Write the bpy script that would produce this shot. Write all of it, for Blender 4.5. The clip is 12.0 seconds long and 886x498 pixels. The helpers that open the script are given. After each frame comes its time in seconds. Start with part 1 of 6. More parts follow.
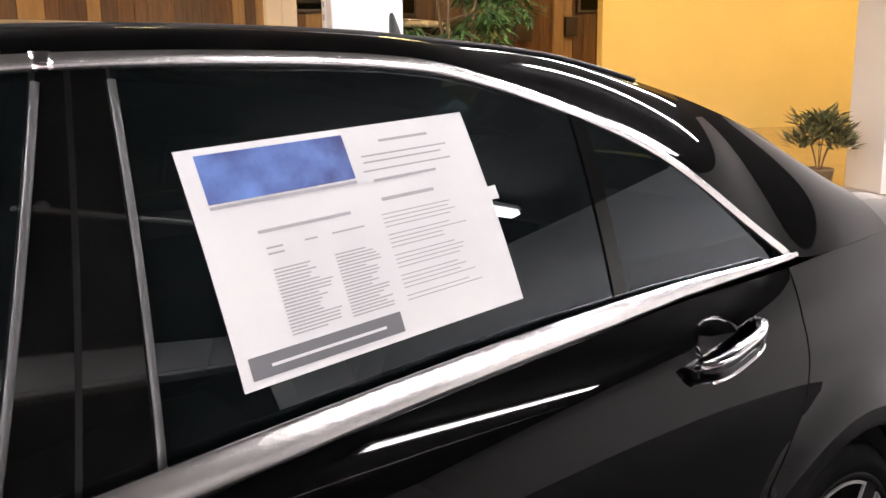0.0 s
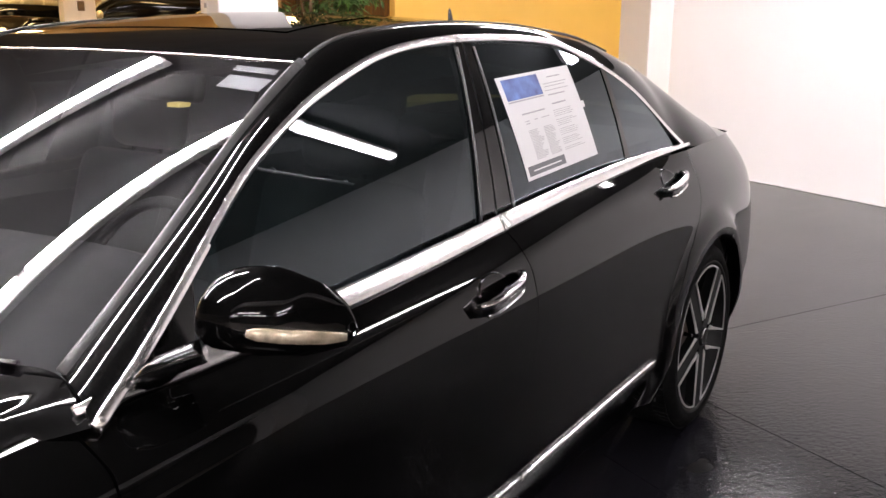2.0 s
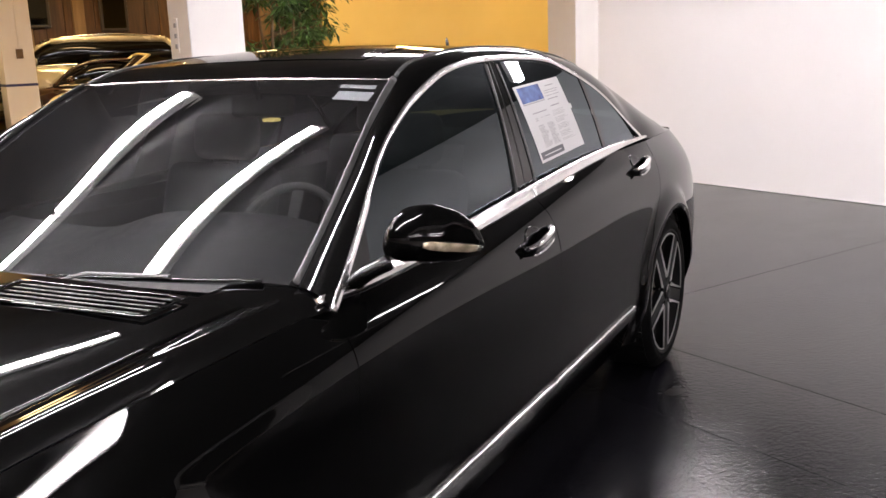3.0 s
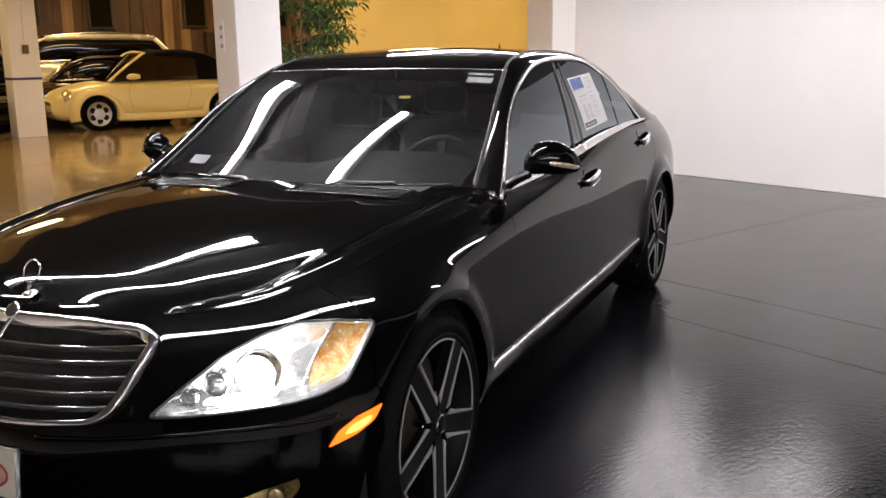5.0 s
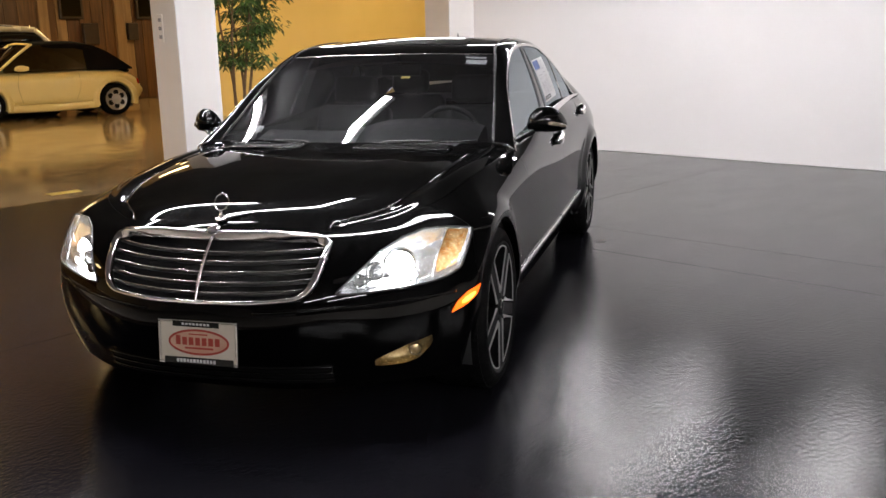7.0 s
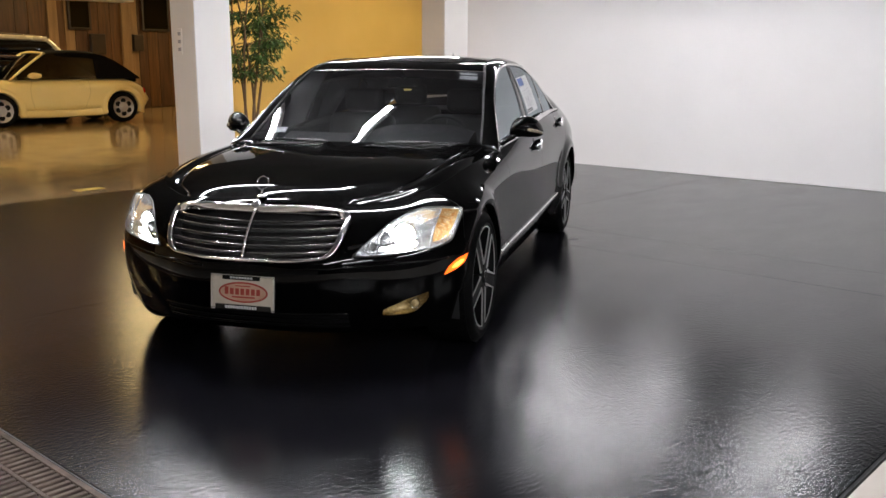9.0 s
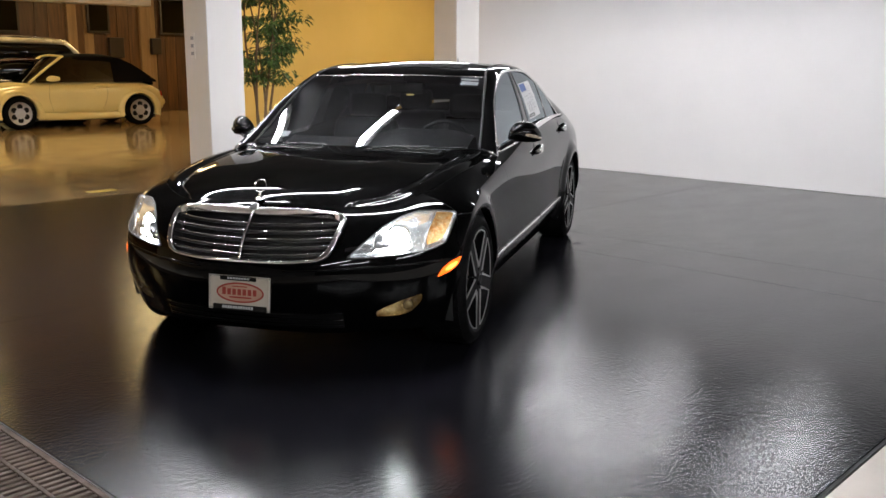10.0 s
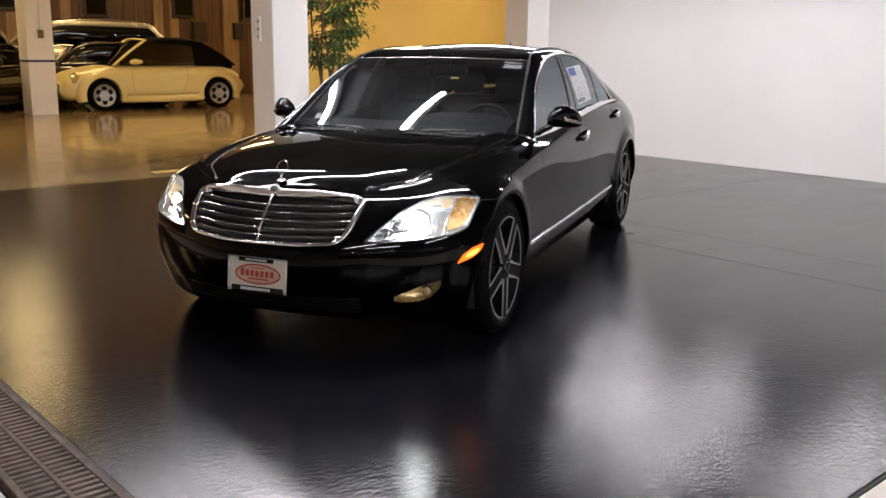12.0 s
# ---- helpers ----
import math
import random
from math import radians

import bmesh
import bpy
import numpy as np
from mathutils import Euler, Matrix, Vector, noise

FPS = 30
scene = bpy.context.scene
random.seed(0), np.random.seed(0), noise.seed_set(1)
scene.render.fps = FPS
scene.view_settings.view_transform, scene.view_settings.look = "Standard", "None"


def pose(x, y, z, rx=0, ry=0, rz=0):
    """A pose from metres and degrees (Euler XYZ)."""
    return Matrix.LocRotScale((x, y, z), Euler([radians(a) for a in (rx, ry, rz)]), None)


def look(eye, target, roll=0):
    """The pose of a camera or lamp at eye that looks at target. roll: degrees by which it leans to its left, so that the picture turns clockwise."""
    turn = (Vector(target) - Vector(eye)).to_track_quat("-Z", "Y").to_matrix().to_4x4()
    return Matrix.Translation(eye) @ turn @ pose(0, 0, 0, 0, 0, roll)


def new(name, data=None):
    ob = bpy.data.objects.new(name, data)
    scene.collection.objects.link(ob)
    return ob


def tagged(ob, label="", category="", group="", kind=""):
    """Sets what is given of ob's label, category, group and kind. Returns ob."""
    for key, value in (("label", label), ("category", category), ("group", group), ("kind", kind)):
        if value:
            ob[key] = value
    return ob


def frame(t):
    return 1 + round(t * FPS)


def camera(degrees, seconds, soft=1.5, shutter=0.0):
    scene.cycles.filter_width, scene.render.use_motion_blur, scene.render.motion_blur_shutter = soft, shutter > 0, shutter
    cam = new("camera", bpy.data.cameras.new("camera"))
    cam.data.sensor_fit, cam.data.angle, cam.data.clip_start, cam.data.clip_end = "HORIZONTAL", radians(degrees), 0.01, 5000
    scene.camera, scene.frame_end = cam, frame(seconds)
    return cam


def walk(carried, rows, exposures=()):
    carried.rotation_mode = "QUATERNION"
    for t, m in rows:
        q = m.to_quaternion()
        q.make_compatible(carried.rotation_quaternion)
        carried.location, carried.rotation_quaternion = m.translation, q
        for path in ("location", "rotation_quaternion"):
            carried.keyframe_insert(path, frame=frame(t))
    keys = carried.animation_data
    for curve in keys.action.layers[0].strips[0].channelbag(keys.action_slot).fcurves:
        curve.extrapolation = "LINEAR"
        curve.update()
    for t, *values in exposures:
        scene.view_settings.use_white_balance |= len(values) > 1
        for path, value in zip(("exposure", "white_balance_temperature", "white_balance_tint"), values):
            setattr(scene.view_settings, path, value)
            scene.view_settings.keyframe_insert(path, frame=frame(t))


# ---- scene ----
cam = camera(51.5, 12.0)
PATH = [
    (0, (0.016, -1.621, 1.403), (1.305, -0.154, 0.973), -0.9),
    (0.5, (-0.366, -1.676, 1.441), (1.039, -0.331, 0.973), -2.9),
    (1, (-0.76, -1.759, 1.454), (0.71, -0.495, 0.963), -1.4),
    (1.5, (-1.167, -1.757, 1.446), (0.406, -0.628, 0.944), -0.2),
    (2, (-1.556, -1.849, 1.44), (0.07, -0.792, 0.954), 0.5),
    (2.5, (-1.945, -1.893, 1.453), (-0.264, -0.91, 0.996), 0.4),
    (2.7, (-2.114, -1.904, 1.446), (-0.414, -0.943, 1.013), -1.0),
    (4.3, (-3.417, -2.031, 1.418), (-1.648, -1.192, 1.008), -2.1),
    (4.5, (-3.568, -2.041, 1.425), (-1.795, -1.21, 1.019), -1.6),
    (5, (-3.925, -2.032, 1.432), (-2.149, -1.214, 1.013), -0.9),
    (5.5, (-4.253, -1.941, 1.426), (-2.454, -1.18, 0.995), -1.0),
    (6, (-4.562, -1.856, 1.43), (-2.737, -1.177, 0.976), -1.5),
    (6.5, (-4.903, -1.808, 1.449), (-3.053, -1.203, 0.99), -1.7),
    (7, (-5.221, -1.714, 1.445), (-3.345, -1.183, 0.998), -1.35),
    (8.8, (-6.015, -1.911, 1.44), (-4.125, -1.399, 1.028), -0.2),
    (9, (-6.09, -1.928, 1.445), (-4.2, -1.418, 1.036), 0.1),
    (9.5, (-6.171, -1.988, 1.457), (-4.282, -1.467, 1.057), 0.2),
    (10, (-6.133, -2.057, 1.456), (-4.251, -1.51, 1.055), 0.3),
    (10.5, (-6.085, -2.153, 1.45), (-4.234, -1.51, 1.049), 0.7),
    (11, (-6.039, -2.23, 1.437), (-4.211, -1.523, 1.042), 1.0),
    (11.5, (-6.001, -2.287, 1.445), (-4.181, -1.561, 1.045), 1.0),
    (12, (-5.942, -2.303, 1.433), (-4.125, -1.587, 1.003), 0.6),
]
walk(cam, [(t, look(eye, target, roll)) for t, eye, target, roll in PATH],
     [(0, 0.85, 6500, 10), (1, 0.95, 6500, 11), (2, 0.77, 6500, 12), (2.7, 0.54, 6500, 12), (4.5, 0.31, 6450, 10), (5.5, 0.30, 6400, 9), (7, 0.20, 6300, 7), (9, 0.10, 6150, 5), (10, 0.10, 6100, 4), (12, 0.14, 6250, 7)])

# ---- world and lights ----
ROOM = pose(0, 0, 0, 0, 0, -27)          # room axes: local x across the bay to the white wall, local y to the showroom
CEIL = 2.68


def shade(name, base, rough=0.5, metal=0.0, coat=0.0, spec=0.5):
    m = bpy.data.materials.new(name)
    m.use_nodes = True
    b = m.node_tree.nodes["Principled BSDF"]
    b.inputs["Base Color"].default_value = (*base, 1)
    b.inputs["Roughness"].default_value = rough
    b.inputs["Metallic"].default_value = metal
    b.inputs["Coat Weight"].default_value = coat
    b.inputs["Coat Roughness"].default_value = 0.02
    b.inputs["Specular IOR Level"].default_value = spec
    return m


def nodes(m):
    t = m.node_tree
    return t, t.nodes, t.links, t.nodes["Principled BSDF"]


def coords(m, scale=(1, 1, 1), turn=0.0):
    t, n, l, b = nodes(m)
    geo, mp = n.new("ShaderNodeTexCoord"), n.new("ShaderNodeMapping")
    mp.inputs["Scale"].default_value = scale
    mp.inputs["Rotation"].default_value = (0, 0, radians(turn))
    l.new(geo.outputs["Object"], mp.inputs["Vector"])
    return mp.outputs["Vector"]


def noise_fac(m, vec, scale, detail=4.0, rough=0.55):
    t, n, l, b = nodes(m)
    x = n.new("ShaderNodeTexNoise")
    x.inputs["Scale"].default_value, x.inputs["Detail"].default_value, x.inputs["Roughness"].default_value = scale, detail, rough
    l.new(vec, x.inputs["Vector"])
    return x.outputs["Fac"]


def ramp(m, fac, stops):
    t, n, l, b = nodes(m)
    r = n.new("ShaderNodeValToRGB")
    while len(r.color_ramp.elements) < len(stops):
        r.color_ramp.elements.new(0.5)
    for e, (p, c) in zip(r.color_ramp.elements, stops):
        e.position, e.color = p, (*c, 1) if len(c) == 3 else c
    l.new(fac, r.inputs["Fac"])
    return r.outputs["Color"]


def spread(m, fac, lo, hi, out):
    """Maps a 0..1 factor to lo..hi and feeds the socket out."""
    t, n, l, b = nodes(m)
    r = n.new("ShaderNodeMapRange")
    r.inputs["From Min"].default_value, r.inputs["From Max"].default_value = 0.3, 0.7
    r.inputs["To Min"].default_value, r.inputs["To Max"].default_value = lo, hi
    l.new(fac, r.inputs["Value"])
    l.new(r.outputs["Result"], out)


def bump(m, fac, strength, dist):
    t, n, l, b = nodes(m)
    x = n.new("ShaderNodeBump")
    x.inputs["Strength"].default_value, x.inputs["Distance"].default_value = strength, dist
    l.new(fac, x.inputs["Height"])
    l.new(x.outputs["Normal"], b.inputs["Normal"])
    return x


def mottled(name, c0, c1, scale, rough, rough2=None, grain=0.0, gscale=60, coat=0.0, metal=0.0, stretch=(1, 1, 1), turn=0.0):
    m = shade(name, c0, rough, metal, coat)
    t, n, l, b = nodes(m)
    v = coords(m, stretch, turn)
    f = noise_fac(m, v, scale)
    l.new(ramp(m, f, [(0.3, c0), (0.7, c1)]), b.inputs["Base Color"])
    if rough2 is not None:
        spread(m, noise_fac(m, v, scale * 2.7), rough, rough2, b.inputs["Roughness"])
    if grain:
        bump(m, noise_fac(m, v, gscale, 3), 1.0, grain)
    return m


def glow(name, colour, strength):
    m = bpy.data.materials.new(name)
    m.use_nodes = True
    b = m.node_tree.nodes["Principled BSDF"]
    b.inputs["Base Color"].default_value = (*colour, 1)
    b.inputs["Emission Color"].default_value = (*colour, 1)
    b.inputs["Emission Strength"].default_value = strength
    return m


def pane_glass(name, tint, gloss_rough=0.0, ior=1.5, sheen=(1.0, 1.0, 1.0), veil=0.0, veil_tint=(0.28, 0.43, 0.45)):
    """Thin sheet of glass: tinted see-through, mirror gloss by Fresnel."""
    m = bpy.data.materials.new(name)
    m.use_nodes = True
    t = m.node_tree
    n, l = t.nodes, t.links
    n.remove(n["Principled BSDF"])
    tr, gl, mix, fr = n.new("ShaderNodeBsdfTransparent"), n.new("ShaderNodeBsdfGlossy"), n.new("ShaderNodeMixShader"), n.new("ShaderNodeFresnel")
    tr.inputs["Color"].default_value = (*tint, 1)
    gl.inputs["Roughness"].default_value = gloss_rough
    gl.inputs["Color"].default_value = (*sheen, 1)
    fr.inputs["IOR"].default_value = ior
    l.new(fr.outputs["Fac"], mix.inputs["Fac"])
    l.new(tr.outputs[0], mix.inputs[1])
    if veil:                                                     # diffuse veil mixed in, painting the haze of reflected light
        df, mx = n.new("ShaderNodeBsdfDiffuse"), n.new("ShaderNodeMixShader")
        df.inputs["Color"].default_value = (*veil_tint, 1)
        mx.inputs["Fac"].default_value = veil
        l.new(tr.outputs[0], mx.inputs[1])
        l.new(df.outputs[0], mx.inputs[2])
        l.new(mx.outputs[0], mix.inputs[1])
    l.new(gl.outputs[0], mix.inputs[2])
    l.new(mix.outputs[0], n["Material Output"].inputs["Surface"])
    return m


def lacquer(name, base, sheen, ior, rough, rough2):
    """Dark gloss paint: a deep base under a slightly absorbing clear lacquer, with uneven polish."""
    m = bpy.data.materials.new(name)
    m.use_nodes = True
    t = m.node_tree
    n, l = t.nodes, t.links
    n.remove(n["Principled BSDF"])
    df, gl, mix, fr = n.new("ShaderNodeBsdfDiffuse"), n.new("ShaderNodeBsdfGlossy"), n.new("ShaderNodeMixShader"), n.new("ShaderNodeFresnel")
    tc, nz, mr = n.new("ShaderNodeTexCoord"), n.new("ShaderNodeTexNoise"), n.new("ShaderNodeMapRange")
    df.inputs["Color"].default_value = (*base, 1)
    gl.inputs["Color"].default_value = (sheen, sheen, sheen, 1)
    nz.inputs["Scale"].default_value = 3.0
    mr.inputs["To Min"].default_value, mr.inputs["To Max"].default_value = rough, rough2
    fr.inputs["IOR"].default_value = ior
    l.new(tc.outputs["Object"], nz.inputs["Vector"])
    l.new(nz.outputs["Fac"], mr.inputs["Value"])
    l.new(mr.outputs["Result"], gl.inputs["Roughness"])
    l.new(fr.outputs["Fac"], mix.inputs["Fac"])
    l.new(df.outputs[0], mix.inputs[1])
    l.new(gl.outputs[0], mix.inputs[2])
    l.new(mix.outputs[0], n["Material Output"].inputs["Surface"])
    return m


world = bpy.data.worlds.new("world")
scene.world = world
world.use_nodes = True
world.node_tree.nodes["Background"].inputs["Color"].default_value = (0.5, 0.5, 0.55, 1)
world.node_tree.nodes["Background"].inputs["Strength"].default_value = 0.02

TUBE = glow("tube_light", (1.0, 0.935, 0.945), 150.0)
# same tubes at lower strength, to soften their pools on the floor
TUBE_DIM = glow("dim_tube_light", (1.0, 0.935, 0.945), 64.0)
WARM = glow("warm_lamp", (1.0, 0.70, 0.32), 25.0)

# ---- materials ----
PAINT = lacquer("black_paint", (0.0009, 0.0009, 0.0009), 0.92, 1.275, 0.015, 0.04)
CHROME = mottled("chrome", (0.80, 0.79, 0.78), (0.74, 0.73, 0.72), 4, 0.06, 0.10, metal=1.0)
SATIN = mottled("satin_trim", (0.80, 0.78, 0.77), (0.74, 0.72, 0.71), 3, 0.20, 0.26, metal=1.0)
GREY_TRIM = mottled("grey_frame_trim", (0.055, 0.055, 0.055), (0.04, 0.04, 0.04), 30, 0.36, 0.44)
BLACK_TRIM = mottled("black_plastic", (0.012, 0.012, 0.012), (0.02, 0.02, 0.02), 40, 0.45, 0.6)
GLOSS_BLACK = shade("gloss_black", (0.002, 0.002, 0.002), 0.04, 0, 0, 0.35)
RUBBER = mottled("tyre_rubber", (0.0022, 0.0022, 0.0022), (0.005, 0.005, 0.005), 25, 0.6, 0.75, 0.0006, 150)
RUBBER.node_tree.nodes["Principled BSDF"].inputs["Specular IOR Level"].default_value = 0.03
RIM_BLACK = shade("rim_black", (0.003, 0.003, 0.003), 0.5, 0, 0.0, 0.12)
RIM_FACE = mottled("rim_machined", (0.56, 0.55, 0.54), (0.46, 0.45, 0.44), 60, 0.28, 0.40, metal=0.7)
SIDE_GLASS = pane_glass("tinted_glass", (0.03, 0.052, 0.056), 0.0, 1.55, (0.86, 0.94, 1.0), 0.005)
SCREEN_GLASS = pane_glass("windscreen_glass", (0.24, 0.255, 0.262), 0.0, 1.52, (1.0, 1.0, 1.0), 0.0035, (0.46, 0.42, 0.44))
LAMP_GLASS = pane_glass("lamp_lens", (0.93, 0.94, 0.95), 0.0, 1.45)
LAMP_BOWL = shade("lamp_reflector", (0.56, 0.56, 0.57), 0.24, 0.85)
HID = glow("hid_beam", (1.0, 0.99, 0.97), 75.0)
LAMP_HALO = glow("added_lamp_glow", (1.0, 0.99, 0.96), 9.0)
AMBER_LIT = glow("lit_amber_marker", (1.0, 0.12, 0.005), 2.0)
AMBER = mottled("amber_reflector", (0.72, 0.30, 0.045), (0.98, 0.74, 0.38), 45, 0.18, 0.3, 0.003, 80, metal=0.45)
DASH = mottled("dash_leather", (0.012, 0.012, 0.0125), (0.018, 0.018, 0.0185), 9, 0.5, 0.65, 0.0006, 180)
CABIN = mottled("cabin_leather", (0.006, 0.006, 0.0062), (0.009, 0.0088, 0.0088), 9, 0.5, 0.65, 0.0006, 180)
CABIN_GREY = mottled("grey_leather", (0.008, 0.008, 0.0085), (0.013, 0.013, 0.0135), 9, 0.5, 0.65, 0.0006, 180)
PAPER = mottled("paper", (0.60, 0.60, 0.605), (0.64, 0.64, 0.645), 6, 0.7)
PLATE_FACE = mottled("plate_face", (0.50, 0.45, 0.37), (0.56, 0.51, 0.43), 12, 0.5)
INK = shade("dark_ink", (0.13, 0.13, 0.14), 0.7)
INK_PALE = shade("grey_ink", (0.33, 0.33, 0.345), 0.7)
BLUE = mottled("blue_print", (0.022, 0.025, 0.12), (0.12, 0.22, 0.55), 14, 0.6)
RED = shade("red_print", (0.30, 0.035, 0.02), 0.5)
WHITE_PAINT = mottled("white_wall_paint", (0.80, 0.785, 0.785), (0.84, 0.825, 0.825), 0.8, 0.55, 0.7, 0.0008, 70)
COLUMN_PAINT = mottled("column_paint", (0.72, 0.69, 0.665), (0.77, 0.745, 0.72), 1.2, 0.5, 0.65, 0.0006, 60)
YELLOW_PAINT = mottled("yellow_wall_paint", (0.71, 0.55, 0.20), (0.76, 0.59, 0.23), 0.9, 0.55, 0.7, 0.0006, 60)
HIGH_CEILING = mottled("showroom_ceiling_paint", (0.62, 0.47, 0.27), (0.68, 0.52, 0.31), 1.2, 0.7)
CEILING_PAINT = mottled("ceiling_paint", (0.09, 0.09, 0.092), (0.125, 0.125, 0.127), 1.5, 0.8)
WOOD = mottled("wood_panel", (0.062, 0.025, 0.0075), (0.150, 0.068, 0.020), 2.4, 0.4, 0.55, 0.0008, 30, stretch=(6, 6, 0.5))
DARK_WOOD = mottled("dark_frame", (0.020, 0.012, 0.008), (0.035, 0.02, 0.012), 6, 0.4)
IRON = mottled("cast_iron", (0.045, 0.031, 0.024), (0.10, 0.072, 0.056), 9, 0.6, 0.8, 0.001, 60)
IRON.node_tree.nodes["Principled BSDF"].inputs["Specular IOR Level"].default_value = 0.2


def floor_mats():
    m = shade("dark_epoxy", (0.04, 0.039, 0.042), 0.25, 0, 0, 0.23)
    t, n, l, b = nodes(m)
    v = coords(m)
    big = noise_fac(m, v, 0.55, 5, 0.6)
    l.new(ramp(m, big, [(0.25, (0.0035, 0.0035, 0.0052)), (0.55, (0.0055, 0.0053, 0.0070)), (0.8, (0.009, 0.0084, 0.0092))]), b.inputs["Base Color"])
    # trowel sweeps and worn patches change the polish
    sweepn = noise_fac(m, coords(m, (1, 2.5, 1), 35), 1.3, 5, 0.62)
    spread(m, sweepn, 0.115, 0.185, b.inputs["Roughness"])
    fine, mid = noise_fac(m, coords(m, (1, 1.6, 1), 20), 36, 3, 0.6), noise_fac(m, coords(m, (1, 2.4, 1), 50), 5, 4)
    b1, b2 = bump(m, fine, 0.9, 0.0017), n.new("ShaderNodeBump")
    b2.inputs["Strength"].default_value, b2.inputs["Distance"].default_value = 0.10, 0.004
    l.new(mid, b2.inputs["Height"])
    l.new(b2.outputs["Normal"], b1.inputs["Normal"])
    tan = shade("tan_floor", (0.36, 0.28, 0.18), 0.12)
    t, n, l, b = nodes(tan)
    v = coords(tan)
    l.new(ramp(tan, noise_fac(tan, v, 0.7, 5, 0.6), [(0.3, (0.27, 0.19, 0.095)), (0.7, (0.38, 0.275, 0.145))]), b.inputs["Base Color"])
    spread(tan, noise_fac(tan, v, 2.0, 5), 0.06, 0.16, b.inputs["Roughness"])
    bump(tan, noise_fac(tan, v, 6, 3), 0.15, 0.003)
    return m, tan


DARK_FLOOR, TAN_FLOOR = floor_mats()
PALE_CONCRETE = mottled("pale_concrete", (0.40, 0.365, 0.325), (0.50, 0.46, 0.41), 1.6, 0.30, 0.5, 0.0006, 60)


# ---- mesh helpers ----
def facing(data, way):
    """The same mesh with its faces turned to look along way on the whole."""
    v, f = np.asarray(data[0], float), [tuple(q) for q in data[1]]
    total = sum((np.cross(v[q[1]] - v[q[0]], v[q[2]] - v[q[0]]) for q in f), np.zeros(3))
    return v, f if total @ np.array(way) > 0 else [tuple(reversed(q)) for q in f]


def mesh(name, verts, faces, smooth=True):
    me = bpy.data.meshes.new(name)
    me.from_pydata([tuple(map(float, v)) for v in verts], [], [tuple(int(i) for i in f) for f in faces])
    me.update()
    if smooth:
        me.polygons.foreach_set("use_smooth", [True] * len(me.polygons))
    return me


def part(name, data, material, parent=None, label="", smooth=False):
    """Links a bmesh, or (verts, faces), as ONE mesh object under a thing or a part."""
    if isinstance(data, tuple):
        me = mesh(name, *data, smooth=smooth)
    else:
        me = bpy.data.meshes.new(name)
        data.to_mesh(me)
        data.free()
        if smooth:
            me.polygons.foreach_set("use_smooth", [True] * len(me.polygons))
    me.materials.append(material)
    ob = new(name, me)
    if parent is not None:
        ob.parent = parent
    if label:
        ob["label"] = label
    return ob


def box(lo, hi, bevel=0.0, segs=2):
    bm = bmesh.new()
    bmesh.ops.create_cube(bm, size=1)
    lo, hi = Vector(lo), Vector(hi)
    for v in bm.verts:
        v.co = Vector([(lo[i] + hi[i]) / 2 + v.co[i] * (hi[i] - lo[i]) for i in range(3)])
    if bevel:
        bmesh.ops.bevel(bm, geom=bm.edges[:], offset=bevel, segments=segs, affect="EDGES", profile=0.5)
    return bm


def cyl(p, q, r, r2=None, seg=24, cap=True):
    p, q = Vector(p), Vector(q)
    bm = bmesh.new()
    bmesh.ops.create_cone(bm, cap_ends=cap, segments=seg, radius1=r, radius2=r if r2 is None else r2, depth=(q - p).length)
    m = Matrix.Translation((p + q) / 2) @ (q - p).to_track_quat("Z", "Y").to_matrix().to_4x4()
    bmesh.ops.transform(bm, matrix=m, verts=bm.verts)
    return bm


def joined(*parts):
    out = bmesh.new()
    for b in parts:
        me = bpy.data.meshes.new("tmp")
        b.to_mesh(me)
        b.free()
        out.from_mesh(me)
        bpy.data.meshes.remove(me)
    return out


def grid_data(p):
    n, m = p.shape[:2]
    k = np.arange(n * m).reshape(n, m)
    f = np.stack([k[:-1, :-1], k[1:, :-1], k[1:, 1:], k[:-1, 1:]], -1).reshape(-1, 4)
    return p.reshape(-1, 3), f


def both(*sets):
    """Several (verts, faces) as one."""
    vs, fs, off = [], [], 0
    for v, f in sets:
        vs.append(np.asarray(v, float))
        fs += [tuple(int(i) + off for i in q) for q in f]
        off += len(v)
    return np.concatenate(vs), fs


def sweep(path, up, a, b, seg=10, closed=False, square=False):
    """A bar of elliptic section (half width a along up, half depth b) along a path; up, a, b may vary."""
    path = np.asarray(path, float)
    n = len(path)
    up = np.broadcast_to(np.asarray(up, float), (n, 3))
    a, b = np.broadcast_to(a, n), np.broadcast_to(b, n)
    if closed:
        tan = np.roll(path, -1, 0) - np.roll(path, 1, 0)
    else:
        tan = np.gradient(path, axis=0)
    tan = tan / (np.linalg.norm(tan, axis=1, keepdims=True) + 1e-9)
    side = np.cross(tan, up)
    side /= np.linalg.norm(side, axis=1, keepdims=True) + 1e-9
    upn = np.cross(side, tan)
    ang = np.linspace(0, 2 * np.pi, seg, endpoint=False)
    ca, sa = np.cos(ang), np.sin(ang)
    if square:
        ca, sa = np.sign(ca) * np.abs(ca) ** 0.45, np.sign(sa) * np.abs(sa) ** 0.45
    ring = path[:, None] + upn[:, None] * (ca[None, :, None] * a[:, None, None]) + side[:, None] * (sa[None, :, None] * b[:, None, None])
    v = ring.reshape(-1, 3)
    f = []
    for i in range(n if closed else n - 1):
        j = (i + 1) % n
        for k in range(seg):
            f.append((i * seg + k, i * seg + (k + 1) % seg, j * seg + (k + 1) % seg, j * seg + k))
    if not closed:
        f.append(tuple(range(seg))[::-1])
        f.append(tuple((n - 1) * seg + k for k in range(seg)))
    return v, f


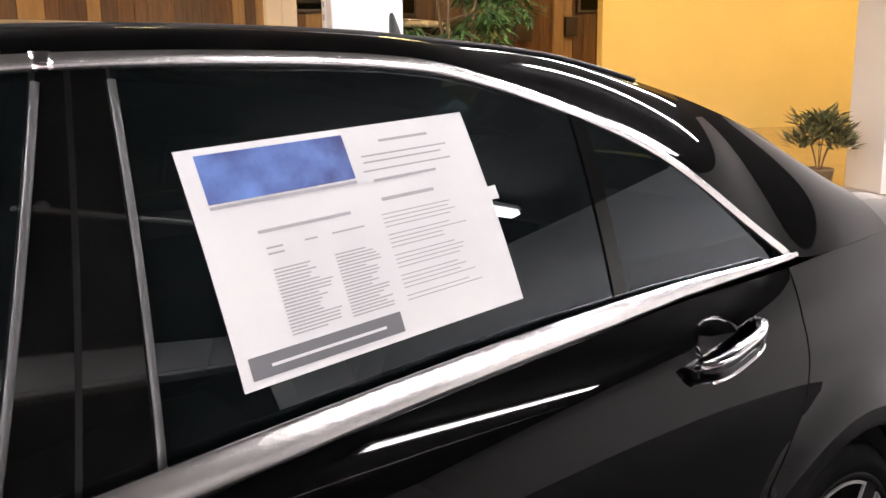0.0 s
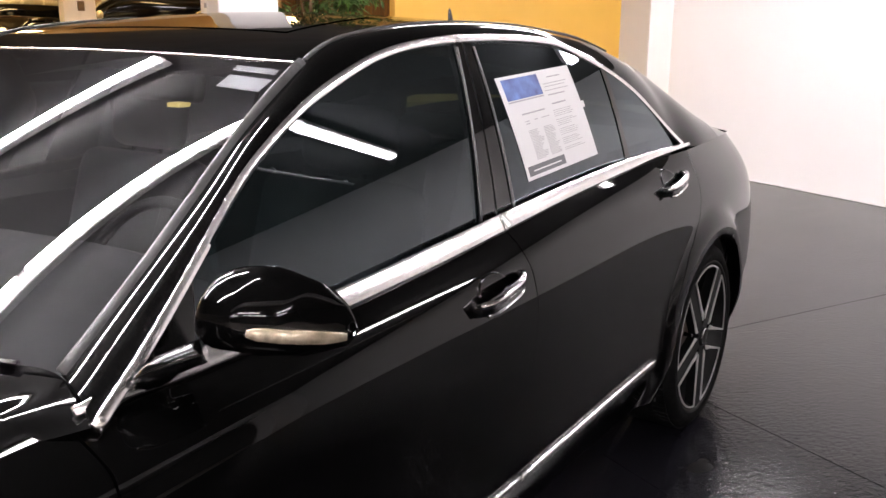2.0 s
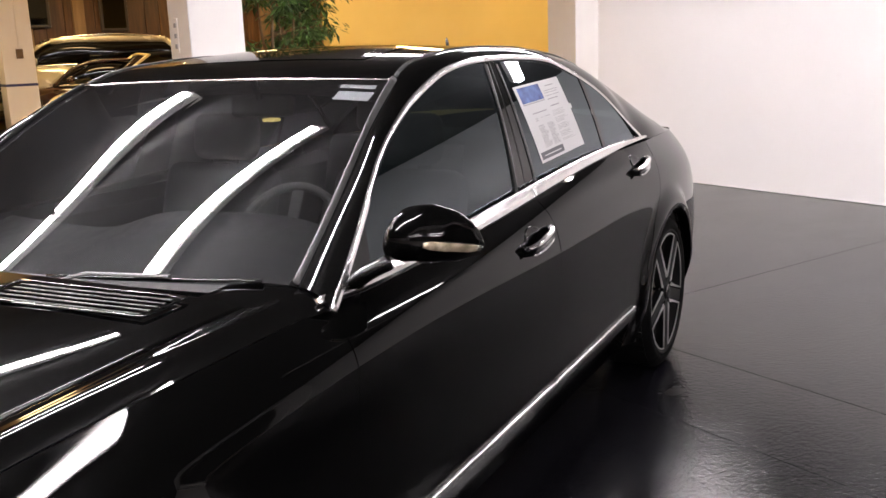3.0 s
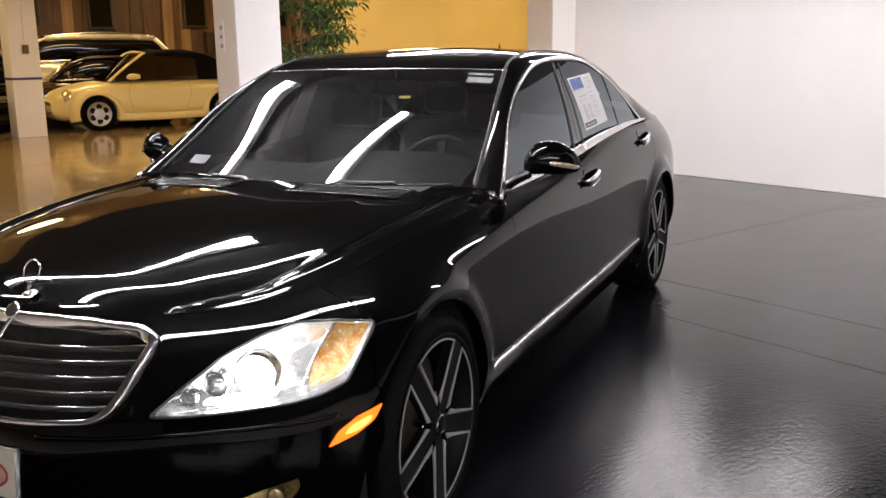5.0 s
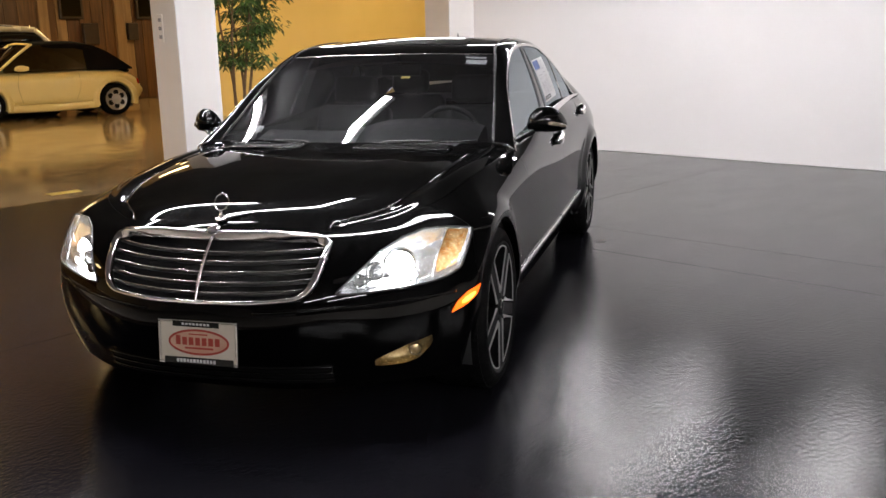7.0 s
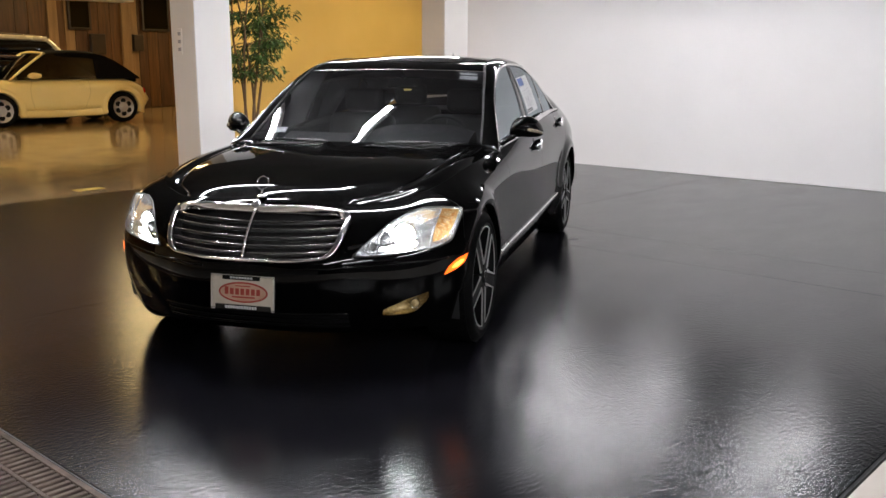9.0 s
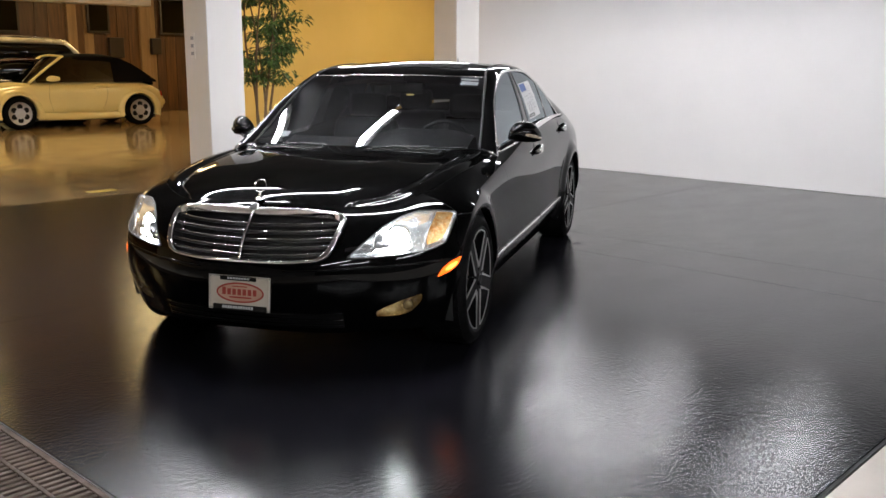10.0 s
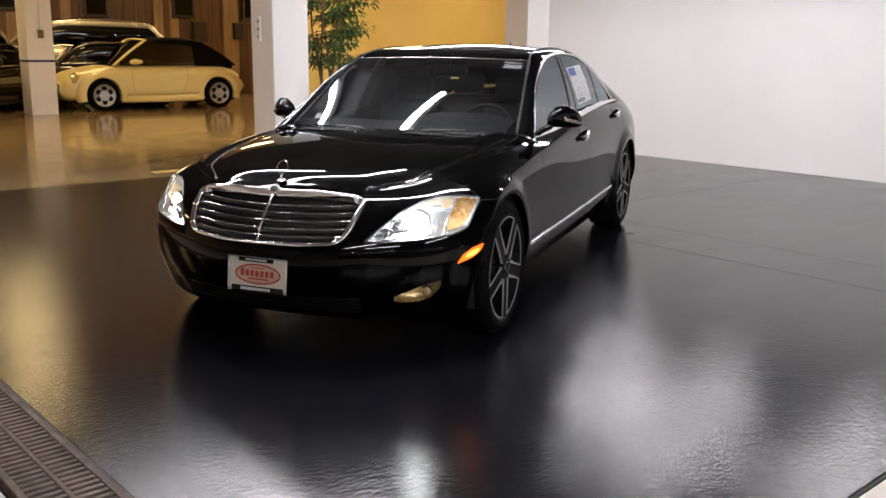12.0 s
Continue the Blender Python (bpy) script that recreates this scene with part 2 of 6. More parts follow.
def nspline(t, y, q):
    """Natural cubic spline through y at t, evaluated at q."""
    t, y, q = np.asarray(t, float), np.asarray(y, float), np.asarray(q, float)
    n = len(t)
    y2 = y.reshape(n, -1)
    h = np.diff(t)
    a, b = np.zeros((n, n)), np.zeros_like(y2)
    a[0, 0] = a[-1, -1] = 1
    for i in range(1, n - 1):
        a[i, i - 1], a[i, i], a[i, i + 1] = h[i - 1], 2 * (h[i - 1] + h[i]), h[i]
        b[i] = 6 * ((y2[i + 1] - y2[i]) / h[i] - (y2[i] - y2[i - 1]) / h[i - 1])
    m = np.linalg.solve(a, b)
    k = np.clip(np.searchsorted(t, q) - 1, 0, n - 2)
    d0, d1, hk = (t[k + 1] - q)[:, None], (q - t[k])[:, None], h[k][:, None]
    out = m[k] * d0**3 / (6 * hk) + m[k + 1] * d1**3 / (6 * hk) + (y2[k] / hk - m[k] * hk / 6) * d0 + (y2[k + 1] / hk - m[k + 1] * hk / 6) * d1
    return out.reshape(len(q), *y.shape[1:])


def curve(pts, n):
    """n points along the smooth curve through pts."""
    pts = np.array(pts, float)
    t = np.r_[0, np.cumsum(np.linalg.norm(np.diff(pts, axis=0), axis=1))]
    return nspline(t, pts, np.linspace(0, t[-1], n))


def coons(c0, c1, d0, d1):
    """Surface between c0 (v=0), c1 (v=1), both along u, and d0 (u=0), d1 (u=1), both along v."""
    n, m = len(c0), len(d0)
    u, v = np.linspace(0, 1, n)[:, None, None], np.linspace(0, 1, m)[None, :, None]
    s = (1 - v) * c0[:, None] + v * c1[:, None] + (1 - u) * d0[None] + u * d1[None]
    return s - ((1 - u) * (1 - v) * c0[0] + u * (1 - v) * c0[-1] + (1 - u) * v * c1[0] + u * v * c1[-1])


def thing(name, label, category, group="", kind="", at=None):
    ob = new(name)
    if at is not None:
        ob.matrix_basis = at
    return tagged(ob, label, category, group, kind)

# ---- the room ----
WALL_V, LINE_U, EDGE_U, BACK_U = 6.15, -3.57, 4.86, 12.2


def slab(name, v0, v1, u0, u1, mat, parent, top=0.0, thick=0.12, bev=0.0015):
    ob = part(name, box((v0, u0, top - thick), (v1, u1, top), bev, 1), mat, parent)
    return ob


def build_floor():
    bay = tagged(new("floor_bay"), "dark grey glossy epoxy floor of the display bay with saw joints", "floor", kind="structure")
    bay.matrix_basis = ROOM
    us, vs = [LINE_U + 0.012, 0.605, EDGE_U - 0.004], [-3.185, 1.37, 2.01, WALL_V + 0.02]
    for i in range(2):
        for j in range(3):
            slab("floor_slab", vs[j] + 0.0012, vs[j + 1] - 0.0012, us[i] + 0.0012, us[i + 1] - 0.0012, DARK_FLOOR, bay)
    part("joint_bed", box((-3.19, LINE_U, -0.16), (WALL_V + .02, EDGE_U, -0.004)), BLACK_TRIM, bay)
    show = tagged(new("floor_showroom"), "shiny tan sealed concrete showroom floor", "floor", kind="structure")
    show.matrix_basis = ROOM
    part("floor_slab", box((-16, EDGE_U, -0.12), (22, 26, 0.0)), TAN_FLOOR, show)
    aisle = tagged(new("floor_aisle"), "pale beige concrete floor of the aisle", "floor", kind="structure")
    aisle.matrix_basis = ROOM
    part("floor_slab", box((-16, -14, -0.12), (22, LINE_U - 0.012, 0.0)), PALE_CONCRETE, aisle)
    # unseen floor past the bay wall, under the added batten
    part("floor_slab", box((WALL_V + 0.024, LINE_U - 0.006, -0.12), (22, EDGE_U - 0.004, 0.0)), PALE_CONCRETE, aisle)
    part("floor_slab", box((-16, LINE_U - 0.006, -0.12), (-3.50, EDGE_U - 0.004, 0.0)), PALE_CONCRETE, aisle)


build_floor()


# dark colour stands in for the dimness of the aisle in reflections
DARK_WALL = mottled("dim_aisle_tone", (0.06, 0.06, 0.062), (0.08, 0.08, 0.08), 1.0, 0.6, 0.7)


def plain_wall(name, label, v0, v1, u0, u1, z1, mat):
    ob = part(name, box((v0, u0, -0.05), (v1, u1, z1)), mat)
    ob.matrix_basis = ROOM
    return tagged(ob, label, "wall", kind="structure")


plain_wall("wall_east", "smooth white painted wall of the display bay", WALL_V, WALL_V + 0.2, -3.62, 4.70, CEIL, WHITE_PAINT)
plain_wall("wall_aisle", "wall past the bay, coloured dark for the dim aisle", WALL_V, WALL_V + 0.2, -12, -3.62, CEIL, DARK_WALL)
caulk = part("baseboard", box((WALL_V - 0.007, -3.44, 0.002), (WALL_V, 4.70, 0.016), 0.003), WHITE_PAINT)
caulk.matrix_basis = ROOM
tagged(caulk, "thin white sealing strip along the foot of the wall", "trim", kind="structure")
plain_wall("wall_south", "unseen wall behind the aisle, coloured dark for its dimness", -14, 21, -12.2, -12, CEIL, DARK_WALL)
plain_wall("wall_return", "short white return wall at the open end of the bay", 5.34, WALL_V, -3.62, -3.44, 2.30, WHITE_PAINT)
beam = part("lintel_beam", joined(box((-3.19, -3.62, 2.352), (WALL_V, -3.44, CEIL)), box((-3.19, -3.60, 2.340), (WALL_V, -3.46, 2.352)), box((-3.19, -3.63, 2.300), (WALL_V, -3.43, 2.340), 0.012)), WHITE_PAINT)
beam.matrix_basis = ROOM
tagged(beam, "white downstand beam over the open end of the bay", "beam", kind="structure")
pipe = part("ceiling_pipe", joined(cyl((1.9, -1.75, CEIL - 0.05), (5.6, -1.75, CEIL - 0.05), 0.016, seg=10), *[box((v, -1.77, CEIL - 0.05), (v + 0.03, -1.73, CEIL), 0.002) for v in (2.0, 3.8, 5.4)]), COLUMN_PAINT)
pipe.matrix_basis = ROOM
tagged(pipe, "thin white conduit clipped under the dark ceiling", "pipe")
plain_wall("wall_west", "plain pale wall at the side of the showroom", -14.2, -14, -12, 24, 4.2, COLUMN_PAINT)
plain_wall("wall_far_yellow", "ochre yellow painted showroom wall", 6.85, 21, BACK_U, BACK_U + 0.2, 4.2, YELLOW_PAINT)
plain_wall("wall_far_wood", "brown wood panelled showroom wall", -14, 21, 20.0, 20.2, 4.2, WOOD)
plain_wall("wall_showroom_east", "plain pale wall closing the showroom", 21, 21.2, -12, 24, 4.2, COLUMN_PAINT)

ceil = part("ceiling", joined(box((-14, -12, CEIL), (21, EDGE_U + 0.5, CEIL + 0.15)), box((-14, EDGE_U + .5, CEIL), (21, EDGE_U + .62, 3.6))), CEILING_PAINT)
high = part("ceiling_showroom", box((-14, EDGE_U + 0.5, 3.6), (21, 24, 3.75)), HIGH_CEILING)
high.matrix_basis = ROOM
tagged(high, "warm-lit brown ceiling of the showroom", "ceiling", kind="structure")
ceil.matrix_basis = ROOM
tagged(ceil, "dark painted ceiling of the display bay", "ceiling", kind="structure")


def column(v0, u0, label, size=0.5, top=CEIL, wide=None):
    c = thing("column", label, "column", "columns", at=ROOM @ pose(v0, u0, 0))
    part("shaft", box((0, 0, 0), (wide or size, size, top), 0.012, 2), COLUMN_PAINT, c)
    return c


column(1.63, 4.99, "square white painted concrete column with a switch plate")
column(6.77, 5.72, "broad white painted concrete column past the end of the bay wall", 0.51, 3.6, 0.74)
column(1.85, 14.6, "square cream column with a thin blue band in the showroom", 0.52, 3.6)


def strip_light(v0, v1, u0, u1, z, label, lit):
    """A bare fluorescent batten: housing and tube along local x or y."""
    t = thing("ceiling_light", label, "ceiling light", "fluorescent battens", at=ROOM)
    part("housing", box((v0, u0, z + 0.035), (v1, u1, z + 0.10), 0.008), WHITE_PAINT, t)
    part("tube", box((v0 + 0.02, u0 + 0.02, z), (v1 - 0.02, u1 - 0.02, z + 0.03), 0.01), lit, t)
    return t


# (3.4, 6.9) and the aisle rows are unseen, added for column and wall brightness
for u, v in ((1.78, -2.44), (0.40, -2.44), (-1.25, -2.44), (3.9, 2.6), (3.4, 6.9), (1.78, 2.6), (0.40, 2.6), (-1.25, 2.6), (-6.6, -7.32), (-6.6, -3.66), (-6.6, 0.0), (-9.0, -7.32), (-9.0, -3.66), (-9.0, 0.0)):
        for k in range(2):
            strip_light(v + 1.22 * k, v + 1.22 * (k + 1), u - 0.055, u + 0.055, CEIL - 0.13, "bare white fluorescent batten under the dark ceiling", TUBE_DIM if 2 < v < 6 else TUBE)


def warm_light(v, u, r=0.5):
    t = thing("pendant_lamp", "round warm showroom ceiling lamp, lit", "ceiling light", "showroom lamps", at=ROOM @ pose(v, u, 3.5))
    part("shade", cyl((0, 0, 0.0), (0, 0, 0.08), r, r * 0.9), WHITE_PAINT, t)
    part("diffuser", cyl((0, 0, -0.11), (0, 0, 0.0), r * 0.86, r * 0.92), WARM, t)


for v in (-11.0, -7.4, -3.7, 0.1, 3.6, 7.4, 11.2, 15.0):
    for u in (10.0, 16.8):
        warm_light(v, u)


# ---- the black sedan: front towards -x, its left side towards -y, on the floor at z = 0 ----
# character lines of the sedan's flank, nose centre to tail centre: (x, half width, z)
UNDER = [(-2.33, 0, .20), (-2.32, .25, .20), (-2.26, .47, .20), (-2.14, .67, .20), (-2.01, .81, .20), (-1.85, .87, .21), (-1.58, .88, .21), (-1.1, .86, .21), (-.3, .855, .21), (.6, .855, .21), (1.2, .86, .21), (1.6, .88, .22), (2.1, .845, .24), (2.44, .74, .25), (2.62, .5, .25), (2.67, 0, .25)]
SILL = [(-2.40, 0, .35), (-2.385, .25, .35), (-2.31, .48, .35), (-2.19, .69, .35), (-2.04, .85, .35), (-1.87, .912, .35), (-1.58, .925, .36), (-1.1, .915, .36), (-.3, .915, .36), (.6, .915, .365), (1.2, .917, .37), (1.6, .93, .38), (2.1, .902, .40), (2.45, .80, .42), (2.69, .5, .42), (2.735, 0, .42)]
BUMPER = [(-2.425, 0, .50), (-2.405, .25, .50), (-2.32, .48, .52), (-2.195, .69, .53), (-2.05, .855, .54), (-1.88, .925, .55), (-1.58, .935, .56), (-1.1, .92, .55), (-.3, .922, .55), (.6, .922, .55), (1.2, .923, .56), (1.6, .938, .57), (2.1, .910, .58), (2.47, .81, .60), (2.71, .5, .60), (2.755, 0, .60)]
WAIST = [(-2.37, 0, .64), (-2.345, .25, .64), (-2.265, .475, .65), (-2.14, .68, .66), (-2.02, .83, .67), (-1.88, .905, .68), (-1.58, .925, .70), (-1.1, .918, .70), (-.3, .926, .71), (.6, .928, .72), (1.2, .93, .74), (1.6, .937, .75), (2.1, .902, .75), (2.46, .80, .75), (2.69, .5, .75), (2.735, 0, .75)]
SHOULDER = [(-2.25, 0, .765), (-2.235, .25, .755), (-2.185, .455, .735), (-2.06, .65, .742), (-1.97, .785, .748), (-1.87, .865, .758), (-1.58, .893, .79), (-1.1, .908, .815), (-.3, .915, .84), (.6, .915, .868), (1.2, .915, .895), (1.6, .91, .90), (2.1, .868, .885), (2.42, .77, .88), (2.65, .5, .88), (2.70, 0, .88)]
EDGE = [(-2.19, 0, .80), (-2.175, .25, .792), (-2.125, .43, .777), (-2.02, .57, .785), (-1.93, .67, .805), (-1.83, .735, .826), (-1.58, .78, .864), (-1.1, .83, .902), (-.3, .868, .937), (.6, .868, .995), (1.2, .858, 1.013), (1.6, .835, 1.012), (2.1, .785, 1.003), (2.38, .70, .990), (2.60, .45, .990), (2.64, 0, .992)]
LEVELS = np.array([UNDER, SILL, BUMPER, WAIST, SHOULDER, EDGE])
TU = np.r_[0, np.cumsum(np.linalg.norm(np.diff(LEVELS[2], axis=0), axis=1))]
TV = np.array([0, .16, .34, .49, .62, .74]) / .74


def smooth01(x):
    x = np.clip(x, 0, 1)
    return x * x * (3 - 2 * x)


def flank(s, v):
    """Points of the left flank (w positive outwards) for arrays s (metres along the plan) and v (0 bottom, 1 top edge)."""
    s, v = np.broadcast_arrays(np.asarray(s, float), np.asarray(v, float))
    shape = s.shape
    s, v = s.ravel(), v.ravel()
    rows = np.stack([nspline(TU, lv, s) for lv in LEVELS])        # 6, n, 3
    out = np.empty((len(s), 3))
    # spline across levels, per point
    n = 6; h = np.diff(TV)
    a = np.zeros((n, n)); a[0, 0] = a[-1, -1] = 1
    for i in range(1, n - 1):
        a[i, i - 1], a[i, i], a[i, i + 1] = h[i - 1], 2 * (h[i - 1] + h[i]), h[i]
    b = np.zeros_like(rows)
    for i in range(1, n - 1):
        b[i] = 6 * ((rows[i + 1] - rows[i]) / h[i] - (rows[i] - rows[i - 1]) / h[i - 1])
    m = np.linalg.solve(a, b.reshape(n, -1)).reshape(rows.shape)
    k = np.clip(np.searchsorted(TV, v) - 1, 0, n - 2); j = np.arange(len(v))
    d0, d1, hk = (TV[k + 1] - v)[:, None], (v - TV[k])[:, None], h[k][:, None]
    out = m[k, j] * d0**3 / (6 * hk) + m[k + 1, j] * d1**3 / (6 * hk) + (rows[k, j] / hk - m[k, j] * hk / 6) * d0 + (rows[k + 1, j] / hk - m[k + 1, j] * hk / 6) * d1
    # wheel-arch flares
    for hx in (-1.5825, 1.5825):
        r = np.hypot(out[:, 0] - hx, out[:, 2] - .345)
        swell = 1 - smooth01((r - .395) / .085)
        ahead = smooth01((out[:, 0] + 1.90) / .18) if hx < 0 else 1.0
        out[:, 1] += (.008 * np.exp(-((r - .40) / .05) ** 2) + (.013 if hx < 0 else .019) * swell * ahead) * (out[:, 1] > .6)
    # the shelf under the windows turns in just below the belt
    top = np.clip((v - .89) / .11, 0, 1) ** 2 * np.clip((out[:, 0] + 1.3) / .5, 0, 1) * np.clip((1.5 - out[:, 0]) / .3, 0, 1)
    out[:, 1] -= .020 * top
    return out.reshape(*shape, 3)


WHEELBASE, HUB_Z, ARCH_R = 1.5825, 0.338, 0.372
S_END = TU[-1]


def kz(p):
    """Coordinates for the nose: k grows round the corner, and z."""
    return np.stack([p[..., 0] + p[..., 1] + 2.4, p[..., 2]], -1)


def xz(p):
    return np.stack([p[..., 0], p[..., 2]], -1)


COARSE_S, COARSE_V = np.meshgrid(np.linspace(0, S_END, 260), np.linspace(0, 1, 50), indexing="ij")
COARSE = flank(COARSE_S, COARSE_V)


def on_flank(q, f, s_max=99.0):
    """The (s, v) at which the flank has the coordinates q under f."""
    c = f(COARSE).reshape(-1, 2)
    far = np.where(COARSE_S.ravel() > s_max, 100.0, 0.0)
    out = []
    for a in np.asarray(q, float):
        i = (((c - a) ** 2).sum(1) + far).argmin()
        out.append((COARSE_S.ravel()[i], COARSE_V.ravel()[i]))
    sv = np.array(out)
    for _ in range(5):
        e = 1e-4
        p = f(flank(sv[:, 0], sv[:, 1]))
        ds = (f(flank(sv[:, 0] + e, sv[:, 1])) - p) / e
        dv = (f(flank(sv[:, 0], sv[:, 1] + e)) - p) / e
        r = q - p
        det = ds[:, 0] * dv[:, 1] - ds[:, 1] * dv[:, 0]
        det = np.where(np.abs(det) < 1e-5, 1e-5, det)
        step = np.stack([(r[:, 0] * dv[:, 1] - r[:, 1] * dv[:, 0]) / det, (ds[:, 0] * r[:, 1] - ds[:, 1] * r[:, 0]) / det], -1)
        sv = np.clip(sv + np.clip(step, -0.05, 0.05), [0, 0], [S_END, 1])
    return sv


def inside(pts, poly):
    x, y = pts[..., 0], pts[..., 1]
    c = np.zeros(x.shape, bool)
    for (x0, y0), (x1, y1) in zip(poly, np.roll(poly, -1, 0)):
        hit = ((y0 > y) != (y1 > y)) & (x < (x1 - x0) * (y - y0) / (y1 - y0 + 1e-12) + x0)
        c ^= hit
    return c


class Hole:
    """An outline on the flank, in the coordinates f, with the points of its rim."""

    def __init__(self, outline, f, n=140, smooth=True):
        o = np.array(outline, float)
        o = np.vstack([o, o[:1]])
        t = np.r_[0, np.cumsum(np.linalg.norm(np.diff(o, axis=0), axis=1))]
        q = np.linspace(0, t[-1], n, endpoint=False)
        self.poly = np.stack([np.interp(q, t, o[:, i]) for i in (0, 1)], -1)
        if smooth:
            for _ in range(2):
                self.poly = (np.roll(self.poly, 1, 0) + 2 * self.poly + np.roll(self.poly, -1, 0)) / 4
        self.f = f
        sv = on_flank(self.poly, f, 1.4 if f is not xz else 99.0)
        self.rim = flank(sv[:, 0], sv[:, 1])
        self.sv = sv

    def holds(self, p):
        return inside(self.f(p), self.poly)

    def nearest(self, p):
        d = ((self.f(p)[:, None] - self.poly[None]) ** 2).sum(-1)
        return self.rim[d.argmin(1)]


def arch(hx):
    a = np.linspace(0, 2 * np.pi, 160, endpoint=False)
    return Hole(np.stack([hx + ARCH_R * np.cos(a), HUB_Z + 0.008 + ARCH_R * np.sin(a)], -1), xz, 160, False)


def panel(p, holes=(), invert=False):
    """A sheet over the points p with the holes cut out of it (or, inverted, only what lies inside)."""
    n, m = p.shape[:2]
    p = p.copy()
    cut = np.zeros((n, m), bool)
    owner = np.full((n, m), -1)
    for i, h in enumerate(holes):
        inn = h.holds(p)
        if invert:
            inn = ~inn
        owner[inn & ~cut] = i
        cut |= inn
    k = np.arange(n * m).reshape(n, m)
    corners = [cut[:-1, :-1], cut[1:, :-1], cut[1:, 1:], cut[:-1, 1:]]
    keep = ~(corners[0] & corners[1] & corners[2] & corners[3])
    f = np.stack([k[:-1, :-1], k[1:, :-1], k[1:, 1:], k[:-1, 1:]], -1)[keep]
    used = np.zeros(n * m, bool)
    used[f.ravel()] = True
    flat, cf, of = p.reshape(-1, 3), cut.ravel(), owner.ravel()
    for i, h in enumerate(holes):
        sel = used & cf & (of == i)
        if sel.any():
            flat[sel] = h.nearest(flat[sel])
    new_i = np.cumsum(used) - 1
    return flat[used], [tuple(new_i[q]) for q in f]


def left(p):
    return np.asarray(p, float) * np.array([1, -1, 1])


def seam(table):
    z, x = np.array(table).T
    return lambda zz: np.interp(zz, z, x)


# shut lines: x over z
LINE_F = seam([(0.1, -1.90), (0.45, -1.90), (0.6, -1.93), (0.75, -1.88), (1, -1.86)])
LINE_A = seam([(0.1, -0.87), (0.74, -0.885), (0.86, -0.875), (0.95, -0.90)])
LINE_B = seam([(0.1, 0.21), (0.40, 0.215), (0.6, 0.245), (0.80, 0.275), (0.88, 0.27), (1.02, 0.225)])
LINE_C = seam([(0.1, 1.14), (0.38, 1.165), (0.55, 1.21), (0.70, 1.31), (0.80, 1.42), (0.87, 1.45), (0.94, 1.47), (1.0, 1.505), (1.05, 1.53)])
LINE_R = seam([(0.1, 2.02), (1.05, 2.02)])
ROWS_V = np.r_[np.linspace(0, 0.2, 9)[:-1], np.linspace(0.2, 0.85, 42)[:-1], np.linspace(0.85, 1, 13)]


def seam_s(line):
    """Where a shut line runs, as s for each row."""
    s = np.linspace(1.05, S_END - 1.0, 900)
    out = []
    for v in ROWS_V:
        p = flank(s, np.full_like(s, v))
        d = p[:, 0] - line(p[:, 2])
        i = np.where(np.diff(np.sign(d)) > 0)[0][0]
        out.append(s[i] + (s[i + 1] - s[i]) * d[i] / (d[i] - d[i + 1]))
    return np.array(out)


GAP = 0.0022
SEAMS = {"F": seam_s(LINE_F), "A": seam_s(LINE_A), "B": seam_s(LINE_B), "C": seam_s(LINE_C), "R": seam_s(LINE_R)}


def strip_points(s0, s1, n):
    m = np.linspace(0, 1, n)[:, None]
    s = s0[None] * (1 - m) + s1[None] * m
    return flank(s, np.broadcast_to(ROWS_V[None], s.shape))


def flange(edge, depth=0.018):
    """The turned-in edge of a panel along a shut line."""
    e = np.asarray(edge)
    c = e.copy()
    c[:, 1] -= depth * np.sign(e[:, 1])
    return grid_data(np.stack([e, c], 1))


ARCHES = {"front": arch(-WHEELBASE), "rear": arch(WHEELBASE)}
# lamp and grille openings on the nose, as (k, z)
LAMP = Hole([(0.575, 0.567), (0.69, 0.627), (0.85, 0.694), (1.00, 0.733), (1.13, 0.753), (1.27, 0.753), (1.415, 0.740), (1.345, 0.680), (1.27, 0.612), (1.17, 0.592), (1.06, 0.580), (0.86, 0.570), (0.70, 0.565)], kz)
FOG = Hole([(0.715, 0.288), (0.82, 0.325), (0.93, 0.356), (1.09, 0.384), (1.06, 0.335), (1.00, 0.292), (0.93, 0.278), (0.82, 0.278)], kz)


def wz(p):
    return np.stack([p[..., 1], p[..., 2]], -1)


GRILLE_HALF = [(0.0, 0.772), (0.25, 0.764), (0.40, 0.750), (0.446, 0.732), (0.442, 0.70), (0.425, 0.62), (0.405, 0.580), (0.365, 0.558), (0.2, 0.549), (0.0, 0.545)]
GRILLE = Hole(GRILLE_HALF + [(-0.05, 0.545), (-0.05, 0.772)], wz, 160, False)

sedan = thing("sedan", "glossy black four-door luxury sedan with lit headlights on dark floor", "car")


def two(name, data, mat, label="", smooth=True, parent=None):
    """The same part on the car's left and right."""
    v, f = data
    a = part(name, (left(v), f), mat, parent or sedan, label, smooth)
    b = part(name, (np.asarray(v), [tuple(reversed(tuple(q))) for q in f]), mat, parent or sedan, label, smooth)
    return a, b


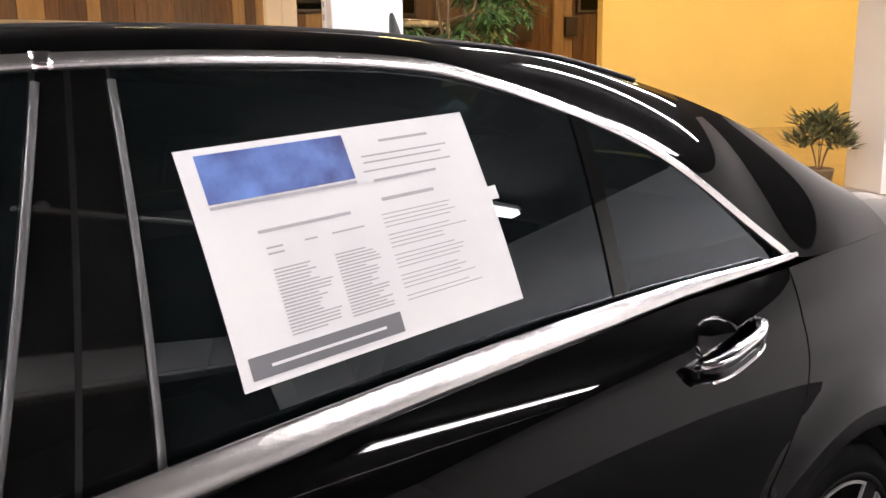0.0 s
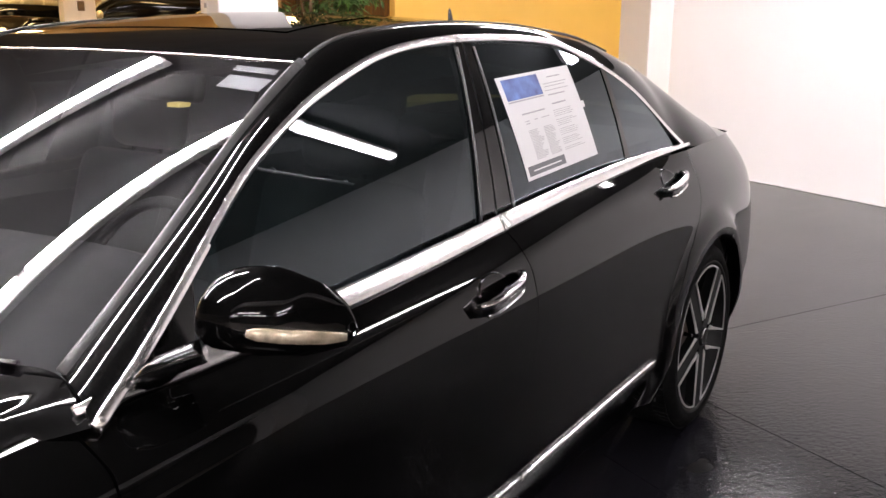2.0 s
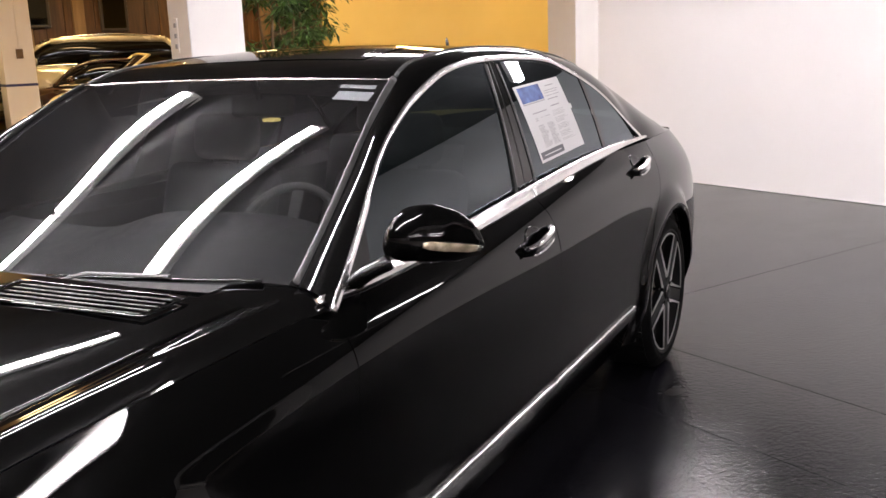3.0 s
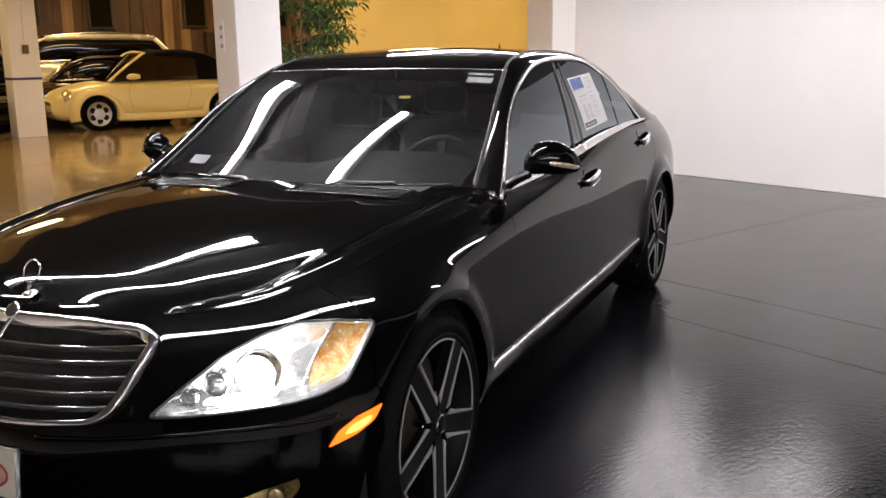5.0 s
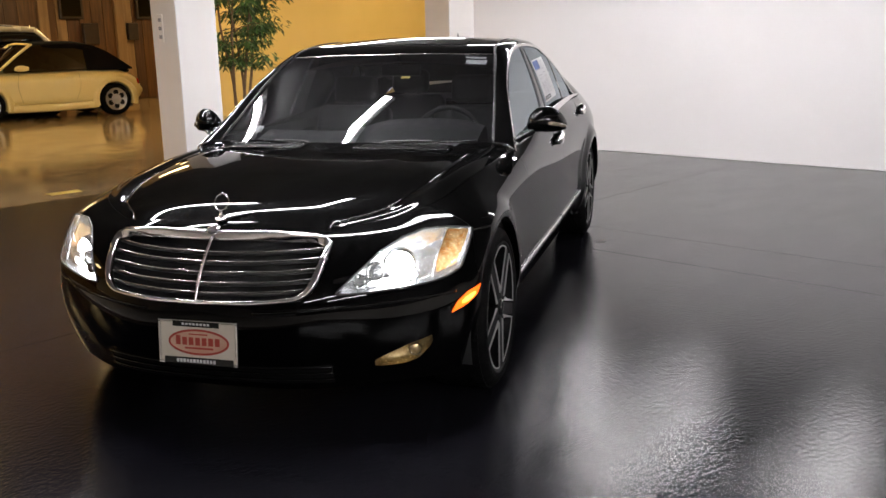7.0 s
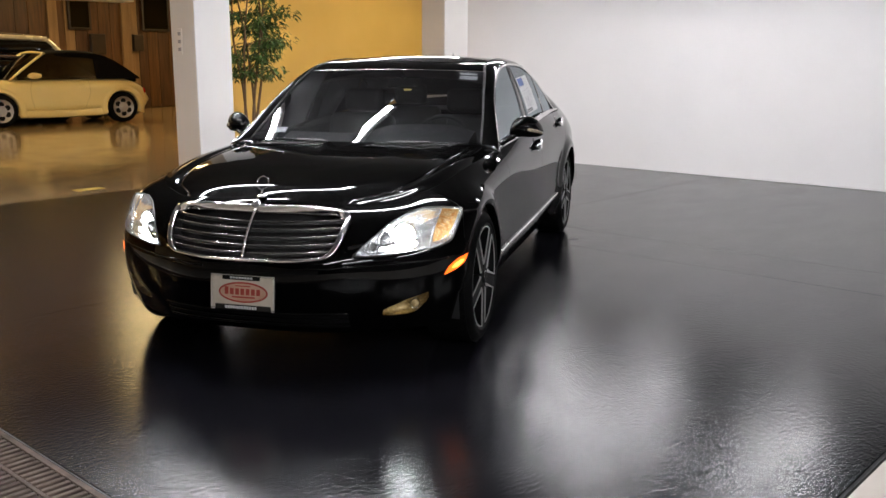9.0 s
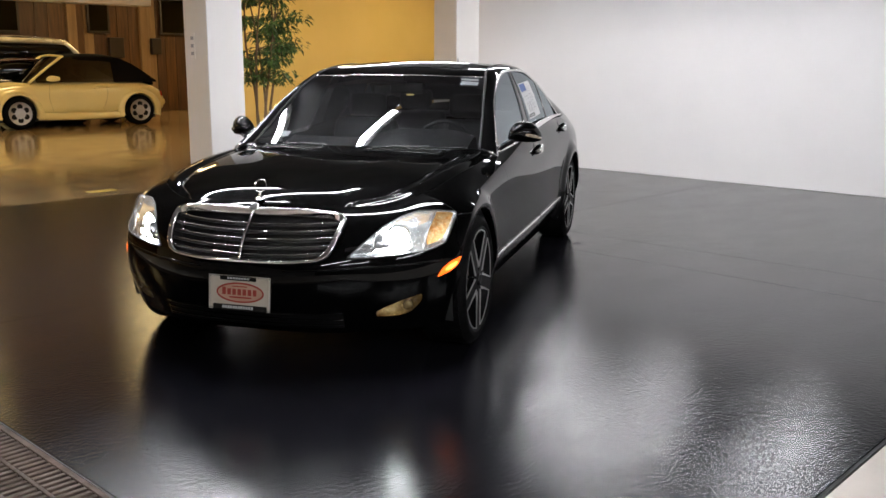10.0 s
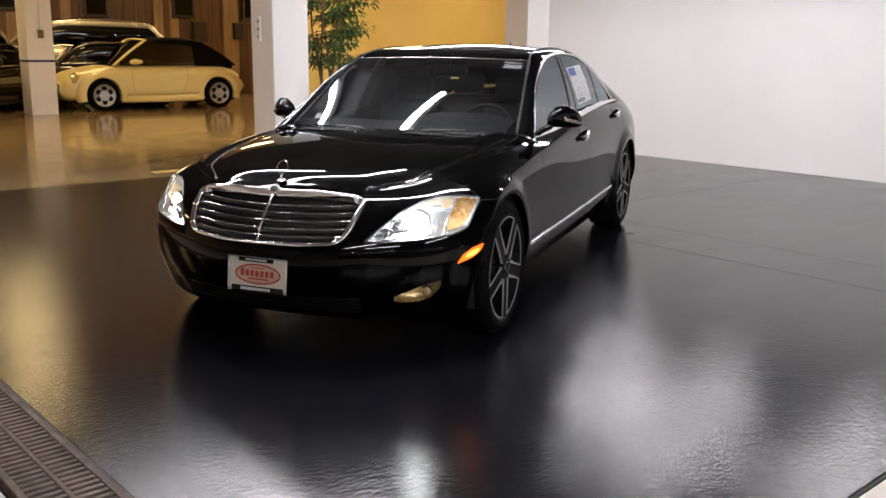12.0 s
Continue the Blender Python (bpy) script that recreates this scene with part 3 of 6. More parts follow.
def build_flanks():
    zero, end = np.zeros(len(ROWS_V)), np.full(len(ROWS_V), S_END)
    nose = strip_points(zero, SEAMS["F"] - GAP, 150)
    d = panel(nose, (LAMP, FOG, GRILLE))
    v, f = d
    part("front_bumper", both((left(v), f), (v, [tuple(reversed(q)) for q in f])), PAINT, sedan, "glossy black front bumper and nose", True)
    fend = strip_points(SEAMS["F"] + GAP, SEAMS["A"] - GAP, 90)
    two("front_fender", both(panel(fend, (ARCHES["front"],)), flange(fend[-1])), PAINT)
    fd = strip_points(SEAMS["A"] + GAP, SEAMS["B"] - GAP, 70)
    doors = [two("front_door", both(panel(fd), flange(fd[0]), flange(fd[-1])), PAINT)]
    rd = strip_points(SEAMS["B"] + GAP, SEAMS["C"] - GAP, 80)
    doors.append(two("rear_door", both(panel(rd, (ARCHES["rear"],)), flange(rd[0]), flange(rd[-1])), PAINT))
    rq = strip_points(SEAMS["C"] + GAP, SEAMS["R"], 70)
    two("rear_quarter", both(panel(rq, (ARCHES["rear"],)), flange(rq[0])), PAINT)
    tail = strip_points(SEAMS["R"], end, 80)
    v, f = panel(tail)
    part("rear_bumper", both((left(v), f), (v, [tuple(reversed(q)) for q in f])), PAINT, sedan, "", True)
    for h in ARCHES.values():
        ok = h.sv[:, 1] > 0.001
        a0 = np.argmin(h.poly[:, 1])
        rim = np.roll(h.rim, -a0, 0)
        good = np.roll(ok, -a0, 0)
        rim = rim[good]
        inner = rim.copy()
        inner[:, 1] -= 0.045
        two("arch_lip", grid_data(np.stack([rim, inner], 1)), PAINT)
    return doors


DOORS = build_flanks()


def edge_curve(s0, s1, n):
    return flank(np.linspace(s0, s1, n), np.ones(n))


def s_of_x(x, v=1.0):
    s = np.linspace(0, S_END, 1500)
    p = flank(s, np.full_like(s, v))
    i = np.where((np.diff(np.sign(p[:, 0] - x)) > 0))[0][0]
    return s[i]


def build_hood():
    s2, s3 = TU[2], s_of_x(-0.93)
    n = 110
    e = edge_curve(s2, s3, n)
    front = edge_curve(0, s2, 48)
    r = np.linspace(0, 1, n)
    cx = -2.19 + (2.19 - 1.0) * r
    cz = nspline([-2.19, -2.12, -2.02, -1.85, -1.6, -1.2, -1.0], [0.80, 0.829, 0.850, 0.874, 0.907, 0.944, 0.955], cx)
    # shut line between bonnet and wing, and the crease of the raised middle
    shut = np.interp(cx, [-2.19, -2.10, -2.0, -1.9, -1.6, -1.3, -1.0], [0.425, 0.455, 0.52, 0.575, 0.645, 0.675, 0.69])
    shut = np.minimum(shut, e[:, 1] * 0.97)
    crease = np.interp(cx, [-2.19, -2.05, -1.84, -1.57, -1.2, -1.0], [0.10, 0.17, 0.27, 0.36, 0.43, 0.45])
    grow = smooth01((r - 0.03) / 0.22)

    def sheet(q):
        """The top of the nose at the shares q (rows by columns) of the half width."""
        p = np.empty((*q.shape, 3))
        p[..., 0] = cx[:, None] + (e[:, 0] - cx)[:, None] * q**2
        p[..., 1] = e[:, 1][:, None] * q
        p[..., 2] = e[:, 2][:, None] + (cz - e[:, 2])[:, None] * (1 - q**3.0)
        w = p[..., 1]
        p[..., 2] += 0.0016 * (1 - smooth01((w - crease[:, None] + 0.05) / 0.11)) * smooth01((r - 0.15) / 0.3)[:, None]
        gap = (e[:, 1] - shut)[:, None]
        dip = 0.0045 * np.exp(-((w - shut[:, None]) / 0.05) ** 2)
        crown = 0.013 * np.exp(-((w - shut[:, None] - 0.52 * gap) / (0.26 * gap + 0.004)) ** 2)
        p[..., 2] += (crown - dip) * (grow * smooth01(gap[:, 0] / 0.10))[:, None] * (1 - q**14)
        lead = np.exp(-(r / 0.05) ** 2)[:, None]
        w0 = p[0].copy()
        for i in (0, 2):
            p[..., i] += lead * (np.interp(w, front[:, 1], front[:, i]) - np.interp(w, w0[:, 1], w0[:, i]))
        return p

    def halves(p):
        v, f = grid_data(p)
        return both((left(v), [tuple(reversed(t)) for t in f]), (v, f))

    ends = shut / e[:, 1]
    half_gap = 0.0022 / e[:, 1]
    main = sheet(np.linspace(0, 1, 60)[None] * (ends - half_gap)[:, None])
    lipped = np.concatenate([main, main[:, -1:] + [0, 0.0008, -0.012]], 1)
    part("hood", halves(lipped), PAINT, sedan, "glossy black bonnet with soft creases", True)
    side = sheet((ends + half_gap)[:, None] + np.linspace(0, 1, 26)[None] * (0.9965 - ends - half_gap)[:, None])
    side = np.concatenate([side[:, :1] + [0, -0.0008, -0.012], side], 1)
    v, f = grid_data(side)
    two("wing_top", (v, [tuple(reversed(t)) for t in f]), PAINT)
    two("gutter", grid_data(np.stack([main[:, -1] + [0, -0.01, -0.012], side[:, 1] + [0, 0.01, -0.012]], 1)), BLACK_TRIM)
    rear = np.concatenate([main[-1], side[-1, 1:]])
    return rear[np.argsort(rear[:, 1])]


HOOD_REAR = build_hood()

# side window arch, and the line where screens and roof meet the rails: (x, half width, z)
ARCH_LINE = [(-0.875, 0.858, 0.914), (-0.70, 0.806, 1.02), (-0.527, 0.753, 1.14), (-0.412, 0.723, 1.212), (-0.256, 0.694, 1.285), (-0.082, 0.67, 1.343), (0.101, 0.654, 1.382), (0.40, 0.647, 1.399), (0.745, 0.652, 1.39), (0.93, 0.664, 1.36), (1.13, 0.689, 1.297), (1.304, 0.723, 1.215), (1.451, 0.766, 1.108), (1.565, 0.806, 1.022)]
RAIL_LINE = [(-0.83, 0.735, 0.945), (-0.655, 0.705, 1.055), (-0.49, 0.672, 1.163), (-0.37, 0.648, 1.242), (-0.22, 0.618, 1.322), (-0.08, 0.588, 1.382), (0.10, 0.57, 1.413), (0.40, 0.56, 1.430), (0.745, 0.56, 1.424), (0.93, 0.56, 1.411), (1.17, 0.555, 1.388), (1.36, 0.563, 1.350), (1.50, 0.572, 1.315), (1.63, 0.582, 1.277)]
TQ = np.arange(len(ARCH_LINE), dtype=float)


def rails():
    t = np.r_[TQ, 14, 15]
    a = np.array(ARCH_LINE + [edge_curve(s_of_x(1.74), s_of_x(1.74), 1)[0], edge_curve(s_of_x(2.02), s_of_x(2.02), 1)[0]])
    b = np.array(RAIL_LINE + [(1.82, 0.605, 1.205), (2.03, 0.64, 1.095)])
    q = np.linspace(0, 15, 170)
    d, e = nspline(t, a, q), nspline(t, b, q)
    m = np.linspace(0, 1, 12)[None, :, None]
    p = d[:, None] * (1 - m) + e[:, None] * m
    bulge = (0.013 + 0.017 * smooth01((q - 9) / 3.5) - 0.014 * smooth01((q - 11.5) / 3.5))[:, None, None] * 4 * m * (1 - m)
    p = p + bulge * np.array([0, 0.66, 0.75])
    two("roof_rail", grid_data(p), PAINT)
    # ditch trim between rail and roof; past q 10 it imitates a reflected streak
    k = (q > 4.5) & (q < 11.4)
    g = e[k]
    two("roof_moulding", sweep(g + [0, 0, 0.002], (0, 0, 1), 0.004, 0.007, 8), BLACK_TRIM)
    return q, d, e


RAIL_Q, RAIL_D, RAIL_E = rails()


def rail_e(q0, q1, n):
    return nspline(TQ, np.array(RAIL_LINE), np.linspace(q0, q1, n))


def bowed(a, b, mid, n):
    """From the centre line a to the side b, level with a in the middle."""
    t = np.linspace(0, 1, n)[:, None]
    p = np.asarray(a) * (1 - t**2) + np.asarray(b) * t**2
    p[:, 1] = (a[1] * (1 - t) + b[1] * t)[:, 0]
    return p


def mirrored(p):
    """Half a surface (u from the centre to the side) as a whole one."""
    v, f = grid_data(p)
    return both((left(v), [tuple(reversed(t)) for t in f]), (v, f))


def screen(base_c, base_s, top_c, top_s, side, n=26, bulge=0.0, lean=-1):
    m = len(side)
    c0, c1 = bowed(np.array(base_c), np.array(base_s), None, n), bowed(np.array(top_c), np.array(top_s), None, n)
    t = np.linspace(0, 1, m)[:, None]
    d0 = np.array(base_c) * (1 - t) + np.array(top_c) * t
    d0[:, 2] += bulge * 4 * t[:, 0] * (1 - t[:, 0])
    d0[:, 0] += lean * bulge * 4 * t[:, 0] * (1 - t[:, 0])
    return coons(c0, c1, d0, side)


TOP_Q = 4.42                              # where the windscreen ends and the roof begins on the rails


def build_top():
    e = rail_e(0.0, TOP_Q, 40)
    t = np.linspace(0, 1, 40)
    fair = np.stack([np.polyval(np.polyfit(t, e[:, i], 3), t) for i in range(3)], -1)
    e = fair + (e[0] - fair[0]) * (1 - t)[:, None] + (e[-1] - fair[-1]) * t[:, None]
    ws = screen((-0.955, 0, 0.945), e[0], (-0.168, 0, 1.361), e[-1], e, bulge=0.014)
    part("windscreen", facing(mirrored(ws), (-0.5, 0, 0.9)), SCREEN_GLASS, sedan, "clear curved windscreen reflecting ceiling lights", True).visible_shadow = False
    band = sweep(np.concatenate([left(ws[::-1, -1])[:-1], ws[:, -1]]) + [0.003, 0, 0.002], (0, 0, 1), 0.0025, 0.0045, 8)
    part("windscreen_trim", band, SATIN, sedan, "thin bright strip above the windscreen", True)
    edge = ws[-1] + [0, 0.004, 0.004]
    two("pillar_trim", sweep(edge, (0.3, 0.6, 0.7), 0.004, 0.012, 8), BLACK_TRIM)
    q = np.linspace(TOP_Q, 10.0, 66)
    side = nspline(TQ, np.array(RAIL_LINE), q)
    m = np.linspace(0, 1, 26)
    x0, x1 = -0.168, 1.10
    crown = np.interp(side[:, 0], [-0.17, -0.05, 0.4, 1.17], [0.012, 0.014, 0.024, 0.018])
    p = np.empty((len(q), len(m), 3))
    cx = np.linspace(x0, x1, len(q))
    p[..., 0] = cx[:, None] + (side[:, 0] - cx)[:, None] * m[None] ** 2
    p[..., 1] = (side[:, 1] - 0.004)[:, None] * m[None]
    p[..., 2] = side[:, 2][:, None] + crown[:, None] * (1 - m[None] ** 2.2)
    v, f = grid_data(p)
    part("roof", both((left(v), [tuple(reversed(t)) for t in f]), (v, f)), PAINT, sedan, "glossy black roof panel", True)
    part("sunroof", (lambda r: both((left(r[0]), [tuple(reversed(t)) for t in r[1]]), r))(grid_data(p[12:30, :18] + [0, 0, 0.002])), GLOSS_BLACK, sedan, "dark glass sunroof", True)
    er = rail_e(10.0, 13.0, 30)
    rw = screen((2.04, 0, 1.115), (2.03, 0.64, 1.088), (1.10, 0, 1.402), er[0], np.vstack([er, nspline(np.r_[TQ, 14, 15], np.array(RAIL_LINE + [(1.82, 0.605, 1.205), (2.03, 0.64, 1.095)]), np.linspace(13.1, 15, 14))])[::-1], bulge=0.03, lean=1)
    part("rear_window", mirrored(rw), SIDE_GLASS, sedan, "tinted rear window", True)
    s_a, s_b = s_of_x(2.0), TU[13]
    c0 = bowed(np.array((2.05, 0, 1.108)), np.array(edge_curve(s_a, s_a, 1)[0]), None, 24)
    side = edge_curve(s_a, s_b, 20)
    back = edge_curve(S_END, s_b, 24)
    t = np.linspace(0, 1, 20)[:, None]
    mid = np.array(c0[0]) * (1 - t) + back[0] * t
    mid[:, 2] += 0.02 * 4 * t[:, 0] * (1 - t[:, 0])
    deck = coons(c0, back, mid, side)
    part("boot_lid", facing(mirrored(deck), (0, 0, 1)), PAINT, sedan, "glossy black boot lid", True)
    lip = edge_curve(s_b - 0.05, S_END, 40) + [-0.035, 0, 0.003]
    lip = np.concatenate([left(lip), lip[::-1][1:]])
    part("boot_spoiler", sweep(lip, (0.2, 0, 1), 0.005, 0.026, 10), PAINT, sedan, "slim black lip spoiler", True)


build_top()


def build_cowl_corner():
    """Painted panel between the wing and the foot of the windscreen pillar."""
    w = np.linspace(0.58, HOOD_REAR[-1, 1], 18)
    front = np.stack([np.interp(w, HOOD_REAR[:, 1], HOOD_REAR[:, i]) for i in range(3)], -1) - [0.004, 0, 0.002]
    back = curve([(-0.868, 0.58, 0.943), (-0.828, 0.728, 0.943), (-0.852, 0.80, 0.930), (-0.872, 0.856, 0.914)], 18)
    t = np.linspace(0, 1, 8)[None, :, None]
    p = front[:, None] * (1 - t) + back[:, None] * t
    two("cowl_corner", grid_data(p), PAINT)


build_cowl_corner()


def build_antenna():
    """Small fin on the rear edge of the roof."""
    t = np.linspace(0, 1, 14)
    path = np.stack([1.305 - 0.020 * t, -0.02 + 0 * t, 1.372 + 0.104 * t], -1)
    along = 0.022 * (1 - t) ** 0.7 + 0.004
    part("antenna", sweep(path, (1, 0, 0), along, 0.4 * along, 10), BLACK_TRIM, sedan, "short black roof antenna", True)


build_antenna()


# ---- glass, chrome and fittings of the sedan ----
def belt(x):
    """Top of the flank at x: half width and z."""
    p = edge_curve(s_of_x(-0.90), s_of_x(1.62), 90)
    return np.stack([x, np.interp(x, p[:, 0], p[:, 1]), np.interp(x, p[:, 0], p[:, 2])], -1)


def glass_w(z):
    return 0.789 - 0.41 * (z - 1.05) + 0.30 * (z - 1.02) * (1.40 - z)


ARCH_FINE = nspline(TQ, np.array(ARCH_LINE), np.linspace(0, 13, 400))


def glass_panel(x_low, x_high, n=34, m=18, inset=0.010, out=0.0):
    """Side glass between two slanted lines, given as (x at the belt, x at the roof)."""
    t = np.linspace(0, 1, n)
    rows = []
    for a in t:
        xb, xt = x_low[0] * (1 - a) + x_high[0] * a, x_low[1] * (1 - a) + x_high[1] * a
        zb = np.interp(xb, [-0.84, -0.27, 0.12, 0.55, 1.03, 1.40, 1.56], [0.915, 0.955, 0.985, 1.008, 1.022, 1.022, 1.018])
        xm, zt = xt, 1.4
        for _ in range(12):
            zt = np.interp(xm, ARCH_FINE[:, 0], ARCH_FINE[:, 2]) - inset
            zt = max(zt, zb + 0.002)
            xm = xb + (xt - xb) * (zt - zb) / 0.385
        z = np.linspace(zb, zt, m)
        x = xb + (xt - xb) * (z - zb) / 0.385
        rows.append(np.stack([x, glass_w(z) - 0.004 + out, z], -1))
    return grid_data(np.array(rows))


def build_windows():
    (fl, fr), (rl, rr) = DOORS
    panes = [("front_window", (-0.66, -0.56), (0.195, 0.32), SIDE_GLASS, (fl, fr)), ("rear_side_window", (0.36, 0.405), (1.085, 1.10), SIDE_GLASS, (rl, rr)), ("quarter_window", (1.105, 1.12), (1.54, 1.54), SIDE_GLASS, (rl, rr)),
             ("mirror_base", (-0.845, -0.845), (-0.665, -0.565), GLOSS_BLACK, (fl, fr)), ("pillar_cover", (0.20, 0.325), (0.272, 0.355), GLOSS_BLACK, (fl, fr)), ("pillar_cover", (0.279, 0.362), (0.355, 0.40), GLOSS_BLACK, (rl, rr)), ("pillar_backing", (0.185, 0.305), (0.375, 0.415), BLACK_TRIM, (sedan, sedan)), ("window_divider", (1.08, 1.095), (1.11, 1.125), GLOSS_BLACK, (rl, rr))]
    for name, lo, hi, mat, owners in panes:
        v, f = glass_panel(lo, hi, out=0.003 if mat is GLOSS_BLACK else -0.008 if mat is BLACK_TRIM else 0)
        part(name, (left(v), f), mat, owners[0], "", True)
        part(name, (v, [tuple(reversed(q)) for q in f]), mat, owners[1], "", True)
    # thin grey edges of the door frames
    for xb, xt, own in ((0.20, 0.325, (fl, fr)), (0.358, 0.402, (rl, rr))):
        z = np.linspace(0.995, 1.375, 16)
        p = np.stack([xb + (xt - xb) * (z - 0.995) / 0.38, glass_w(z) + 0.002, z], -1)
        v, f = sweep(p, (0, 0.9, 0.4), 0.002, 0.0046, 8)
        part("frame_edge", (left(v), f), GREY_TRIM, own[0], "", True)
        part("frame_edge", (v, [tuple(reversed(q)) for q in f]), GREY_TRIM, own[1], "", True)
    # chrome round the side windows
    a = nspline(TQ, np.array(ARCH_LINE), np.linspace(0.02, 13, 150))
    qs = np.linspace(0, 13, 150)
    front = 1 - smooth01((qs - 3) / 3)
    sunk = smooth01((qs - 4) / 2) * (1 - smooth01((qs - 10) / 2))
    a += np.stack([0.005 * front, 0.002 - 0.005 * front, -0.006 * front - 0.0045 * sunk], -1)
    wide = 0.010 - 0.0005 * sunk
    tan = np.gradient(a, axis=0)
    out = np.array([0, 0.92, 0.38])
    two("window_chrome", sweep(a, np.cross(out, tan / np.linalg.norm(tan, axis=1, keepdims=True)), wide, 0.006, 12, square=True), SATIN, "polished bright strip arching over the side windows")
    # the strip below the windows is cut at the door gap, with a bright end cap at the joint
    for x0, x1, own in ((-0.875, 0.2385, (fl, fr)), (0.2475, 1.548, (rl, rr))):
        x = np.linspace(x0, x1, 60)
        b = belt(x)
        b[:, 1] -= 0.006
        b[:, 2] += 0.017
        half = np.interp(x, [-0.88, -0.7, 0, 1.0, 1.58], [0.006, 0.015, 0.018, 0.014, 0.004])
        v, f = sweep(b, (0, -0.5, 0.87), half * 1.2, 0.006, 12, square=True)
        part("belt_chrome", (left(v), f), SATIN, own[0], "bright chrome strip below the side windows", True)
        part("belt_chrome", (v, [tuple(reversed(q)) for q in f]), SATIN, own[1], "bright chrome strip below the side windows", True)
    joint = belt(np.linspace(0.2300, 0.2385, 4))
    joint[:, 1] -= 0.0052
    joint[:, 2] += 0.017
    two("trim_joint", sweep(joint, (0, -0.5, 0.87), 0.0218, 0.0063, 12, square=True), CHROME, "polished end cap of the chrome strip")
    k = int(np.argmin(np.abs(qs - 6.80)))
    ct = (a[k + 1] - a[k]) / np.linalg.norm(a[k + 1] - a[k])
    cap = a[k] + ct * np.linspace(-0.010, 0.010, 4)[:, None] + np.array([0, 0.0012, 0.0004])
    two("trim_joint", sweep(cap, np.cross(out, ct), 0.0108, 0.0065, 12, square=True), CHROME, "polished joint of the bright strip")


build_windows()


def flank_line(x0, x1, z0, z1, n=50, out=0.0):
    q = np.stack([np.linspace(x0, x1, n), np.linspace(z0, z1, n)], -1)
    sv = on_flank(q, xz)
    p = flank(sv[:, 0], sv[:, 1])
    p[:, 1] += out
    return p


def build_side_trim():
    (fl, fr), (rl, rr) = DOORS
    for x0, x1, z0, z1, own in ((-1.10, -0.885, 0.362, 0.366, (sedan, sedan)), (-0.865, 0.205, 0.366, 0.378, (fl, fr)), (0.222, 1.10, 0.378, 0.390, (rl, rr))):
        v, f = sweep(flank_line(x0, x1, z0, z1, 40, 0.004), (0, 0.15, 1), 0.0135, 0.007, 12, square=True)
        part("sill_chrome", (left(v), f), SATIN, own[0], "bright strip low on the door", True)
        part("sill_chrome", (v, [tuple(reversed(q)) for q in f]), SATIN, own[1], "bright strip low on the door", True)
    # door handles: a recess dish, a bow and its end pieces
    for x0, z0, rise, own in ((0.10, 0.868, 0.03, (fl, fr)), (1.225, 0.945, 0.03, (rl, rr))):
        n = 26
        line = flank_line(x0 - 0.105, x0 + 0.105, z0 - rise / 2, z0 + rise / 2, n)
        t = np.linspace(-1, 1, n)
        bow = line.copy()
        bow[:, 1] += 0.004 + 0.030 * (1 - np.abs(t) ** 3.5)
        tall = 0.0135 + 0.0065 * (1 - t**2)
        v, f = sweep(bow, (0, 0.1, 1), tall, 0.009, 14, square=True)
        # dish
        ang, rr_ = np.linspace(0, 2 * np.pi, 36, endpoint=False), np.r_[np.linspace(0, 1, 9), 1.015, 1.03]
        q = np.array([[(x0 - 0.006 + 0.062 * r * np.cos(a), z0 + 0.006 + 0.036 * r * np.sin(a)) for r in rr_] for a in ang]).reshape(-1, 2)
        sv = on_flank(q, xz)
        dish = flank(sv[:, 0], sv[:, 1]).reshape(36, 11, 3)
        dish[..., 1] += np.r_[0.001 + 0.0022 * np.linspace(0, 1, 9) ** 2, 0.0022, -0.001]
        dish = np.concatenate([dish, dish[:1]])
        dv, df = grid_data(dish)
        low = bow[3:-3] + [0, 0.002, -0.0165]
        lv, lf = sweep(low, (0, 0.1, 1), 0.0036, 0.0075, 8)
        sv_, sf = sweep(bow[1:-1] + [0, 0.0035, 0.0085], (0, 0.1, 1), 0.0085, 0.0072, 12, square=True)
        for k, side in enumerate((left, np.asarray)):
            turn = (lambda fs: fs) if k == 0 else (lambda fs: [tuple(reversed(tuple(q))) for q in fs])
            part("handle_dish", facing((side(dv), df), (0, (-1, 1)[k], 0)), PAINT, own[k], "black hollow dish behind the handle", True)
            part("door_handle", (side(v), turn(f)), PAINT, own[k], "black bow handle with chrome strips", True)
            part("handle_strip", (side(sv_), turn(sf)), CHROME, own[k], "polished chrome strip", True)
            part("handle_strip", (side(lv), turn(lf)), CHROME, own[k], "polished chrome strip", True)


build_side_trim()


def patch_in(hole, offset, s0, s1, v0, v1, n=70, m=40):
    s, v = np.meshgrid(np.linspace(s0, s1, n), np.linspace(v0, v1, m), indexing="ij")
    p = flank(s, v)
    v, f = panel(p, (hole,), invert=True)
    return v, f


def bowl(hole, depth, shrink=0.92):
    """A recess behind an opening: walls and a back that follows the opening."""
    rim = hole.rim
    c = rim.mean(0)
    inner = c + (rim - c) * shrink
    inner[:, 0] += depth * 0.92
    inner[:, 1] -= depth * 0.38
    n = len(rim)
    mid = (inner.mean(0))[None]
    v = np.concatenate([rim, inner, mid])
    f = [(i, n + i, n + (i + 1) % n, (i + 1) % n) for i in range(n)]
    f += [(n + i, 2 * n, n + (i + 1) % n) for i in range(n)]
    return v, f


def hole_point(k, z, f=kz):
    sv = on_flank(np.array([[k, z]]), f)
    return flank(sv[:, 0], sv[:, 1])[0]


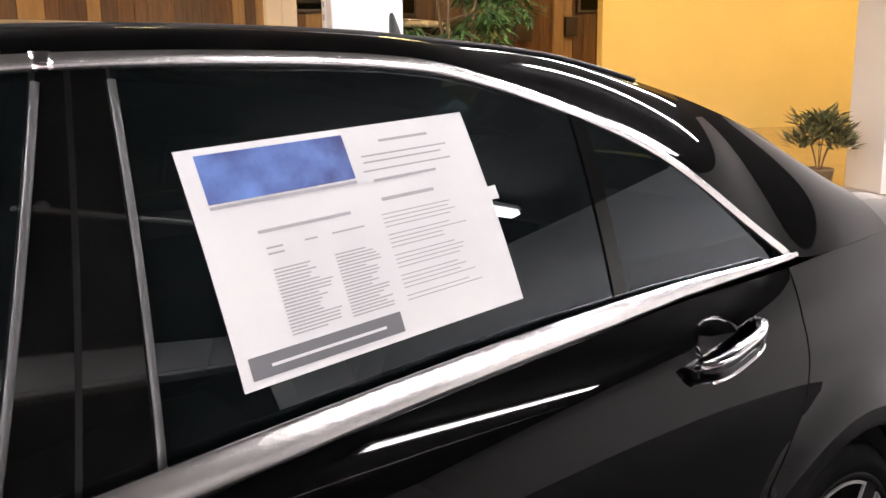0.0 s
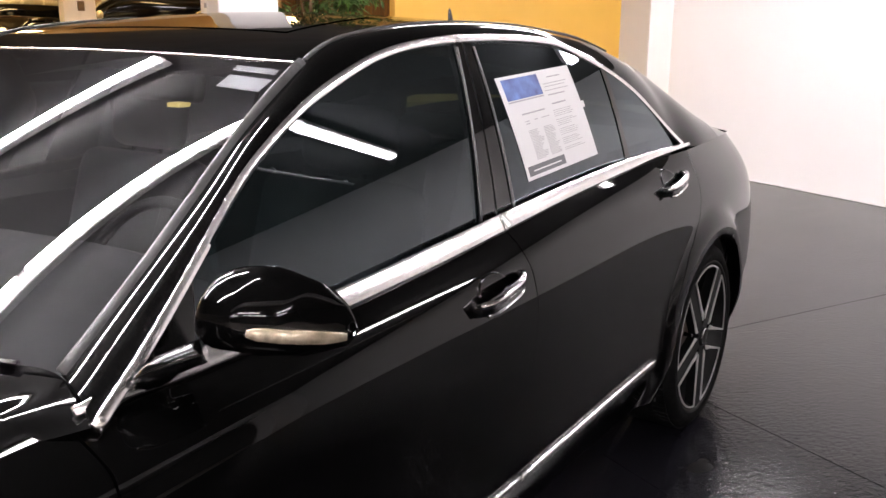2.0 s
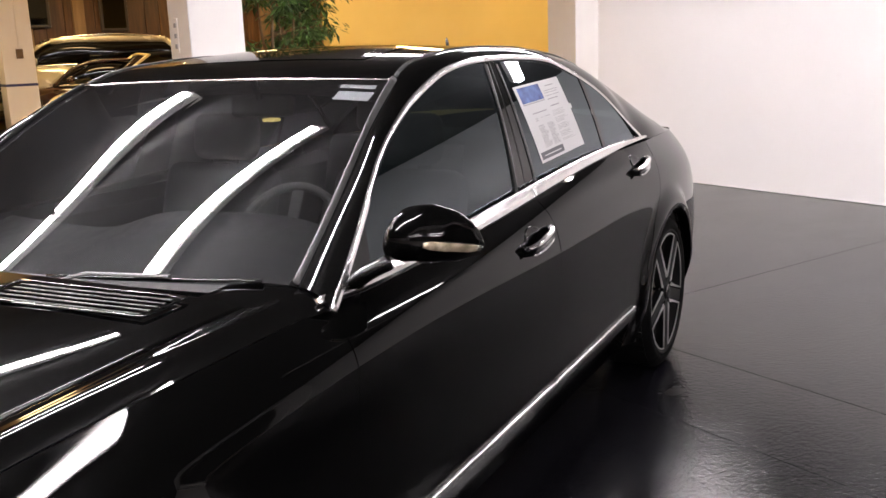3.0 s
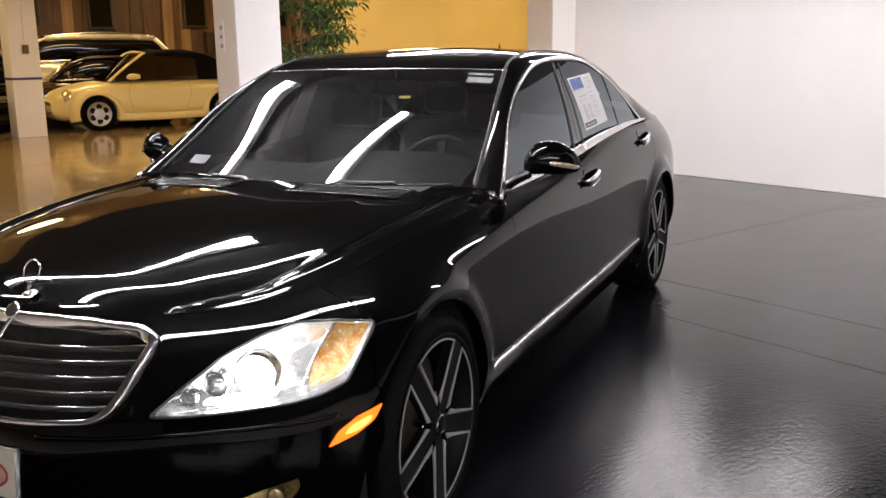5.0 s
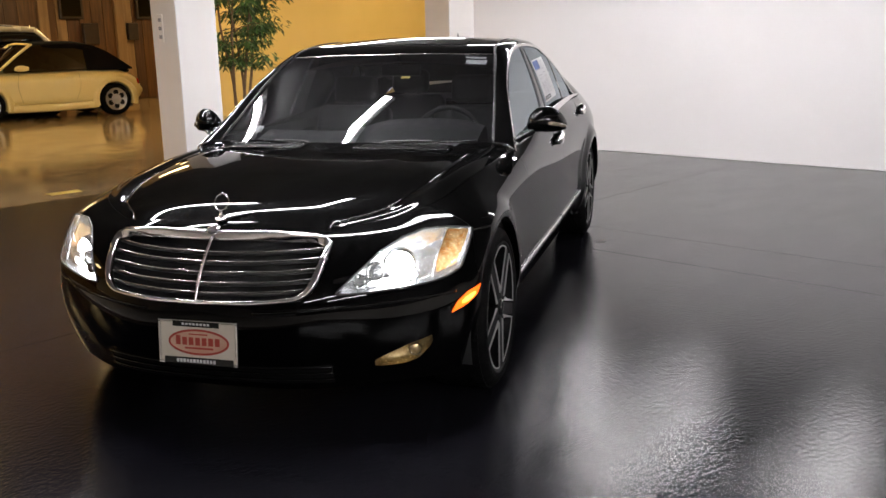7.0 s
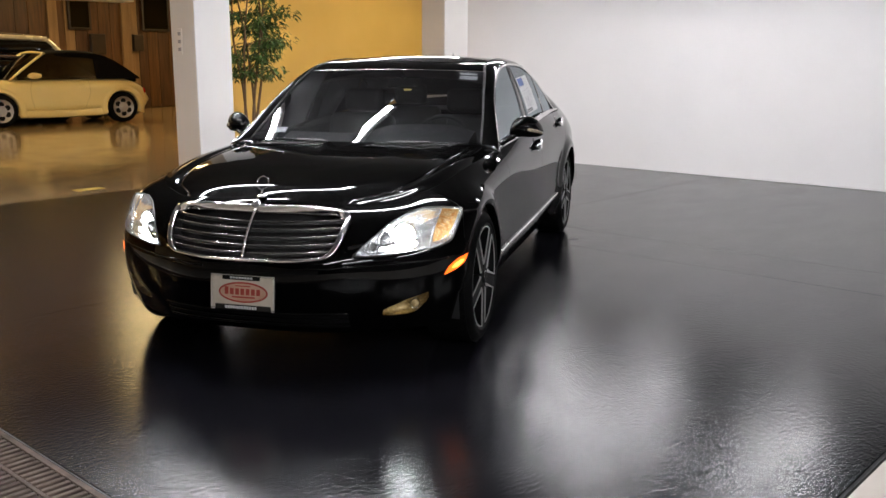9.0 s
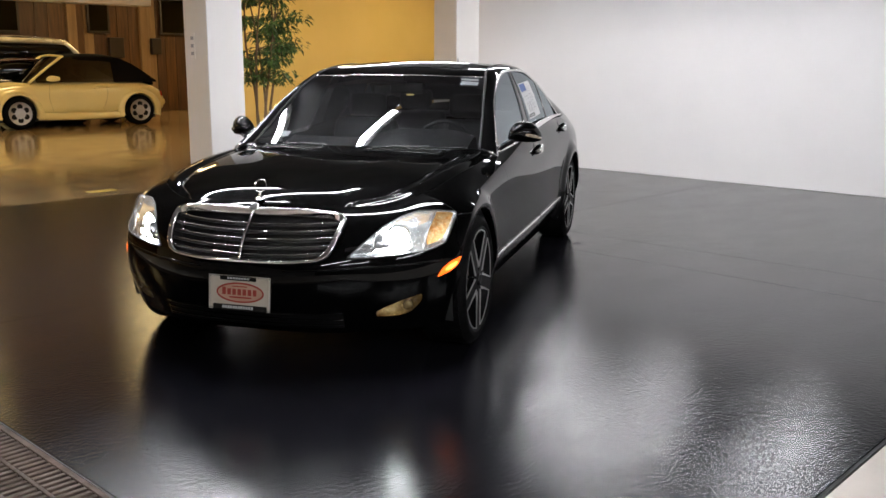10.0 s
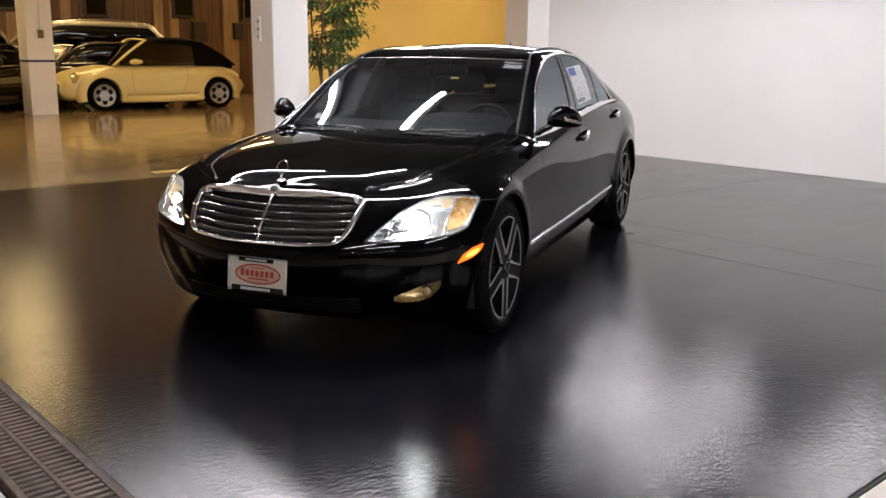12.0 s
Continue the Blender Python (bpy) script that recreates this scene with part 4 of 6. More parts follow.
def disc_ring(c, axis, r, depth, seg=28, taper=0.9):
    """A short tube facing along axis with a domed front."""
    c, axis = np.asarray(c, float), np.asarray(axis, float) / np.linalg.norm(axis)
    a = np.cross(axis, (0, 0, 1) if abs(axis[2]) < 0.95 else (1, 0, 0))
    a /= np.linalg.norm(a)
    b = np.cross(a, axis)
    ang = np.linspace(0, 2 * np.pi, seg, endpoint=False)
    prof = [(0.0, r), (depth, r * taper), (depth * 1.0, r * 0.82), (depth * 0.55, r * 0.78)]
    rings = [c + axis * h + (np.cos(ang)[:, None] * a + np.sin(ang)[:, None] * b) * q for h, q in prof]
    v = np.concatenate(rings)
    f = []
    for i in range(len(prof) - 1):
        for k in range(seg):
            f.append((i * seg + k, (i + 1) * seg + k, (i + 1) * seg + (k + 1) % seg, i * seg + (k + 1) % seg))
    return v, f


def dome(c, axis, r, h, seg=24, rings=7):
    c, axis = np.asarray(c, float), np.asarray(axis, float) / np.linalg.norm(axis)
    a = np.cross(axis, (0, 0, 1) if abs(axis[2]) < 0.95 else (1, 0, 0))
    a /= np.linalg.norm(a)
    b = np.cross(a, axis)
    ang = np.linspace(0, 2 * np.pi, seg, endpoint=False)
    v, f = [c + axis * h], []
    for i in range(1, rings + 1):
        q = i / rings * np.pi / 2
        v += list(c + axis * h * np.cos(q) + (np.cos(ang)[:, None] * a + np.sin(ang)[:, None] * b) * r * np.sin(q))
    for k in range(seg):
        f.append((0, 1 + k, 1 + (k + 1) % seg))
        for i in range(rings - 1):
            o = 1 + i * seg
            f.append((o + k, o + seg + k, o + seg + (k + 1) % seg, o + (k + 1) % seg))
    return np.array(v), f


def build_lamps():
    for side, name in ((left, "left"), (np.asarray, "right")):
        turn = (lambda fs: [tuple(q) for q in fs]) if name == "left" else (lambda fs: [tuple(reversed(tuple(q))) for q in fs])
        lv, lf = patch_in(LAMP, 0, 0.46, 1.2, 0.40, 0.96)
        lv = lv + [-0.001, 0.001, 0]
        lamp = part("headlight", (side(lv), turn(lf)), LAMP_GLASS, sedan, "large almond headlight, lit bright white", True)
        bv, bf = bowl(LAMP, 0.085)
        part("reflector_bowl", (side(bv), turn(bf)), LAMP_BOWL, lamp, "silver lamp housing", True)
        gasket = sweep(np.vstack([LAMP.rim, LAMP.rim[:1]]) + [-0.001, 0.001, 0], (0, 0, 1), 0.0035, 0.0035, 6)
        part("gasket", (side(gasket[0]), turn(gasket[1])), BLACK_TRIM, lamp, "", True)
        ax = np.array([-0.93, 0.36, 0.0])
        for k, z, r, back, emit in ((0.93, 0.640, 0.062, 0.052, True), (0.80, 0.628, 0.036, 0.036, False), (0.71, 0.602, 0.022, 0.028, False)):
            c = hole_point(k, z) - ax * back * 1.35
            rv, rf = disc_ring(c, ax, r, 0.035)
            part("projector_ring", (side(rv), turn(rf)), CHROME, lamp, "", True)
            dv, df = dome(c + ax * 0.014, ax, r * 0.88, 0.022 if r > .03 else .012)
            part("projector_lens", (side(dv), turn(df)), HID if emit else LAMP_BOWL, lamp, "bright lit projector lens" if emit else "", True)
        # emissive patch between the lenses, adding glow to the lower reflector
        q = [(0.74, 0.578), (0.86, 0.583), (1.0, 0.590), (1.02, 0.612), (0.88, 0.604), (0.76, 0.596)]
        h = Hole(q, kz, 40)
        pv, pf = patch_in(h, 0, 0.5, 1.0, 0.38, 0.7, 60, 30)
        part("glow_patch", (side(pv + [0.028, -0.012, 0]), turn(pf)), LAMP_HALO, lamp, "emissive patch adding glow to the lower reflector", True)
        # amber turn signal at the outer end
        q = [(1.115, 0.603), (1.25, 0.622), (1.335, 0.690), (1.39, 0.733), (1.26, 0.742), (1.19, 0.70), (1.14, 0.65)]
        h = Hole(q, kz, 60)
        pv, pf = patch_in(h, 0, 0.8, 1.2, 0.40, 0.95, 60, 34)
        part("turn_signal", (side(pv + [0.022, -0.012, 0]), turn(pf)), AMBER, lamp, "amber faceted turn signal", True)
        # divider bar in front of it
        pts = [hole_point(k, z) + [0.012, -0.006, 0] for k, z in ((1.09, 0.592), (1.13, 0.65), (1.20, 0.71), (1.26, 0.748))]
        cv, cf = sweep(curve(pts, 16), (0, 0, 1), 0.004, 0.005, 8)
        part("lamp_divider", (side(cv), turn(cf)), CHROME, lamp, "", True)
        # side marker, lit
        q = [(1.175, 0.452), (1.22, 0.492), (1.30, 0.520), (1.41, 0.533), (1.37, 0.497), (1.29, 0.472)]
        back = 0.0 if name == "left" else 0.07
        h = Hole([(k + back, z) for k, z in q], kz, 60)
        pv, pf = patch_in(h, 0, 0.88, 1.3, 0.2, 0.5, 60, 34)
        part("side_marker", (side(pv + [-0.003, 0.003, 0]), turn(pf)), AMBER_LIT, sedan, "lit orange side marker", True)
        hot = Hole([(k + back, z) for k, z in [(1.24, 0.480), (1.27, 0.498), (1.33, 0.510), (1.36, 0.512), (1.34, 0.496), (1.29, 0.482)]], kz, 40)
        pv, pf = patch_in(hot, 0, 0.88, 1.3, 0.2, 0.5, 90, 50)
        part("marker_bulb", (side(pv + [-0.005, 0.005, 0]), turn(pf)), MARKER_HOT, sedan, "yellow hot spot of the marker", True)
        # fog lamp
        fv, ff = patch_in(FOG, 0, 0.5, 1.0, 0.05, 0.35)
        fog = part("fog_lamp", (side(fv), turn(ff)), LAMP_GLASS, sedan, "wedge-shaped fog lamp, unlit", True)
        bv, bf = bowl(FOG, 0.06, 0.9)
        part("reflector_bowl", (side(bv), turn(bf)), FOG_BOWL, fog, "", True)
        c = hole_point(0.98, 0.325) - ax * 0.035
        rv, rf = disc_ring(c, ax, 0.026, 0.022)
        part("fog_ring", (side(rv), turn(rf)), CHROME, fog, "", True)
        dv, df = dome(c + ax * 0.008, ax, 0.020, 0.008)
        part("fog_lens", (side(dv), turn(df)), FOG_BOWL, fog, "", True)


# gold base colour stands in for warm floor and wood reflected in the bowl
FOG_BOWL = mottled("fog_reflector", (0.42, 0.29, 0.10), (0.82, 0.66, 0.36), 38, 0.16, 0.3, 0.004, 40, metal=0.7)
MARKER_HOT = glow("marker_bulb", (1.0, 0.40, 0.05), 3.6)
build_lamps()


def build_bumper_lines():
    """Rub strips and lower intake of the front bumper."""
    for sgn in (-1, 1):
        k = np.linspace(0.20, 1.22, 50)
        sv = on_flank(np.stack([k, np.interp(k, [0.2, 1.22], [0.512, 0.532])], -1), kz, 1.4)
        p = flank(sv[:, 0], sv[:, 1]) * np.array([1, sgn, 1])
        part("rub_strip", sweep(p, (0, 0, 1), 0.006, 0.003, 10, square=True), PAINT, sedan, "black rub strip", True)
    w = np.linspace(-0.46, 0.46, 50)
    for z, a in ((0.300, 0.006), (0.272, 0.004), (0.245, 0.004)):
        sv = on_flank(np.stack([np.abs(w), 0 * w + z], -1), wz, 0.9)
        x = flank(sv[:, 0], sv[:, 1])[:, 0]
        part("intake_bar", sweep(np.stack([x - 0.004, w, 0 * w + z], -1), (0, 0, 1), a, 0.010, 8), GLOSS_BLACK, sedan, "", True)
    rows = []
    for z in (0.228, 0.25, 0.28, 0.296):
        sv = on_flank(np.stack([np.abs(w), 0 * w + z], -1), wz, 0.9)
        rows.append(np.stack([flank(sv[:, 0], sv[:, 1])[:, 0] - 0.0015, w, 0 * w + z], -1))
    part("lower_intake", grid_data(np.stack(rows, 1)), RIM_BLACK, sedan, "black lower air intake")


build_bumper_lines()


def nose_x(w, z):
    sv = on_flank(np.stack([np.abs(w), z], -1), wz, 0.9)
    return flank(sv[:, 0], sv[:, 1])[:, 0]


def build_grille():
    g = new("grille")
    g.parent = sedan
    g["label"] = "chrome framed radiator grille with horizontal bars"
    half = np.array(GRILLE_HALF)
    right = half
    loop = np.concatenate([right, (right * [-1, 1])[::-1][1:-1]])
    # even steps round the frame
    o = np.vstack([loop, loop[:1]])
    t = np.r_[0, np.cumsum(np.linalg.norm(np.diff(o, axis=0), axis=1))]
    q = np.linspace(0, t[-1], 200, endpoint=False)
    ring = np.stack([np.interp(q, t, o[:, i]) for i in (0, 1)], -1)
    for _ in range(3):
        ring = (np.roll(ring, 1, 0) + 2 * ring + np.roll(ring, -1, 0)) / 4
    x = nose_x(ring[:, 0], ring[:, 1]) - 0.010
    p = np.stack([x, ring[:, 0], ring[:, 1]], -1)
    c = np.array([0, 0.655])
    inward = c - ring
    top = smooth01((ring[:, 1] - 0.715) / 0.03) 
    wide = 0.008 + 0.012 * top + 0.004 * smooth01((np.abs(ring[:, 0]) - 0.36) / 0.05) * (1 - top)
    inn = inward / np.linalg.norm(inward, axis=1, keepdims=True)
    nrm = np.stack([0 * x, inn[:, 0] * 0.5, inn[:, 1]], -1)
    p = p + nrm * wide[:, None] * 0.75
    p[:, 0] -= 0.004
    v, f = sweep(p, nrm, wide, 0.012, 14, closed=True, square=True)
    part("grille_frame", (v, f), CHROME, g, "polished chrome surround", True)
    # dark back and side walls
    back = ring * 0.995
    bx = nose_x(back[:, 0], back[:, 1])
    outer = np.stack([bx, back[:, 0], back[:, 1]], -1)
    deep = outer + [0.09, 0, 0]
    n = len(outer)
    vv = np.concatenate([outer, deep, deep.mean(0)[None]])
    ff = [(i, (i + 1) % n, n + (i + 1) % n, n + i) for i in range(n)] + [(n + i, n + (i + 1) % n, 2 * n) for i in range(n)]
    part("grille_back", (vv, ff), BLACK_TRIM, g, "black honeycomb behind the bars")
    for z in (0.718, 0.688, 0.655, 0.622, 0.590):
        wmax = np.interp(z, [0.55, 0.58, 0.62, 0.70, 0.74], [0.35, 0.395, 0.415, 0.43, 0.43])
        w = np.linspace(-wmax, wmax, 60)
        zz = z - 0.012 + 0.012 * (w / wmax) ** 2
        xx = nose_x(w, zz) + 0.012
        line = np.stack([xx, w, zz], -1)
        part("grille_bar", sweep(line, (0.3, 0, 1), 0.0027, 0.008, 8), CHROME, g, "", True)
        part("grille_slat", sweep(line + [0.012, 0, -0.010], (0.3, 0, 1), 0.008, 0.014, 8), BLACK_TRIM, g, "", True)
    z = np.linspace(0.552, 0.768, 26)
    line = np.stack([nose_x(0 * z, z) - 0.006, 0 * z, z], -1)
    part("centre_bar", sweep(line, (0, 1, 0), 0.006, 0.008, 10), CHROME, g, "", True)
    part("badge_disc", dome((-2.262, 0, 0.778), (-0.75, 0, 0.66), 0.024, 0.006), CHROME, g, "small round chrome badge", True)
    # hood ornament: a ring on a short stalk
    a = np.linspace(0, 2 * np.pi, 40, endpoint=False)
    c = np.array([-2.185, 0, 0.872])
    orn = new("hood_ornament")
    orn.parent = sedan
    orn["label"] = "upright chrome ring ornament"
    part("ring", sweep(c + np.stack([0.012 * np.sin(a), 0.029 * np.cos(a), 0.029 * np.sin(a) - 0.004], -1), (1, 0, 0), 0.0022, 0.0022, 8, closed=True), CHROME, orn, "", True)
    part("stalk", cyl(c - [0.012, 0, 0.06], c - [0.011, 0, 0.032], 0.008, 0.004, 14), CHROME, orn, "", True)
    part("base_disc", dome(c - [0.012, 0, 0.064], (-0.2, 0, 1), 0.022, 0.008), CHROME, orn, "", True)


build_grille()


def build_plate():
    pl = new("number_plate_frame")
    pl.parent = sedan
    pl["label"] = "white dealer plate with a red oval in a chrome frame"
    pl.matrix_basis = pose(-2.432, 0, 0.398, 90 - 5, 0, -90)
    rails = [box((-0.158, -0.082, -0.012), (0.158, 0.082, -0.002), 0.003)]
    rails += [box((-0.158, y, -0.002), (0.158, y + 0.008, 0.003), 0.002) for y in (-0.082, 0.074)]
    rails += [box((x, -0.074, -0.002), (x + 0.008, 0.074, 0.003), 0.002) for x in (-0.158, 0.150)]
    part("frame", joined(*rails), CHROME, pl)
    part("plate", box((-0.149, -0.073, -0.0015), (0.149, 0.073, 0.0005)), PLATE_FACE, pl)
    # black bands above and below, each with a row of pale letter bars
    for x0, x1, y0, y1, n, w0, w1 in ((-0.098, 0.088, 0.058, 0.078, 8, -0.06, 0.055), (-0.135, 0.142, -0.080, -0.055, 12, -0.085, 0.075)):
        band = part("band", box((x0, y0, 0.0032), (x1, y1, 0.0044), 0.0008, 1), GLOSS_BLACK, pl)
        step = (w1 - w0) / n
        for i in range(n):
            part("letter_bar", box((w0 + i * step, y0 + 0.006, 0.0044), (w0 + (i + 0.68) * step, y1 - 0.006, 0.005)), PAPER, band)
    a = np.linspace(0, 2 * np.pi, 48, endpoint=False)
    field = bmesh.new()
    bmesh.ops.create_circle(field, cap_ends=True, segments=48, radius=1.0)
    bmesh.ops.transform(field, matrix=Matrix.Translation((0.004, 0.002, 0.0012)) @ Matrix.Diagonal((0.118, 0.044, 1, 1)), verts=field.verts)
    part("oval_field", field, RED_PALE, pl, "pale red oval")
    part("oval", sweep(np.stack([0.004 + 0.118 * np.cos(a), 0.002 + 0.044 * np.sin(a), 0 * a + 0.002], -1), (0, 0, 1), 0.001, 0.0045, 6, closed=True), RED, pl, "red oval rim")
    for i in range(7):
        x = -0.088 + 0.0262 * i
        part("red_bar", box((x, -0.010, 0.0015), (x + 0.019, 0.019 + 0.006 * (i == 0), 0.0026), 0.0005, 1), RED, pl)
    part("red_bar", box((-0.052, -0.024, 0.0015), (0.062, -0.017, 0.0024)), RED, pl)
    part("red_bar", box((-0.035, 0.028, 0.0015), (0.04, 0.033, 0.0024)), RED, pl)


RED_PALE = mottled("pale_red_print", (0.52, 0.36, 0.26), (0.44, 0.24, 0.16), 8, 0.5)
build_plate()


# ---- wheels, mirrors, underbody and cabin of the sedan ----
def lathe(profile, seg=64, axis=1):
    """Turns (r, y) round the wheel's axle."""
    prof = np.array(profile, float)
    a = np.linspace(0, 2 * np.pi, seg, endpoint=False)
    ring = np.stack([prof[:, 0][:, None] * np.cos(a), np.repeat(prof[:, 1][:, None], seg, 1), prof[:, 0][:, None] * np.sin(a)], -1)
    n = len(prof)
    v = ring.reshape(-1, 3)
    f = [(i * seg + k, i * seg + (k + 1) % seg, (i + 1) * seg + (k + 1) % seg, (i + 1) * seg + k) for i in range(n - 1) for k in range(seg)]
    return v, f


def prism(outline, y0, y1):
    """An outline in the wheel's plane, drawn out from y0 (back) to y1 (face)."""
    o = np.array(outline, float)
    n = len(o)
    v = np.concatenate([np.stack([o[:, 0], np.full(n, y1), o[:, 1]], -1), np.stack([o[:, 0], np.full(n, y0), o[:, 1]], -1)])
    f = [tuple(range(n))] + [(i, n + i, n + (i + 1) % n, (i + 1) % n) for i in range(n)]
    return v, f


def edge_arc(r, wide, a0, a1, n=22):
    """A flat curved strip in the wheel's plane, with depth."""
    a = np.linspace(a0, a1, n)
    ring = lambda q: np.stack([q * np.cos(a), q * np.sin(a)], -1)
    o, i = ring(r), ring(r - wide)
    return prism(np.concatenate([o, i[::-1]]), -0.007, -0.0105)


def build_wheel(at, spin, face=-1):
    """A wheel whose face looks along -y of its own frame."""
    w = new("wheel")
    w.parent = sedan
    w["label"] = "black alloy wheel with five machined-edge spokes"
    w.matrix_basis = at @ pose(0, 0, 0, 0, spin, 0)
    R, RIM = 0.338, 0.274
    tyre = [(RIM - 0.004, -0.005), (RIM + 0.010, -0.012), (RIM + 0.028, -0.016), (R - 0.030, -0.012), (R - 0.012, -0.002), (R - 0.004, 0.012), (R, 0.035), (R, 0.20), (R - 0.006, 0.222), (R - 0.03, 0.238), (RIM, 0.235)]
    t = part("tyre", lathe(tyre, 90), RUBBER, w, "black low-profile tyre", True)
    blocks = []
    for k in range(72):
        a = 2 * np.pi * k / 72
        c, s = np.cos(a), np.sin(a)
        bm = box((-0.011, 0.0, -0.003), (0.011, 0.05, 0.004), 0.001, 1)
        bmesh.ops.transform(bm, matrix=Matrix.Translation((R * c * 0.998, 0.012, R * s * 0.998)) @ Matrix.Rotation(-a + math.pi / 2, 4, "Y"), verts=bm.verts)
        blocks.append(bm)
    tagged(part("tread", joined(*blocks), RUBBER, t), kind="stuff")
    rim = [(RIM + 0.004, -0.012), (RIM, -0.014), (RIM - 0.006, -0.010), (RIM - 0.010, 0.002), (RIM - 0.018, 0.02), (RIM - 0.03, 0.05), (RIM - 0.035, 0.22)]
    part("rim", lathe(rim, 80), RIM_BLACK, w, "", True)
    part("rim_back", lathe([(RIM - 0.034, 0.12), (0.16, 0.13), (0.0, 0.13)], 48), BLACK_TRIM, w, "", True)
    part("brake_disc", lathe([(0.175, 0.10), (0.175, 0.088), (0.09, 0.086), (0.0, 0.085)], 48), IRON, w, "", True)
    # five windows, each edged by a bright machined line: two tapering flanks and an outer arc
    for k in range(5):
        mid = math.pi / 2 + 2 * math.pi * k / 5 + math.pi / 5
        half = math.radians(28.5)
        r0 = RIM - 0.013
        d, tgt = np.array([math.cos(mid), math.sin(mid)]), np.array([-math.sin(mid), math.cos(mid)])
        e = part("window_edge", edge_arc(r0, 0.006, mid - half, mid + half), RIM_FACE, w, "bright machined edge of a wheel opening")
        for sg in (-1, 1):
            a0 = d * 0.064 + tgt * sg * 0.011
            a1 = np.array([math.cos(mid + sg * half), math.sin(mid + sg * half)]) * r0
            run = (a1 - a0) / np.linalg.norm(a1 - a0)
            nm = np.array([-run[1], run[0]])
            nm *= np.sign((d * 0.16 - a0) @ nm)
            q = [a0, a0 + run * 0.05, a1, a1 + nm * 0.0055, a0 + run * 0.06 + nm * 0.0105, a0 + run * 0.018 + nm * 0.0165]
            q = q if sg > 0 else q[::-1]
            part("spoke_edge", prism(q, -0.006, -0.0105), RIM_FACE, e, "bright machined spoke edge")
        b = d * 0.098
        part("wheel_bolt", cyl((b[0], 0.03, b[1]), (b[0], 0.0, b[1]), 0.008, 0.007, 10), CHROME, e)
    # black spokes between the windows
    for k in range(5):
        a = math.pi / 2 + 2 * math.pi * k / 5
        d, tgt = np.array([math.cos(a), math.sin(a)]), np.array([-math.sin(a), math.cos(a)])
        o = [d * 0.03 + tgt * 0.024, d * 0.03 - tgt * 0.024, d * (RIM - 0.004) - tgt * 0.026, d * (RIM - 0.004) + tgt * 0.026]
        v, f = prism(o[::-1], 0.03, -0.007)
        part("spoke", (v, f), RIM_BLACK, w, "gloss black spoke")
    part("hub_cap", lathe([(0.036, 0.0), (0.036, -0.012), (0.031, -0.016), (0.0, -0.018)], 32), RIM_BLACK, w, "", True)
    part("hub_ring", lathe([(0.033, -0.0135), (0.030, -0.0185), (0.026, -0.0175)], 32), CHROME, w, "", True)
    return w


def build_wheels():
    for x, y in ((-WHEELBASE, 0.922), (WHEELBASE, 0.918)):
        build_wheel(pose(x, -y, HUB_Z), 36)
        build_wheel(pose(x, y, HUB_Z, 0, 0, 180), 30)
    for x in (-WHEELBASE, WHEELBASE):
        a = np.linspace(-0.35, np.pi + 0.35, 40)
        ring = lambda w: np.stack([x + (ARCH_R + 0.012) * np.cos(a), np.full_like(a, w), HUB_Z + (ARCH_R + 0.012) * np.sin(a)], -1)
        wall = np.stack([x + 0 * a, np.full_like(a, 0.56), np.full_like(a, HUB_Z)], -1)
        two("wheel_well", grid_data(np.stack([ring(0.895), ring(0.56), wall], 1)), BLACK_TRIM)


build_wheels()


